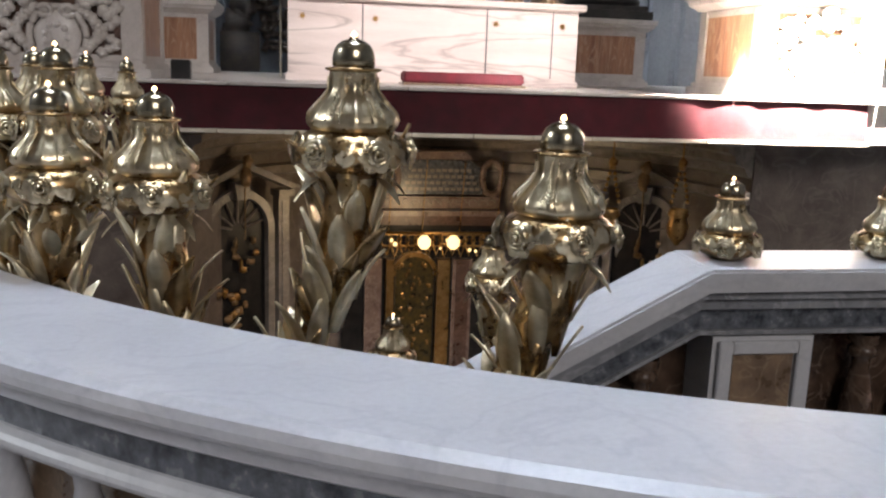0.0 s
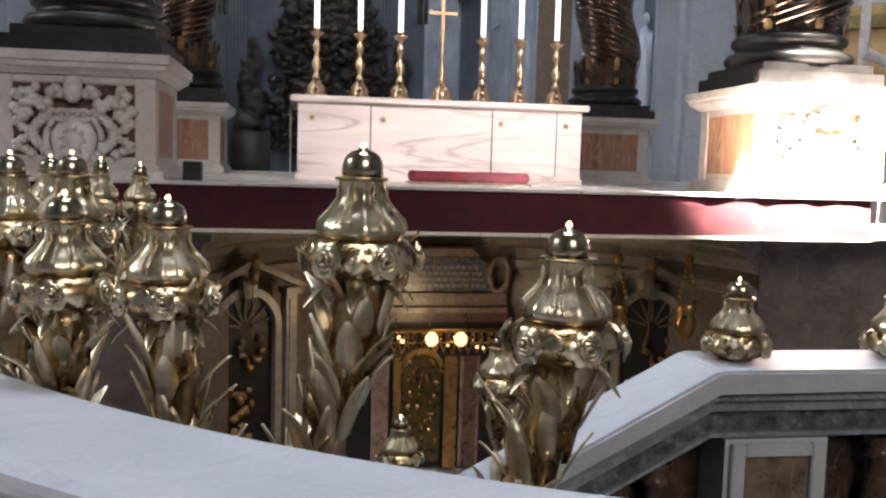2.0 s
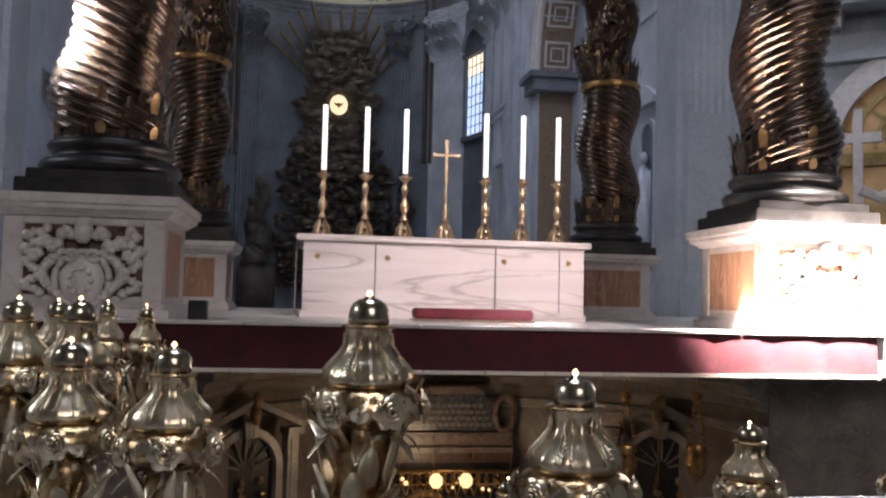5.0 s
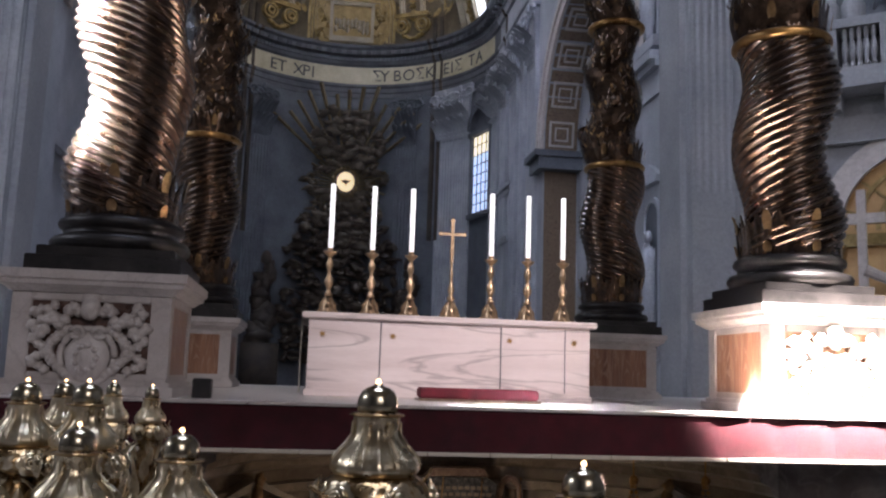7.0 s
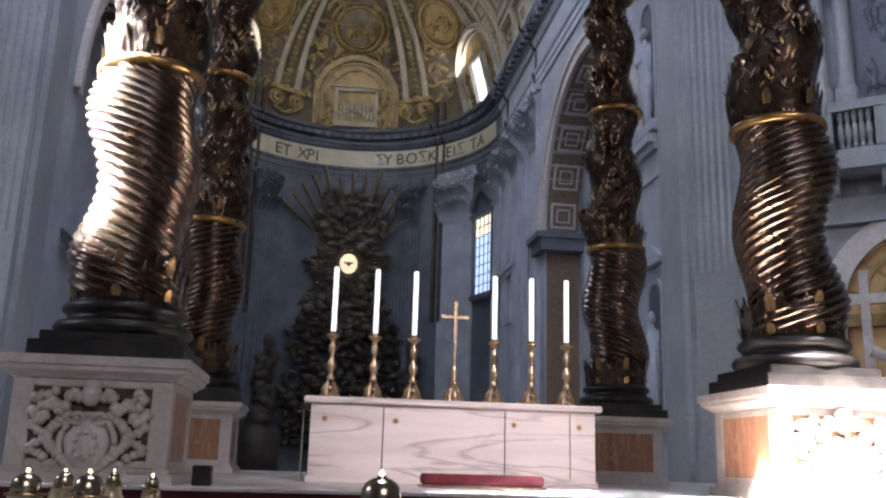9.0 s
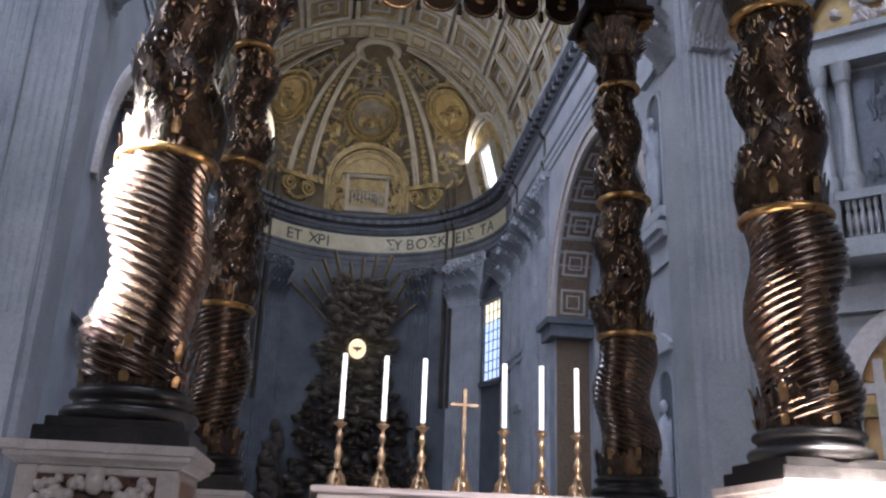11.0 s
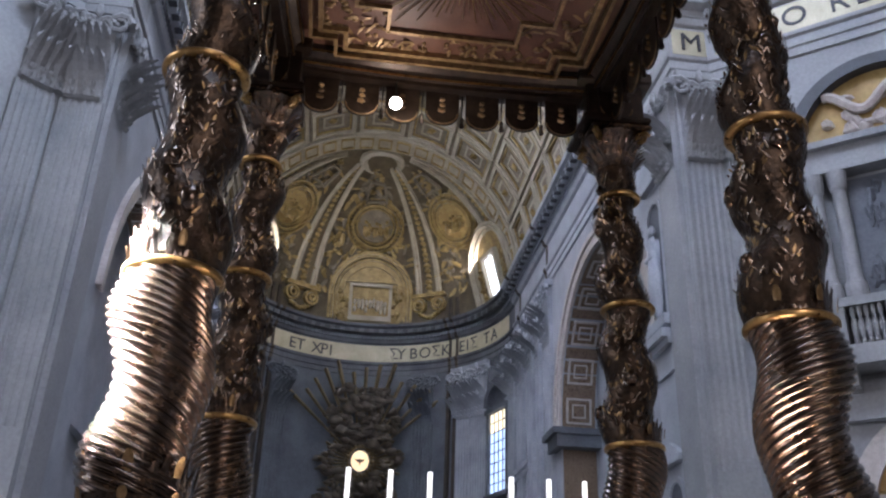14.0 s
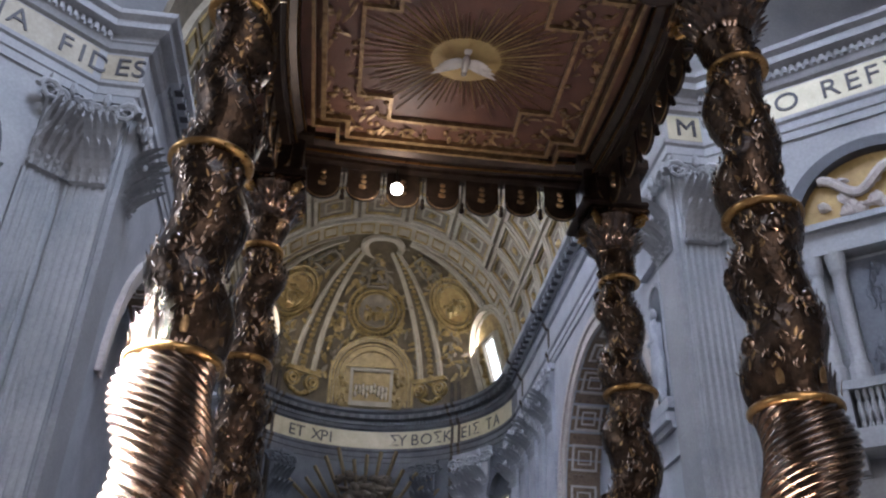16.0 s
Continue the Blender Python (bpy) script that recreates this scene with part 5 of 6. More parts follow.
LAMPS = [  # x, y, tip z, lean, seed
    (0.19, 2.37, 1.715, (-0.20, 0.02), 1), (0.694, 2.19, 1.531, (-0.38, -0.02), 2), (-0.345, 2.70, 1.557, (0.16, -0.05), 3), (-0.664, 2.85, 1.558, (-0.06, 0.08), 4),
    (-0.77, 3.38, 1.68, (-0.12, -0.1), 5), (-1.02, 3.52, 1.675, (-0.2, 0), 6)]
lampA = oil_lamp(LAMPS[0][3], True, 1, turn=4.0)
lampA.matrix_world = pose(*LAMPS[0][:3])
for x, y, z, ln, sd in LAMPS[1:4]:
    o = oil_lamp(ln, True, sd, turn=4.9 + sd)
    o.matrix_world = pose(x, y, z)
for (x, y, z, ln, sd), src in zip(LAMPS[4:], (40, 130)):
    copy_thing(lampA, pose(x, y, z, 0, 0, src))
for x, y, z, rz in ((-1.07, 4.24, 1.665, 75), (-0.97, 4.77, 1.66, 200), (-0.82, 5.01, 1.64, 20)):
    o = copy_thing(lampA, pose(x, y, z, 0, 0, rz))
    o.scale = (0.85, 0.85, 0.85) if y < 4.5 else (0.7, 0.7, 0.85)
for x, y, z, rz, k in ((0.98, 4.09, 0.89, 150, 0.85), (0.60, 4.87, 0.27, 60, 0.85)):
    o = copy_thing(lampA, pose(x, y, z, 0, 0, rz))
    o.scale = (k, k, k)
scene.view_layers[0].update()
for o in [q for q in scene.objects if q.name.startswith("oil_lamp")]:
    inv = o.matrix_world.inverted()
    foot = o.matrix_world @ ([c for c in o.children if c.name.startswith("horn")][0].data.vertices[-1].co)
    rad_ = Vector((foot.x - RX, foot.y - RY))
    if rad_.length > 3.6:
        q = rad_.normalized() * 4.76
        end = Vector((RX + q.x, RY + q.y, foot.z - 0.06))
    else:
        end = Vector((foot.x, foot.y, -2.3))
    bm = bmesh.new()
    tube(bm, [inv @ (foot + Vector((0, 0, 0.06))), inv @ (foot * 0.5 + end * 0.5 + Vector((0, 0, -0.04 if rad_.length > 3.6 else 0))), inv @ end], 0.022, 8)
    part("bracket", bm, brass_dark, o, smooth=True)
lampC = oil_lamp((0, 0), False, 8)
lampC.matrix_world = pose(1.72, 3.24, 1.265)
lampC.scale = (0.88, 0.88, 0.88)
o = copy_thing(lampC, pose(2.42, 3.24, 1.265, 0, 0, 40))


# ---- pedestals and twisted columns ----
def bm_shield(w):
    bm = bmesh.new()
    blob(bm, (0, -w - 0.02, 0.36), (0.21, 0.09, 0.25), 1, 3, 0.12)
    pts = [(0.25 * math.cos(a / 8), -w - 0.03, 0.37 + 0.27 * math.sin(a / 8)) for a in range(0, 51)]
    tube(bm, pts, 0.035, 6)
    for k in range(9):
        a = 2 * math.pi * k / 9
        blob(bm, (0.10 * math.cos(a), -w - 0.10, 0.36 + 0.12 * math.sin(a)), 0.035, k, 1, 0.4)
    return bm


def pedestal(x, y, arms, ground):
    pd = thing("pedestal", "white marble column pedestal with carved papal arms and brown marble panels" if arms else "white marble column pedestal with red-brown marble panel", "pedestal", pose(x, y, 1.45), group="pedestals of the canopy")
    h, w = 1.19, 0.74
    bm = boxes((-w - 0.08, w + 0.08, -w - 0.08, w + 0.08, 0, 0.10), (-w - 0.04, w + 0.04, -w - 0.04, w + 0.04, 0.10, 0.15), (-w + 0.04, w - 0.04, -w + 0.04, w - 0.04, 0.15, 0.98), bevel=0.012)
    part("base", bm, white_marble, pd)
    for turn in (0, 90, 180, 270):
        r = Matrix.Rotation(radians(turn), 4, "Z")
        bm = boxes((-w, -w + 0.19, -w - 0.003, -w + 0.05, 0.15, 0.98), (w - 0.19, w, -w - 0.003, -w + 0.05, 0.15, 0.98), (-w + 0.19, w - 0.19, -w - 0.003, -w + 0.05, 0.15, 0.22), (-w + 0.19, w - 0.19, -w - 0.003, -w + 0.05, 0.90, 0.98), bevel=0.01)
        o = part("panel_frame", bm, white_marble, pd)
        o.matrix_local = r
        o = part("panel", boxes((-w + 0.19, w - 0.19, -w + 0.015, -w + 0.045, 0.22, 0.90)), ground if turn == 0 else alabaster_wood, pd, "veined red-brown marble panel")
        o.matrix_local = r
    bm = bmesh.new()
    sec = [(0.0, 0.98), (0.03, 0.985), (0.04, 1.0), (0.08, 1.03), (0.115, 1.05), (0.12, 1.09), (0.15, 1.105), (0.155, 1.19), (0.0, 1.19)]
    sweep(bm, [(-o, z) for o, z in sec], [(-w, -w), (w, -w), (w, w), (-w, w)], close=True)
    box(bm, -w, w, -w, w, 0.98, 1.189)
    part("cornice", bm, white_marble, pd, "moulded marble cornice")
    if arms:
        bm = bmesh.new()
        f = frame_at((0, -w - 0.0, 0.0), (1, 0, 0))
        rnd = random.Random(3)
        arm = part("carved_shield", bm_shield(w), white_marble, pd, "high relief of keys, scrolls and shield", smooth=True)
        bm.free()
        bm = bmesh.new()
        blob(bm, (0, -w - 0.05, 0.84), (0.095, 0.08, 0.125), 2, 3, 0.12)
        lathe(bm, [(0.10, 0.90), (0.085, 0.96), (0.05, 0.975), (0.001, 0.978)], 14, (0, -w - 0.03, 0))
        part("tiara", bm, white_marble, arm, smooth=True)
        for s in (-1, 1):
            bm = bmesh.new()
            for i in range(12):
                u = i / 11
                a = u * math.pi * 1.1
                blob(bm, (s * (0.12 + 0.40 * u), -w - 0.03 - 0.03 * math.sin(a), 0.80 - 0.20 * u + 0.06 * math.sin(4 * a)), (0.06, 0.05, 0.055), i + 3, 2, 0.5)
            part("ribbon", bm, white_marble, arm, smooth=True)
            bm = bmesh.new()
            for i in range(12):
                u = i / 11
                a = u * math.pi * 1.1
                blob(bm, (s * (0.22 + 0.14 * math.sin(a)), -w - 0.02, 0.62 - 0.42 * u), (0.055, 0.055, 0.05), i + 30, 2, 0.5)
                blob(bm, (s * (0.44 + 0.07 * math.sin(3 * a)), -w - 0.015, 0.58 - 0.34 * u), (0.05, 0.045, 0.045), i + 50, 2, 0.6)
            pts = [(s * (0.10 + 0.06 * math.cos(a / 3)), -w - 0.06, 0.60 + 0.05 * math.sin(a / 3)) for a in range(0, 20, 2)]
            tube(bm, pts, 0.028, 6)
            part("scroll", bm, white_marble, arm, smooth=True)
            bm = bmesh.new()
            tube(bm, [(s * 0.48, -w - 0.03, 0.84), (s * 0.05, -w - 0.04, 0.56)], 0.030, 8)
            for k in range(7):
                blob(bm, (s * (0.43 + rnd.uniform(-0.10, 0.08)), -w - 0.04, 0.79 + rnd.uniform(-0.09, 0.09)), 0.05, k + 9, 2, 0.6)
            part("key", bm, white_marble, arm, smooth=True)
    return pd


def column(x, y, hand, turn0, scale=1.0):
    """A twisted bronze column; hand gives the sense in which it winds."""
    col = thing("twisted_column", "tall twisted dark bronze column with gilded rings and olive leaves", "column", pose(x, y, 0), group="columns of the canopy")
    Z0, R0, R1, R2, Z9 = 3.36, 5.94, 8.86, 11.56, 12.2

    def turns(z):
        return (z - 4.70) / 1.75 if z < 6.45 else 1 + (z - 6.45) / 1.5

    def axis(z):
        k = 0.088 * min(1, max(0, (z - Z0 + 0.2) / 0.5)) * min(1, max(0, (Z9 + 0.3 - z) / 1.0))
        a = hand * 2 * math.pi * turns(z) + turn0
        return Vector((k * math.cos(a), k * math.sin(a), z))

    def radius(z):
        return (0.548 if z < 6.3 else 0.548 - 0.022 * (z - 6.3)) + 0.02 * math.sin((z - Z0) * 2 * math.pi / 1.75 + 0.8)

    bm = boxes((-0.74, 0.74, -0.74, 0.74, 2.642, 2.80), (-0.66, 0.66, -0.66, 0.66, 2.80, 2.90), bevel=0.01)
    part("plinth", bm, black_bronze, col, "black plinth")
    bm = bmesh.new()
    lathe(bm, [(0.66, 2.90), (0.70, 2.94), (0.71, 2.99), (0.68, 3.04), (0.62, 3.05), (0.58, 3.09), (0.59, 3.13), (0.63, 3.15), (0.64, 3.19), (0.62, 3.23), (0.57, 3.25), (0.55, 3.30), (0.56, 3.40)], 40)
    part("base", bm, black_bronze, col, "moulded dark bronze base", smooth=True)
    # acanthus foot
    bm, gl = bmesh.new(), bmesh.new()
    for k in range(14):
        a = 2 * math.pi * k / 14
        o = Vector((math.cos(a), math.sin(a), 0))
        t = Vector((-o.y, o.x, 0))
        for s in (-1, 0, 1):
            leaf(bm, o * 0.555 + t * (0.06 * s) + Vector((0, 0, 3.26)), Vector((0, 0, 1)) + t * (0.16 * s), o, 0.50 - 0.08 * abs(s), 0.14, 0.10, n=6)
        if k % 2 == 0:
            b = a + math.pi / 14
            q = Vector((math.cos(b), math.sin(b), 0))
            leaf(gl, q * 0.60 + Vector((0, 0, 3.54)), (0, 0, 1), q, 0.22, 0.11, 0.25, n=4, point=0.4)
            leaf(gl, q * 0.60 + Vector((0, 0, 3.28)), (0, 0, 1), q, 0.12, 0.10, 0.3, n=4, point=0.4)
    part("acanthus_foot", bm, bronze, col, "dark acanthus leaves", smooth=True)
    part("gilded_leaves", gl, leaf_gilt, col, "gilded leaf tips", smooth=True)
    # spirally fluted lower shaft
    bm = bmesh.new()
    rows = []
    nz, na, fl = 200, 168, 12
    for i in range(nz + 1):
        z = 3.34 + (R0 - 3.34) * i / nz
        c = axis(z)
        r = radius(z)
        row = []
        for j in range(na):
            a = 2 * math.pi * j / na
            ph = fl * (a - hand * (z - Z0) * 4.83)
            g = abs(math.sin(ph / 2))
            rr = r * (1.025 - 0.095 * (1 - g) ** 1.3)
            row.append((c.x + rr * math.cos(a), c.y + rr * math.sin(a), z))
        rows.append(row)
    grid(bm, rows, closed_v=True)
    part("fluted_shaft", bm, bronze, col, "spiral ribbed dark bronze shaft", smooth=True)
    # upper shaft with vine and putti lumps
    bm = bmesh.new()
    rows = []
    for i in range(91):
        z = R0 + (Z9 - R0) * i / 90
        c, r = axis(z), radius(z) - 0.03 + 0.035 * math.sin((z - R0) * 2 * math.pi / 1.5)
        row = []
        for j in range(48):
            a = 2 * math.pi * j / 48
            k = 1 + 0.05 * noise.noise(Vector((math.cos(a) * 2.5, math.sin(a) * 2.5, z * 2.2)))
            row.append((c.x + r * k * math.cos(a), c.y + r * k * math.sin(a), z))
        rows.append(row)
    grid(bm, rows, closed_v=True)
    part("upper_shaft", bm, bronze_worn, col, smooth=True)
    for z in (R0, R1, R2):
        c, r = axis(z), radius(z)
        bm = bmesh.new()
        lathe(bm, [(r - 0.05, -0.06), (r + 0.035, -0.055), (r + 0.06, -0.025), (r + 0.06, 0.02), (r + 0.035, 0.05), (r - 0.05, 0.06)], 44, c)
        part("ring", bm, gilded, col, "gilded ring", smooth=True)
    bm, gl = bmesh.new(), bmesh.new()
    for z in (R0 + 0.03,):
        c, r = axis(z), radius(z)
        for k in range(14):
            a = 2 * math.pi * k / 14
            o = Vector((math.cos(a), math.sin(a), 0))
            t = Vector((-o.y, o.x, 0))
            for s in (-1, 0, 1):
                leaf(bm, c + o * (r - 0.02) + t * 0.05 * s + Vector((0, 0, 0.03)), Vector((0, 0, 1)) + t * 0.2 * s, o, 0.46 - 0.08 * abs(s), 0.13, 0.12, n=5)
            if k % 2:
                leaf(gl, c + o * (r + 0.05) + Vector((0, 0, 0.14)), (0, 0, 1), o, 0.20, 0.10, 0.2, n=4, point=0.4)
    rnd = random.Random(int(11 + x * 3 + y))
    for i in range(1700):
        z = rnd.uniform(R0 + 0.3, Z9 - 0.1)
        if min(abs(z - q) for q in (R1, R2)) < 0.1:
            continue
        a = rnd.uniform(0, 2 * math.pi)
        band = math.sin(2.0 * (a - hand * (z - Z0) * 1.2))
        if band < -0.5 and rnd.random() < 0.45:
            continue
        c, r = axis(z), radius(z)
        o = Vector((math.cos(a), math.sin(a), 0))
        t = Vector((-o.y, o.x, 0))
        r += 0.035 * math.sin((z - R0) * 2 * math.pi / 1.5)
        leaf(gl if rnd.random() < 0.22 else bm, c + o * (r - 0.012), t * rnd.choice((-0.8, -0.3, 0.3, 0.8)) + Vector((0, 0, 1)) + o * rnd.uniform(0.0, 0.09), o, rnd.uniform(0.09, 0.16), rnd.uniform(0.032, 0.05), rnd.uniform(0.0, 0.12), n=3, point=1.2)
    for i in range(10):
        z = R0 + 0.75 + i * 0.57
        a = rnd.uniform(0, 6.28)
        c, r = axis(z), radius(z)
        blob(bm, (c.x + (r - 0.05) * math.cos(a), c.y + (r - 0.05) * math.sin(a), z), (0.12, 0.12, 0.17), i, 2, 0.4)
    part("vine_leaves", bm, bronze, col, "dense dark olive and laurel leaves", smooth=True)
    part("gilded_leaves", gl, leaf_gilt, col, "gilded olive leaves", smooth=True)
    # capital
    bm = bmesh.new()
    lathe(bm, [(0.40, 12.15), (0.43, 12.3), (0.48, 12.7), (0.62, 13.0), (0.66, 13.05)], 32)
    for row, n in ((0, 10), (1, 10)):
        for k in range(n):
            a = 2 * math.pi * (k + 0.5 * row) / n
            o = Vector((math.cos(a), math.sin(a), 0))
            t = Vector((-o.y, o.x, 0))
            for s in (-1, 0, 1):
                leaf(bm, o * 0.43 + t * 0.06 * s + Vector((0, 0, 12.18 + 0.3 * row)), Vector((0, 0, 1)) + t * 0.2 * s, o, 0.42, 0.14, 0.9, n=5)
    part("capital", bm, bronze, col, "carved bronze composite capital", smooth=True)
    bm = bmesh.new()
    for k in range(4):
        a = math.pi / 4 + k * math.pi / 2
        o = Vector((math.cos(a), math.sin(a), 0))
        pts = []
        for i in range(18):
            b = i / 17 * 4.2 * math.pi
            r = 0.17 * (1 - i / 20)
            pts.append(o * (0.72 + math.cos(b) * r) + Vector((0, 0, 12.92 + math.sin(b) * r)))
        tube(bm, pts, [0.05 * (1 - i / 30) for i in range(18)], 8)
    part("volutes", bm, gilded, col, "gilded scrolls", smooth=True)
    part("abacus", boxes((-0.70, 0.70, -0.70, 0.70, 13.05, 13.18), bevel=0.03), bronze, col)
    return col


CX0, CX1, CYF, CYB = -2.10, 5.66, 9.7, 16.5
# the right front panel is paler, the sun's glare put into its colour
for x, y, arms, ground in ((CX0, CYF, True, rose_dark), (CX1, CYF, True, alabaster_wood), (CX0, CYB, False, alabaster_wood), (CX1, CYB, False, alabaster_wood)):
    pedestal(x, y, arms, ground)
column(CX0 + 0.065, CYF, -1, 0)
column(CX1 - 0.065, CYF, 1, math.pi)
column(CX0 + 0.075, CYB, 1, 0)
column(CX1 + 0.115, CYB, -1, math.pi)

# ---- canopy ----
can = thing("canopy", "dark bronze canopy with gilded soffit, dove and hanging lambrequins", "canopy")
CXM, CYM = (CX0 + CX1) / 2, (CYF + CYB) / 2
for x in (CX0, CX1):
    for y in (CYF, CYB):
        bm = boxes((x - 0.66, x + 0.66, y - 0.66, y + 0.66, 13.18, 14.2), (x - 0.78, x + 0.78, y - 0.78, y + 0.78, 13.18, 13.32), (x - 0.85, x + 0.85, y - 0.85, y + 0.85, 14.2, 14.5), bevel=0.03)
        part("corner_block", bm, canopy_dark, can)
ZC = 14.45
part("soffit", boxes((CX0 - 0.6, CX1 + 0.6, CYF - 0.6, CYB + 0.6, ZC, ZC + 0.3)), canopy_red, can, "dark red-brown soffit")


def cross_outline(a, b, k):
    """A rectangle a by b (half sizes) with square notches k at the corners."""
    return [(-a + k, -b), (a - k, -b), (a - k, -b + k), (a, -b + k), (a, b - k), (a - k, b - k), (a - k, b), (-a + k, b), (-a + k, b - k), (-a, b - k), (-a, -b + k), (-a + k, -b + k)]


def soffit_band(bm, a, b, k, w, z, thick):
    out = cross_outline(a, b, k)
    pts = [(CXM + u, CYM + v) for u, v in out]
    sweep(bm, [(0, z), (0, z - thick), (w, z - thick), (w, z), (0, z)], pts, close=True)


bm = bmesh.new()
soffit_band(bm, 2.15, 2.0, 0.7, 0.08, ZC, 0.10)
soffit_band(bm, 2.9, 2.7, 0.55, 0.10, ZC, 0.14)
soffit_band(bm, 3.10, 2.88, 0.55, 0.07, ZC, 0.20)
part("soffit_moulding", bm, canopy_gilt, can, "gilded moulding lines", smooth=False)
bm = bmesh.new()
rnd = random.Random(6)
for i in range(620):
    u, v = rnd.uniform(-2.85, 2.85), rnd.uniform(-2.65, 2.65)
    inner = abs(u) < 2.2 and abs(v) < 2.05 and not (abs(u) > 1.45 and abs(v) > 1.3)
    if inner or (abs(u) > 2.35 and abs(v) > 2.1):
        continue
    if rnd.random() < 0.5:
        blob(bm, (CXM + u, CYM + v, ZC), (rnd.uniform(0.05, 0.12), rnd.uniform(0.05, 0.12), 0.05), i, 1, 0.5)
    else:
        d = rnd.uniform(0, 6.28)
        leaf(bm, (CXM + u, CYM + v, ZC - 0.02), (math.cos(d), math.sin(d), 0), (0, 0, -1), rnd.uniform(0.18, 0.35), 0.09, 0.5, n=4)
part("soffit_foliage", bm, canopy_gilt, can, "gilded carved foliage border", smooth=True)
# dove and rays
bm = bmesh.new()
slab(bm, [(CXM + 0.78 * math.cos(radians(a)), CYM - 0.1 + 0.62 * math.sin(radians(a))) for a in range(0, 360, 10)], Matrix.Translation((0, 0, ZC - 0.04)), 0.05)
part("glory_disc", bm, fresco, can, "golden oval glory")
bm = bmesh.new()
blob(bm, (CXM, CYM - 0.1, ZC - 0.14), (0.09, 0.26, 0.09), 1, 2, 0.1)
blob(bm, (CXM, CYM + 0.16, ZC - 0.16), (0.06, 0.07, 0.06), 2, 2, 0.1)
for s in (-1, 1):
    for k in range(6):
        leaf(bm, (CXM + s * 0.05, CYM - 0.02 - 0.02 * k, ZC - 0.13), (s, 0.32 - 0.17 * k, 0), (0, 0, -1), 0.66 - 0.08 * k, 0.15, 0.2, n=5)
for k in range(5):
    leaf(bm, (CXM, CYM - 0.3, ZC - 0.13), (0.16 * (k - 2), -1, 0), (0, 0, -1), 0.24, 0.07, 0.1, n=4)
part("dove", bm, white_marble, can, "pale spread-winged dove", smooth=True)
for k in range(72):
    b_ = bmesh.new()
    a = 2 * math.pi * k / 72
    stretch = 0.55 + 0.95 * abs(math.cos(a)) ** 0.6 * (0.6 + 0.4 * abs(math.sin(2 * a)))
    L = stretch * (1.0 + 0.25 * rnd.random()) * (1.0 if k % 2 else 0.75)
    o = Vector((0.72 * math.cos(a), 0.60 * math.sin(a), 0))
    d = Vector((math.cos(a), math.sin(a), 0))
    t = Vector((-d.y, d.x, 0)) * 0.022
    c = Vector((CXM, CYM - 0.1, ZC - 0.03)) + o
    e = c + d * L
    v = [b_.verts.new(q) for q in (c - t, c + t, e + t * 0.3, e - t * 0.3)]
    w_ = [b_.verts.new(q + Vector((0, 0, -0.03))) for q in (c, e)]
    b_.faces.new((v[0], v[3], w_[1], w_[0]))
    b_.faces.new((v[1], w_[0], w_[1], v[2]))
    part("ray", b_, canopy_gilt if k % 3 else fresco, can)


# beams with concave sides and lambrequins
def lambrequin(bm, trim, f, w, h):
    out = [(-w / 2, h)] + [(-w / 2, 0.30)] + [(w / 2 * math.cos(radians(a)), 0.30 + 0.30 * math.sin(radians(a))) for a in range(180, 361, 15)] + [(w / 2, h)]
    slab(bm, out, f, 0.05)
    ring = [(u * 0.92, 0.03 + v * 0.97) for u, v in out[1:-1]]
    for (u0, v0), (u1, v1) in zip(ring[:-1], ring[1:]):
        tube(trim, [f @ Vector((u0, v0, 0.055)), f @ Vector((u1, v1, 0.055))], 0.016, 5)
    for k in range(3):
        blob(trim, f @ Vector((0, h * (0.42 + 0.16 * k), 0.055)), (0.10 - 0.015 * k, 0.05, 0.07), k, 1, 0.6)


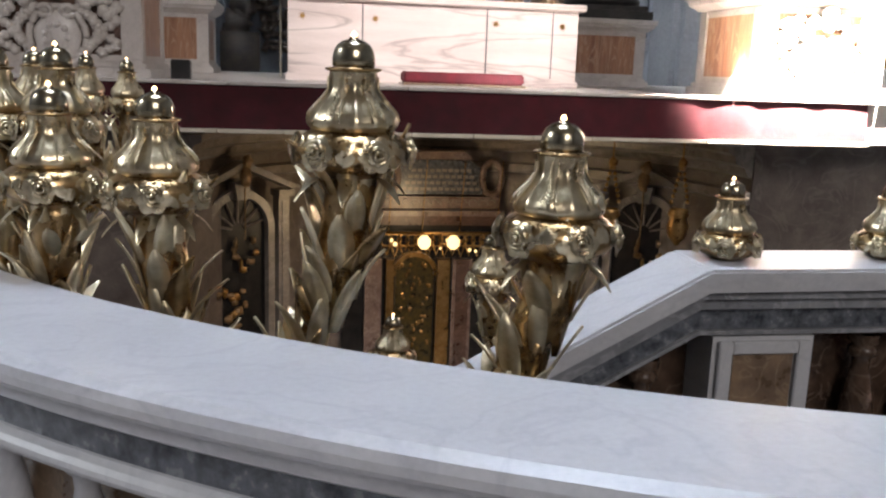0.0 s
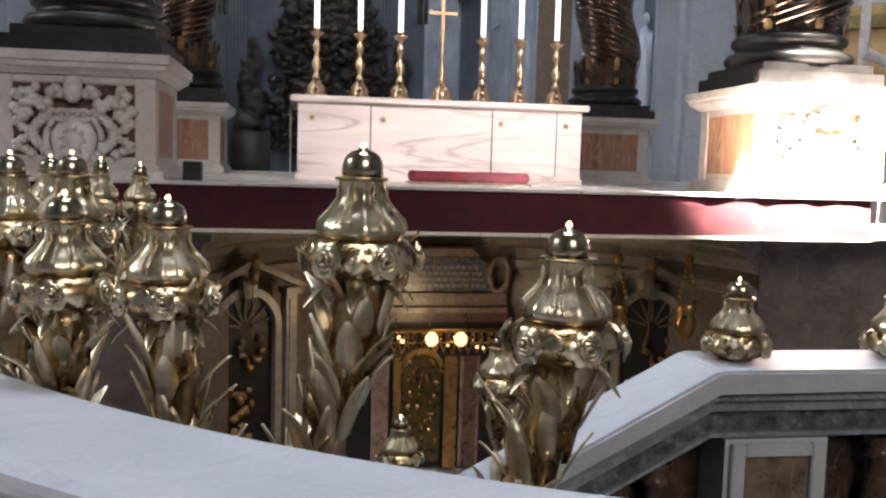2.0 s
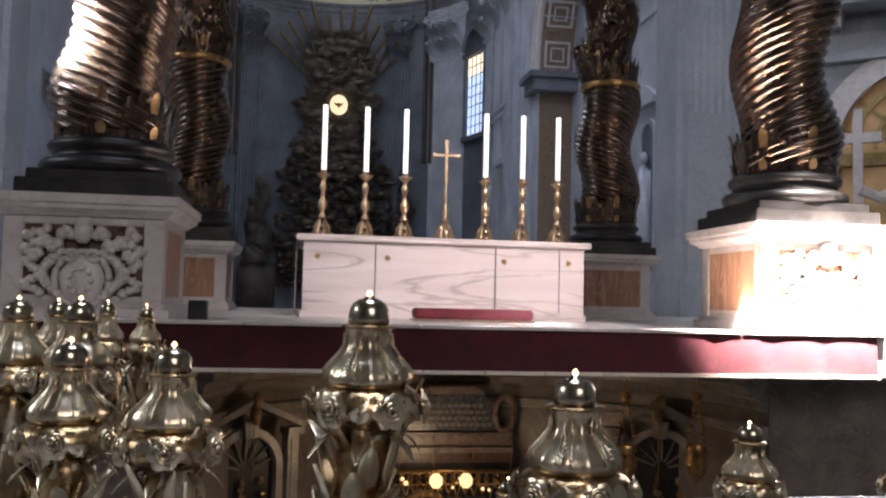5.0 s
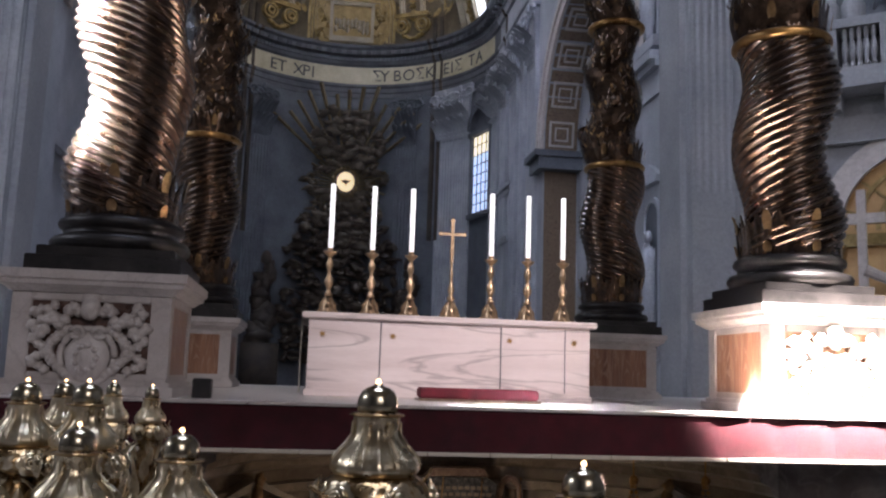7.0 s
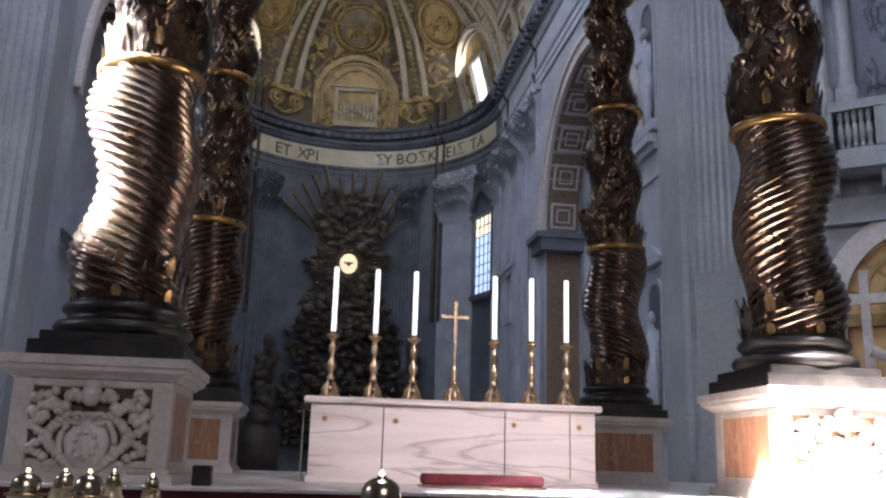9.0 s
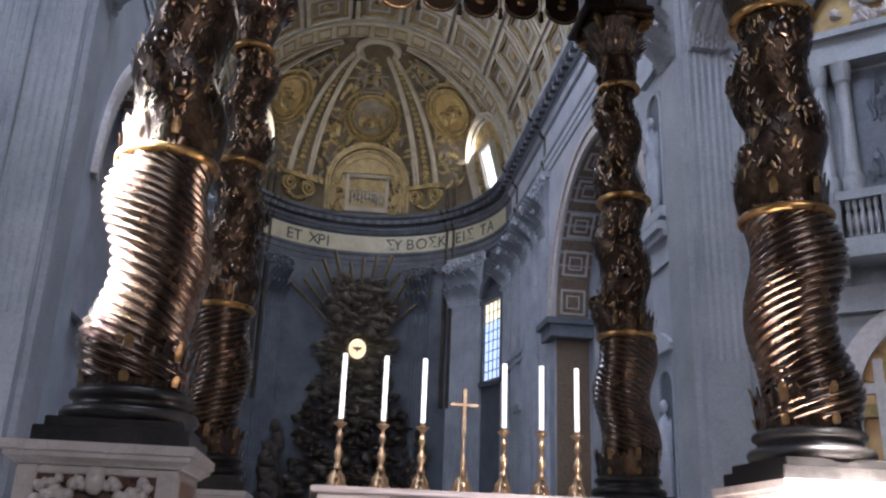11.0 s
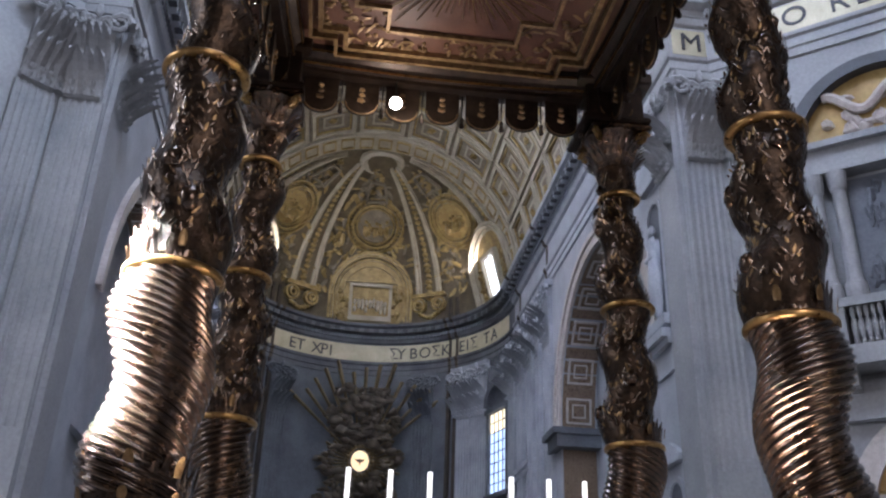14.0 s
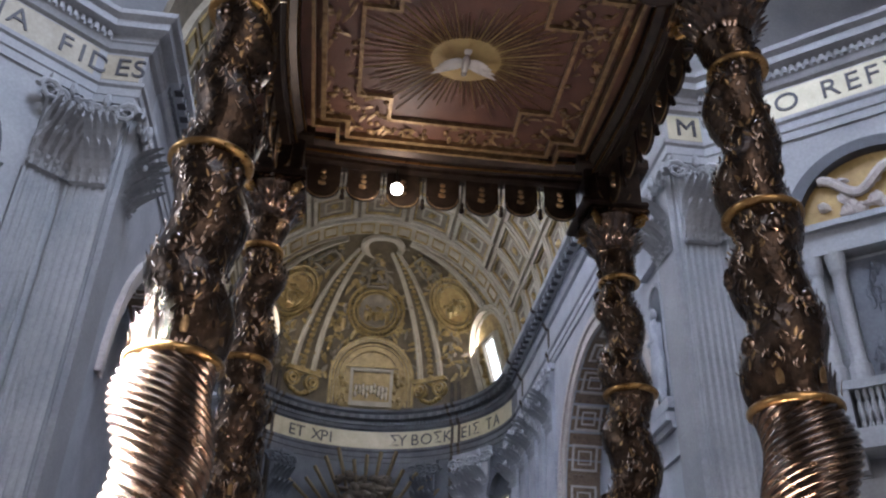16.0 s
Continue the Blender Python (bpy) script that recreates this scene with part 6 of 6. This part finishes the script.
for side in range(4):
    x0, x1, y0, y1 = ((CX0, CX1, CYB, CYB), (CX0, CX1, CYF, CYF), (CX0, CX0, CYF, CYB), (CX1, CX1, CYF, CYB))[side]
    inward = Vector((CXM - (x0 + x1) / 2, CYM - (y0 + y1) / 2, 0)).normalized()
    d = Vector((x1 - x0, y1 - y0, 0))
    L = d.length
    d.normalize()
    if d.cross(Vector((0, 0, 1))).dot(inward) < 0:
        d = -d
        x0, y0 = x1, y1
    n = 20
    path, tops = [], []
    for i in range(n + 1):
        u = 0.66 + (L - 1.32) * i / n
        sag = 0.42 * math.sin(math.pi * i / n) * -0.35
        p = Vector((x0, y0, 0)) + d * u + inward * (0.35 + sag)
        path.append((p.x, p.y))
    lft = Vector((-d.y, d.x, 0)).dot(inward)
    sg = 1 if lft > 0 else -1
    bm = bmesh.new()
    sweep(bm, [(0, 14.45), (0, 14.05), (sg * 0.10, 14.08), (sg * 0.14, 14.2), (sg * 0.30, 14.3), (sg * 0.34, 14.45)], path)
    sweep(bm, [(0, 13.95), (0, 14.06), (-sg * 0.4, 14.06), (-sg * 0.4, 13.95), (0, 13.95)], path)
    beam = part("beam", bm, canopy_dark, can, "dark curved cornice beam")
    bm = bmesh.new()
    sweep(bm, [(sg * 0.10, 14.06), (sg * 0.13, 14.04), (sg * 0.14, 14.09), (sg * 0.11, 14.1), (sg * 0.10, 14.06)], path)
    sweep(bm, [(sg * 0.29, 14.28), (sg * 0.32, 14.26), (sg * 0.33, 14.31), (sg * 0.30, 14.32), (sg * 0.29, 14.28)], path)
    part("beam_gilding", bm, gilded, can, "thin gilded beading")
    cnt = 7 if side < 2 else 6
    for k in range(cnt):
        i = (k + 0.5) / cnt
        u = 0.66 + (L - 1.32) * i
        sag = 0.42 * math.sin(math.pi * i) * -0.35
        p = Vector((x0, y0, 0)) + d * u + inward * (0.10 + sag)
        drop = 0.98 if k % 2 == 0 else 0.92
        bm, tr = bmesh.new(), bmesh.new()
        wd = (L - 1.32) / cnt
        lambrequin(bm, tr, frame_at((p.x, p.y, 14.0 - drop), d), wd * 0.84, drop)
        lq = part("lambrequin", bm, canopy_dark, can, "dark bronze tasselled lambrequin")
        part("lambrequin_trim", tr, canopy_gilt, lq)
        q = p + d * (wd * 0.5)
        tb = bmesh.new()
        lathe(tb, [(0.012, 0.0), (0.012, -0.26), (0.045, -0.30), (0.05, -0.36), (0.035, -0.38), (0.065, -0.52), (0.05, -0.54)], 8, (q.x, q.y, 13.62))
        lathe(tb, [(0.02, 0.4), (0.02, 0.0)], 6, (q.x, q.y, 13.62))
        part("tassel", tb, canopy_dark, lq, smooth=True)

# lambrequins hung on the corner blocks
for x in (CX0, CX1):
    for y in (CYF, CYB):
        fy = frame_at((x, y + (0.67 if y < CYM else -0.67), 13.2), (1, 0, 0) if y > CYM else (-1, 0, 0))
        bm, tr = bmesh.new(), bmesh.new()
        lambrequin(bm, tr, fy, 0.8, 0.95)
        lq = part("lambrequin", bm, canopy_dark, can)
        part("lambrequin_trim", tr, canopy_gilt, lq)

spot = thing("spotlight", "small round lit spotlight fixed under the canopy", "lamp", pose(0.69, 16.0, 13.18))
bm = bmesh.new()
lathe(bm, [(0.02, 0.14), (0.09, 0.12), (0.13, 0.02), (0.14, -0.05)], 18)
o = part("housing", bm, black_bronze, spot, smooth=True)
o.matrix_local = pose(0, 0, 0, -70, 0, 0)
bm = bmesh.new()
blob(bm, (0, -0.03, -0.02), 0.13, 1, 3, 0.0)
part("bulb", bm, bulb_mat, spot, "bright lit bulb", smooth=True)
tube_bm = bmesh.new()
tube(tube_bm, [(0, 0.05, 0.05), (0, 0.3, 0.85)], 0.02, 8)
part("bracket", tube_bm, black_bronze, spot)

# ---- papal altar, its cross and candles ----
AY = 11.6
alt = thing("altar", "veined pinkish white marble altar block with inlaid stars", "altar", pose(1.88, AY, 1.45))
bm = boxes((-1.93, 1.93, 0.03, 2.0, 0.0, 0.09), bevel=0.01)
part("plinth", bm, altar_marble, alt)
for x0, x1 in ((-1.90, -0.96), (-0.955, 0.66), (0.665, 1.90)):
    part("front_slab", boxes((x0, x1, 0.06, 0.35, 0.09, 1.0), bevel=0.008), altar_marble, alt)
part("body", boxes((-1.90, 1.90, 0.36, 1.95, 0.09, 1.0)), altar_marble, alt)
part("mensa", boxes((-1.99, 1.99, 0.0, 2.05, 1.0, 1.085), bevel=0.015), altar_marble, alt, "projecting marble altar top")
part("altar_cloth", boxes((-1.995, 1.995, 0.25, 2.06, 1.086, 1.092), (-2.0, -1.995, 0.25, 2.06, 0.02, 1.09)), cream_trim, alt, "white cloth hanging at the end")
for x in (-1.72, -0.80, 0.78, 1.68):
    bm = bmesh.new()
    slab(bm, [((0.055 if k % 2 else 0.022) * math.cos(math.pi * k / 8), 0.80 + (0.055 if k % 2 else 0.022) * math.sin(math.pi * k / 8)) for k in range(16)], frame_at((x, 0.06, 0), (1, 0, 0)), 0.006)
    part("star", bm, gilded, alt, "small inlaid bronze star")
bm = bmesh.new()
for x in (-0.96, 0.66, 1.55):
    box(bm, x - 0.006, x + 0.006, 0.052, 0.06, 0.12, 0.98)
part("joint_line", bm, blue_marble, alt)
ALT_TOP = 1.45 + 1.092


def candlestick(x, tall):
    cs = thing("candlestick", "gilded baroque altar candlestick holding a tall white candle", "candlestick", pose(x, AY + 0.45, ALT_TOP), group="candlesticks on the altar")
    bm = bmesh.new()
    for k in range(3):
        a = math.pi / 2 + k * 2 * math.pi / 3 + math.pi
        tube(bm, [(0.03 * math.cos(a), 0.03 * math.sin(a), 0.22), (0.09 * math.cos(a), 0.09 * math.sin(a), 0.12), (0.10 * math.cos(a), 0.10 * math.sin(a), 0.05), (0.15 * math.cos(a), 0.15 * math.sin(a), 0.0)], [0.03, 0.04, 0.035, 0.03], 8)
        blob(bm, (0.13 * math.cos(a), 0.13 * math.sin(a), 0.03), 0.035, k, 1, 0.3)
    lathe(bm, [(0.10, 0.03), (0.085, 0.10), (0.05, 0.20), (0.035, 0.24)], 6)
    part("foot", bm, altar_gilt, cs, "three-sided gilded foot", smooth=True)
    bm = bmesh.new()
    lathe(bm, [(0.035, 0.23), (0.058, 0.26), (0.035, 0.29), (0.025, 0.33), (0.055, 0.40), (0.062, 0.45), (0.03, 0.52), (0.024, 0.58), (0.048, 0.64), (0.044, 0.70), (0.024, 0.74), (0.03, 0.78), (0.05, 0.80), (0.09, 0.83), (0.095, 0.85), (0.04, 0.855), (0.035, 0.90)], 18)
    part("stem", bm, altar_gilt, cs, "turned gilded stem and drip pan", smooth=True)
    bm = bmesh.new()
    lathe(bm, [(0.001, 0.87), (0.034, 0.87), (0.034, 0.87 + tall), (0.028, 0.875 + tall), (0.001, 0.875 + tall)], 16)
    part("candle", bm, wax, cs, "tall white candle", smooth=True)
    return cs


for x in (0.215, 0.79, 1.33, 2.46, 2.99, 3.50):
    candlestick(x, 0.92)
cr = thing("altar_cross", "gilded standing altar cross on a baroque foot", "cross", pose(1.90, AY + 0.45, ALT_TOP))
bm = bmesh.new()
for k in range(3):
    a = math.pi / 2 + k * 2 * math.pi / 3 + math.pi
    tube(bm, [(0.03 * math.cos(a), 0.03 * math.sin(a), 0.22), (0.09 * math.cos(a), 0.09 * math.sin(a), 0.12), (0.15 * math.cos(a), 0.15 * math.sin(a), 0.0)], [0.03, 0.04, 0.03], 8)
lathe(bm, [(0.10, 0.02), (0.05, 0.2), (0.035, 0.24), (0.06, 0.27), (0.03, 0.32), (0.05, 0.40), (0.026, 0.48), (0.022, 0.55), (0.03, 0.60), (0.02, 0.64), (0.018, 0.80)], 16)
part("foot", bm, altar_gilt, cr, smooth=True)
bm = bmesh.new()
f = frame_at((0, 0.012, 0), (1, 0, 0))
slab(bm, [(-0.022, 0.78), (0.022, 0.78), (0.022, 1.16), (0.16, 1.16), (0.17, 1.14), (0.20, 1.18), (0.17, 1.22), (0.16, 1.20), (0.022, 1.20), (0.022, 1.36), (0.04, 1.37), (0, 1.42), (-0.04, 1.37), (-0.022, 1.36), (-0.022, 1.20), (-0.16, 1.20), (-0.17, 1.22), (-0.20, 1.18), (-0.17, 1.14), (-0.16, 1.16), (-0.022, 1.16)], f, 0.03)
part("cross", bm, altar_gilt, cr)
kn = thing("kneeling_step", "low red upholstered kneeling step before the altar", "step", pose(2.08, 10.85, 1.45))
part("cushion", boxes((-0.73, 0.73, -0.22, 0.22, 0.03, 0.16), bevel=0.02), velvet, kn)
part("frame", boxes((-0.75, 0.75, -0.23, 0.23, 0.0, 0.03)), brown_panel, kn)
bx = thing("speaker_box", "small dark box standing on the platform", "box", pose(-1.02, 9.05, 1.45))
part("case", boxes((-0.09, 0.09, -0.08, 0.08, 0, 0.20), bevel=0.01), black_bronze, bx)

# ---- niche wall of the confession ----
pal = thing("niche_of_pallia", "gilded mosaic niche with small gold lights", "niche")
f = frame_at((1.62, 11.25, 0), (1, 0, 0))
# thin black slab takes the place of the shaded depth
bm = bmesh.new()
slab(bm, [(-0.95, -2.28), (1.2, -2.28), (1.2, -0.33), (-0.95, -0.33)], f, 0.03)
part("back", bm, black_bronze, pal, "flat black panel for the shade inside the niche")
bm = bmesh.new()
slab(bm, [(-0.26, -2.2), (0.24, -2.2), (0.24, -1.0)] + [(-0.01 + u, v) for u, v in halfround(0.25, -1.0, 14, 0, 180)[1:]], f, 0.06)
part("mosaic", bm, dark_mosaic, pal, "dark green and gold mosaic")
rnd = random.Random(77)
for k in range(46):
    bm = bmesh.new()
    u, v = rnd.uniform(-0.22, 0.2), rnd.uniform(-2.0, -0.85)
    blob(bm, f @ Vector((u, v, 0.06)), (rnd.uniform(0.012, 0.03), 0.012, rnd.uniform(0.015, 0.04)), k, 1, 0.4)
    part("mosaic_stud", bm, gilded, pal)
for u, w, mat, nm in ((-0.34, 0.05, gilded, "gilt_jamb"), (0.36, 0.085, gilded, "gilt_jamb"), (0.62, 0.13, rose_marble, "rose_panel"), (0.62, 0.09, rose_dark, "inner_panel"), (-0.55, 0.11, rose_marble, "rose_panel")):
    bm = bmesh.new()
    slab(bm, [(u - w, -2.25), (u + w, -2.25), (u + w, -0.78), (u - w, -0.78)], f, 0.16 if nm == "gilt_jamb" else 0.10 if nm == "rose_panel" else 0.115)
    part(nm, bm, mat, pal)
bm = bmesh.new()
arch_band(bm, f @ Matrix.Translation((-0.01, 0, 0)), 0.25, 0.31, -1.0, 0.12)
part("gilt_arch", bm, gilded, pal)
# fretwork with two lit glasses
bm = bmesh.new()
for k in range(15):
    u = -0.42 + k * 0.105
    tube(bm, [f @ Vector((u + 0.075 * math.cos(q), -0.47 + 0.075 * math.sin(q), 0.42)) for q in [i * math.pi / 5 for i in range(11)]], 0.012, 5)
    tube(bm, [f @ Vector((u - 0.05, -0.53, 0.42)), f @ Vector((u, -0.66 - 0.03 * (k % 2), 0.43)), f @ Vector((u + 0.05, -0.53, 0.42))], 0.011, 5)
tube(bm, [f @ Vector((-0.5, -0.375, 0.42)), f @ Vector((1.14, -0.375, 0.42))], 0.018, 6)
part("fretwork", bm, gilded, pal, "gilded pierced fretwork band", smooth=True)
for k in range(26):
    bm = bmesh.new()
    blob(bm, f @ Vector((rnd.uniform(-0.42, 1.1), rnd.uniform(-0.64, -0.42), 0.43)), rnd.uniform(0.014, 0.03), k, 1, 0.3)
    # every third boss glows, a glint put into the gilding
    part("gilt_boss", bm, gilded if k % 3 else lamp_glass, pal)
for u in (0.05, 0.42):
    bm = bmesh.new()
    slab(bm, [(u + 0.085 * math.cos(radians(q)), -0.49 + 0.095 * math.sin(radians(q))) for q in range(22, 382, 45)], f @ Matrix.Translation((0, 0, 0.44)), 0.02)
    part("lamp_glass", bm, lamp_glass, pal, "small glowing octagonal glass")
for u in (-0.40, 0.02, 0.50, 0.98):
    bm = bmesh.new()
    tube(bm, [f @ Vector((u, -0.36, 0.42)), f @ Vector((u + 0.04, 0.55, 0.46))], 0.006, 5)
    part("chain", bm, gilded, pal)
tab = thing("inscribed_tablet", "dark inscribed tablet in a scrolled rose marble frame", "tablet")
f = frame_at((1.92, 11.30, 0), (1, 0, 0))
bm = bmesh.new()
slab(bm, [(-0.56, 0.06), (0.56, 0.06), (0.62, 0.34), (0.40, 0.50), (-0.40, 0.50), (-0.62, 0.34)], f, 0.08)
part("tablet", bm, blue_marble, tab)
bm = bmesh.new()
for k in range(4):
    for j in range(13 - k):
        slab(bm, [(-0.5 + j * 0.08 + k * 0.04, 0.11 + k * 0.08), (-0.44 + j * 0.08 + k * 0.04, 0.11 + k * 0.08), (-0.44 + j * 0.08 + k * 0.04, 0.15 + k * 0.08), (-0.5 + j * 0.08 + k * 0.04, 0.15 + k * 0.08)], f @ Matrix.Translation((0, 0, 0.082)), 0.004)
part("writing", bm, cornice_stone, tab)
for z0, z1, o, mat in ((-0.12, 0.04, 0.14, rose_marble), (-0.20, -0.13, 0.24, rose_marble), (-0.33, -0.21, 0.18, rose_dark)):
    bm = bmesh.new()
    slab(bm, [(-0.78, z0), (0.78, z0), (0.78, z1), (-0.78, z1)], f, o)
    part("moulding", bm, mat, tab)
bm = bmesh.new()
for k in range(12):
    tube(bm, [f @ Vector((-0.7 + 0.125 * k + 0.05 * math.cos(q), -0.04 + 0.045 * math.sin(q), 0.145)) for q in [i * 0.5 for i in range(9)]], 0.010, 5)
part("scrollwork", bm, cornice_stone, tab, "thin carved scrolls")
for s in (-1, 1):
    bm = bmesh.new()
    tube(bm, [f @ Vector((s * (0.68 + 0.13 * math.cos(a / 4)), 0.28 + 0.22 * math.sin(a / 4), 0.08)) for a in range(-7, 22)], 0.045, 6)
    part("volute", bm, rose_marble, tab, smooth=True)
bm = bmesh.new()
slab(bm, [(-0.42, 0.52), (0.42, 0.52), (0.30, 0.62), (-0.30, 0.62)], f, 0.16)
part("crest", bm, rose_marble, tab)
for x, az in ((-0.60, -46), (4.30, 46)):
    dr = thing("niche_door", "round-arched marble doorway with dark gilded grille", "doorway", pose(x, 8.60 + math.sqrt(max(0.1, 2.9 ** 2 - (x - AX) ** 2)), 0, 0, 0, -az * 0.8))
    f = frame_at((0, 0, 0), (1, 0, 0))
    bm = bmesh.new()
    arch_band(bm, f, 0.38, 0.47, -0.22, 0.10, legs=2.05)
    slab(bm, [(-0.07, 0.14), (0.07, 0.14), (0.10, 0.34), (-0.10, 0.34)], f, 0.16)
    arch = part("arch", bm, cornice_stone, dr, "pale marble arch with keystone")
    for u in (-0.59, 0.59):
        bm = bmesh.new()
        slab(bm, [(u - 0.075, -2.25), (u + 0.075, -2.25), (u + 0.075, 0.14), (u - 0.075, 0.14)], f, 0.12)
        slab(bm, [(u - 0.11, 0.14), (u + 0.11, 0.14), (u + 0.11, 0.22), (u - 0.11, 0.22)], f, 0.18)
        slab(bm, [(u - 0.035, -2.2), (u + 0.035, -2.2), (u + 0.035, 0.08), (u - 0.035, 0.08)], f, 0.135)
        part("jamb", bm, cornice_stone, dr)
    bm = bmesh.new()
    slab(bm, [(-0.78, 0.24), (-0.62, 0.24), (0.0, 0.50), (0.62, 0.24), (0.78, 0.24), (0.0, 0.58)], f, 0.22)
    part("pediment", bm, cornice_stone, dr)
    # the dark behind the arch is a flat slab painted black as shade
    bm = bmesh.new()
    slab(bm, [(-0.38, -2.25), (0.38, -2.25), (0.38, -0.22)] + halfround(0.38, -0.22, 12, 0, 180)[1:], f, 0.02)
    part("hollow", bm, black_bronze, dr)
    for k in range(7):
        a = radians(15 + k * 25)
        bm = bmesh.new()
        tube(bm, [f @ Vector((0.08 * math.cos(a), -0.22 + 0.08 * math.sin(a), 0.05)), f @ Vector((0.36 * math.cos(a), -0.22 + 0.36 * math.sin(a), 0.04))], 0.014, 5)
        part("grille_ray", bm, shadow_stone, dr)
    for k in range(26):
        rnd = random.Random(60 + k)
        bm = bmesh.new()
        v = rnd.uniform(-1.6, -0.25)
        blob(bm, f @ Vector((rnd.gauss(0, 0.10 + 0.06 * math.sin(v * 5) ** 2), v, 0.07)), (rnd.uniform(0.02, 0.06), 0.03, rnd.uniform(0.03, 0.07)), k, 2, 0.7, 2.5)
        part("ornament", bm, canopy_gilt if k % 3 else gilded, dr, smooth=True)
    bm = bmesh.new()
    blob(bm, f @ Vector((0, 0.42, 0.22)), (0.07, 0.05, 0.13), 7, 2, 0.5)
    blob(bm, f @ Vector((0.02, 0.58, 0.22)), (0.06, 0.05, 0.07), 8, 2, 0.6)
    lathe(bm, [(0.008, -0.3), (0.008, 0.35)], 5, (0, -0.2, 0))
    part("hanging_hook", bm, canopy_gilt, dr, "dim gilded bracket and chain", smooth=True)
for x, y in ((3.40, 9.0), (4.19, 9.0)):
    hl = thing("hanging_lamp", "gilded hanging sanctuary lamp on chains", "lamp", pose(x, y, 0))
    bm = bmesh.new()
    for s in (-1, 1):
        for k in range(7):
            blob(bm, (s * (0.015 + 0.013 * k), 0, 0.68 - 0.06 * k), (0.026, 0.02, 0.028), k, 1, 0.2)
    blob(bm, (0, 0, 0.74), (0.05, 0.04, 0.06), 2, 2, 0.3)
    lathe(bm, [(0.01, 0.76), (0.008, 1.05)], 6)
    lathe(bm, [(0.02, -0.16), (0.10, -0.06), (0.12, 0.06), (0.09, 0.14), (0.12, 0.18), (0.10, 0.24)], 16)
    part("chains", bm, gilded, hl, smooth=True)

# ---- the chair monument in the apse, far behind ----
cat = thing("throne_monument", "huge dim bronze throne monument with cloud glory and amber oval window", "monument")
GLORY = Vector((2.45, 80.0, 19.3))


def cloud_heap(name, count, seed, z0, z1, width_at, material, label):
    """Crowded lumps of cloud and drapery within an outline that widens and narrows with height."""
    bm = bmesh.new()
    rnd = random.Random(seed)
    for k in range(count):
        v = rnd.uniform(z0, z1)
        u = rnd.uniform(-1, 1) * width_at(v)
        if math.hypot(u, v - GLORY.z) < 1.8:
            continue
        blob(bm, (GLORY.x + u, 79.7 + rnd.uniform(-0.5, 0.6) + 0.05 * abs(u), v), (rnd.uniform(0.2, 0.75), 0.4, rnd.uniform(0.15, 0.5)), k, 1, 1.3, 3.2)
    return tagged(part(name, bm, material, cat, label, smooth=True), kind="stuff")


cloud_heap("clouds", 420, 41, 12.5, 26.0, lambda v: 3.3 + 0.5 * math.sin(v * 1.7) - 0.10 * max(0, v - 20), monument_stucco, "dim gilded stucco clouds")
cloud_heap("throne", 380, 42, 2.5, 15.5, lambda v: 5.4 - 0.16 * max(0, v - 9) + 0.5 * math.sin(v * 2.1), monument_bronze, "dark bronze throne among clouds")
for k in range(44):
    a = radians(k * 360 / 44)
    d = Vector((math.cos(a), 0, math.sin(a)))
    L = 2.7 + 1.3 * ((k * 7) % 5) / 5
    if d.z > 0.55:
        L = 8.2 + 1.8 * ((k * 3) % 4) / 4
    bm = bmesh.new()
    side = Vector((d.z, 0, -d.x))
    c0, c1 = GLORY + d * 1.3 + Vector((0, 0.3, 0)), GLORY + d * L + Vector((0, -0.6, 0))
    w0, w1 = 0.08, 0.08 + 0.012 * L
    vs = [bm.verts.new(q) for q in (c0 - side * w0, c0 + side * w0, c1 + side * w1, c1 - side * w1, c0 + Vector((0, -0.12, 0)), c1 + Vector((0, -0.2, 0)))]
    for f in ((0, 4, 5, 3), (4, 1, 2, 5), (0, 3, 2, 1), (0, 1, 4), (2, 3, 5)):
        bm.faces.new([vs[i] for i in f])
    part("ray", bm, monument_gilt, cat, "dim gilded ray")
for k in range(22):
    a = radians(k * 360 / 22)
    bm = bmesh.new()
    blob(bm, GLORY + Vector((1.12 * math.cos(a), -0.15, 1.3 * math.sin(a))), 0.22, k, 1, 0.6)
    part("cherub_cloud", bm, monument_gilt, cat)
bm = bmesh.new()
slab(bm, [(GLORY.x + 0.80 * math.cos(radians(a)), GLORY.z + 0.92 * math.sin(radians(a))) for a in range(0, 360, 12)], frame_at((0, GLORY.y - 0.1, 0), (1, 0, 0)), 0.1)
pane = part("amber_window", bm, amber_pane, cat, "glowing amber oval window")
bm = bmesh.new()
f = frame_at((GLORY.x, GLORY.y - 0.22, GLORY.z), (1, 0, 0))
slab(bm, [(-0.52, 0.22), (-0.2, 0.10), (0, 0.2), (0.2, 0.10), (0.52, 0.22), (0.3, -0.08), (0.1, -0.15), (0, -0.42), (-0.1, -0.15), (-0.3, -0.08)], f, 0.04)
part("dove", bm, monument_gilt, pane, "small dark spread-winged dove")
for s in (-1, 1):
    for yy in (79.2,):
        st = bmesh.new()
        x = 2.0 + s * 6.3
        for k in range(16):
            rnd = random.Random(90 + k + s)
            v = 4.4 + k * 0.42
            blob(st, (x + rnd.uniform(-0.5, 0.5), yy - 0.8 + rnd.uniform(-0.3, 0.3), v), (1.15 - 0.045 * k, 0.7, rnd.uniform(0.5, 0.9)), k, 2, 0.8, 2.2)
        blob(st, (x + 0.1, yy - 0.8, 11.7), (0.5, 0.5, 0.65), 6, 2, 0.2)
        box(st, x - 1.6, x + 1.6, yy - 2, yy + 0.6, 0.0, 4.2)
        tagged(part("statue", st, cathedra_bronze, smooth=True), "large dark bronze robed statue beside the throne", "statue")
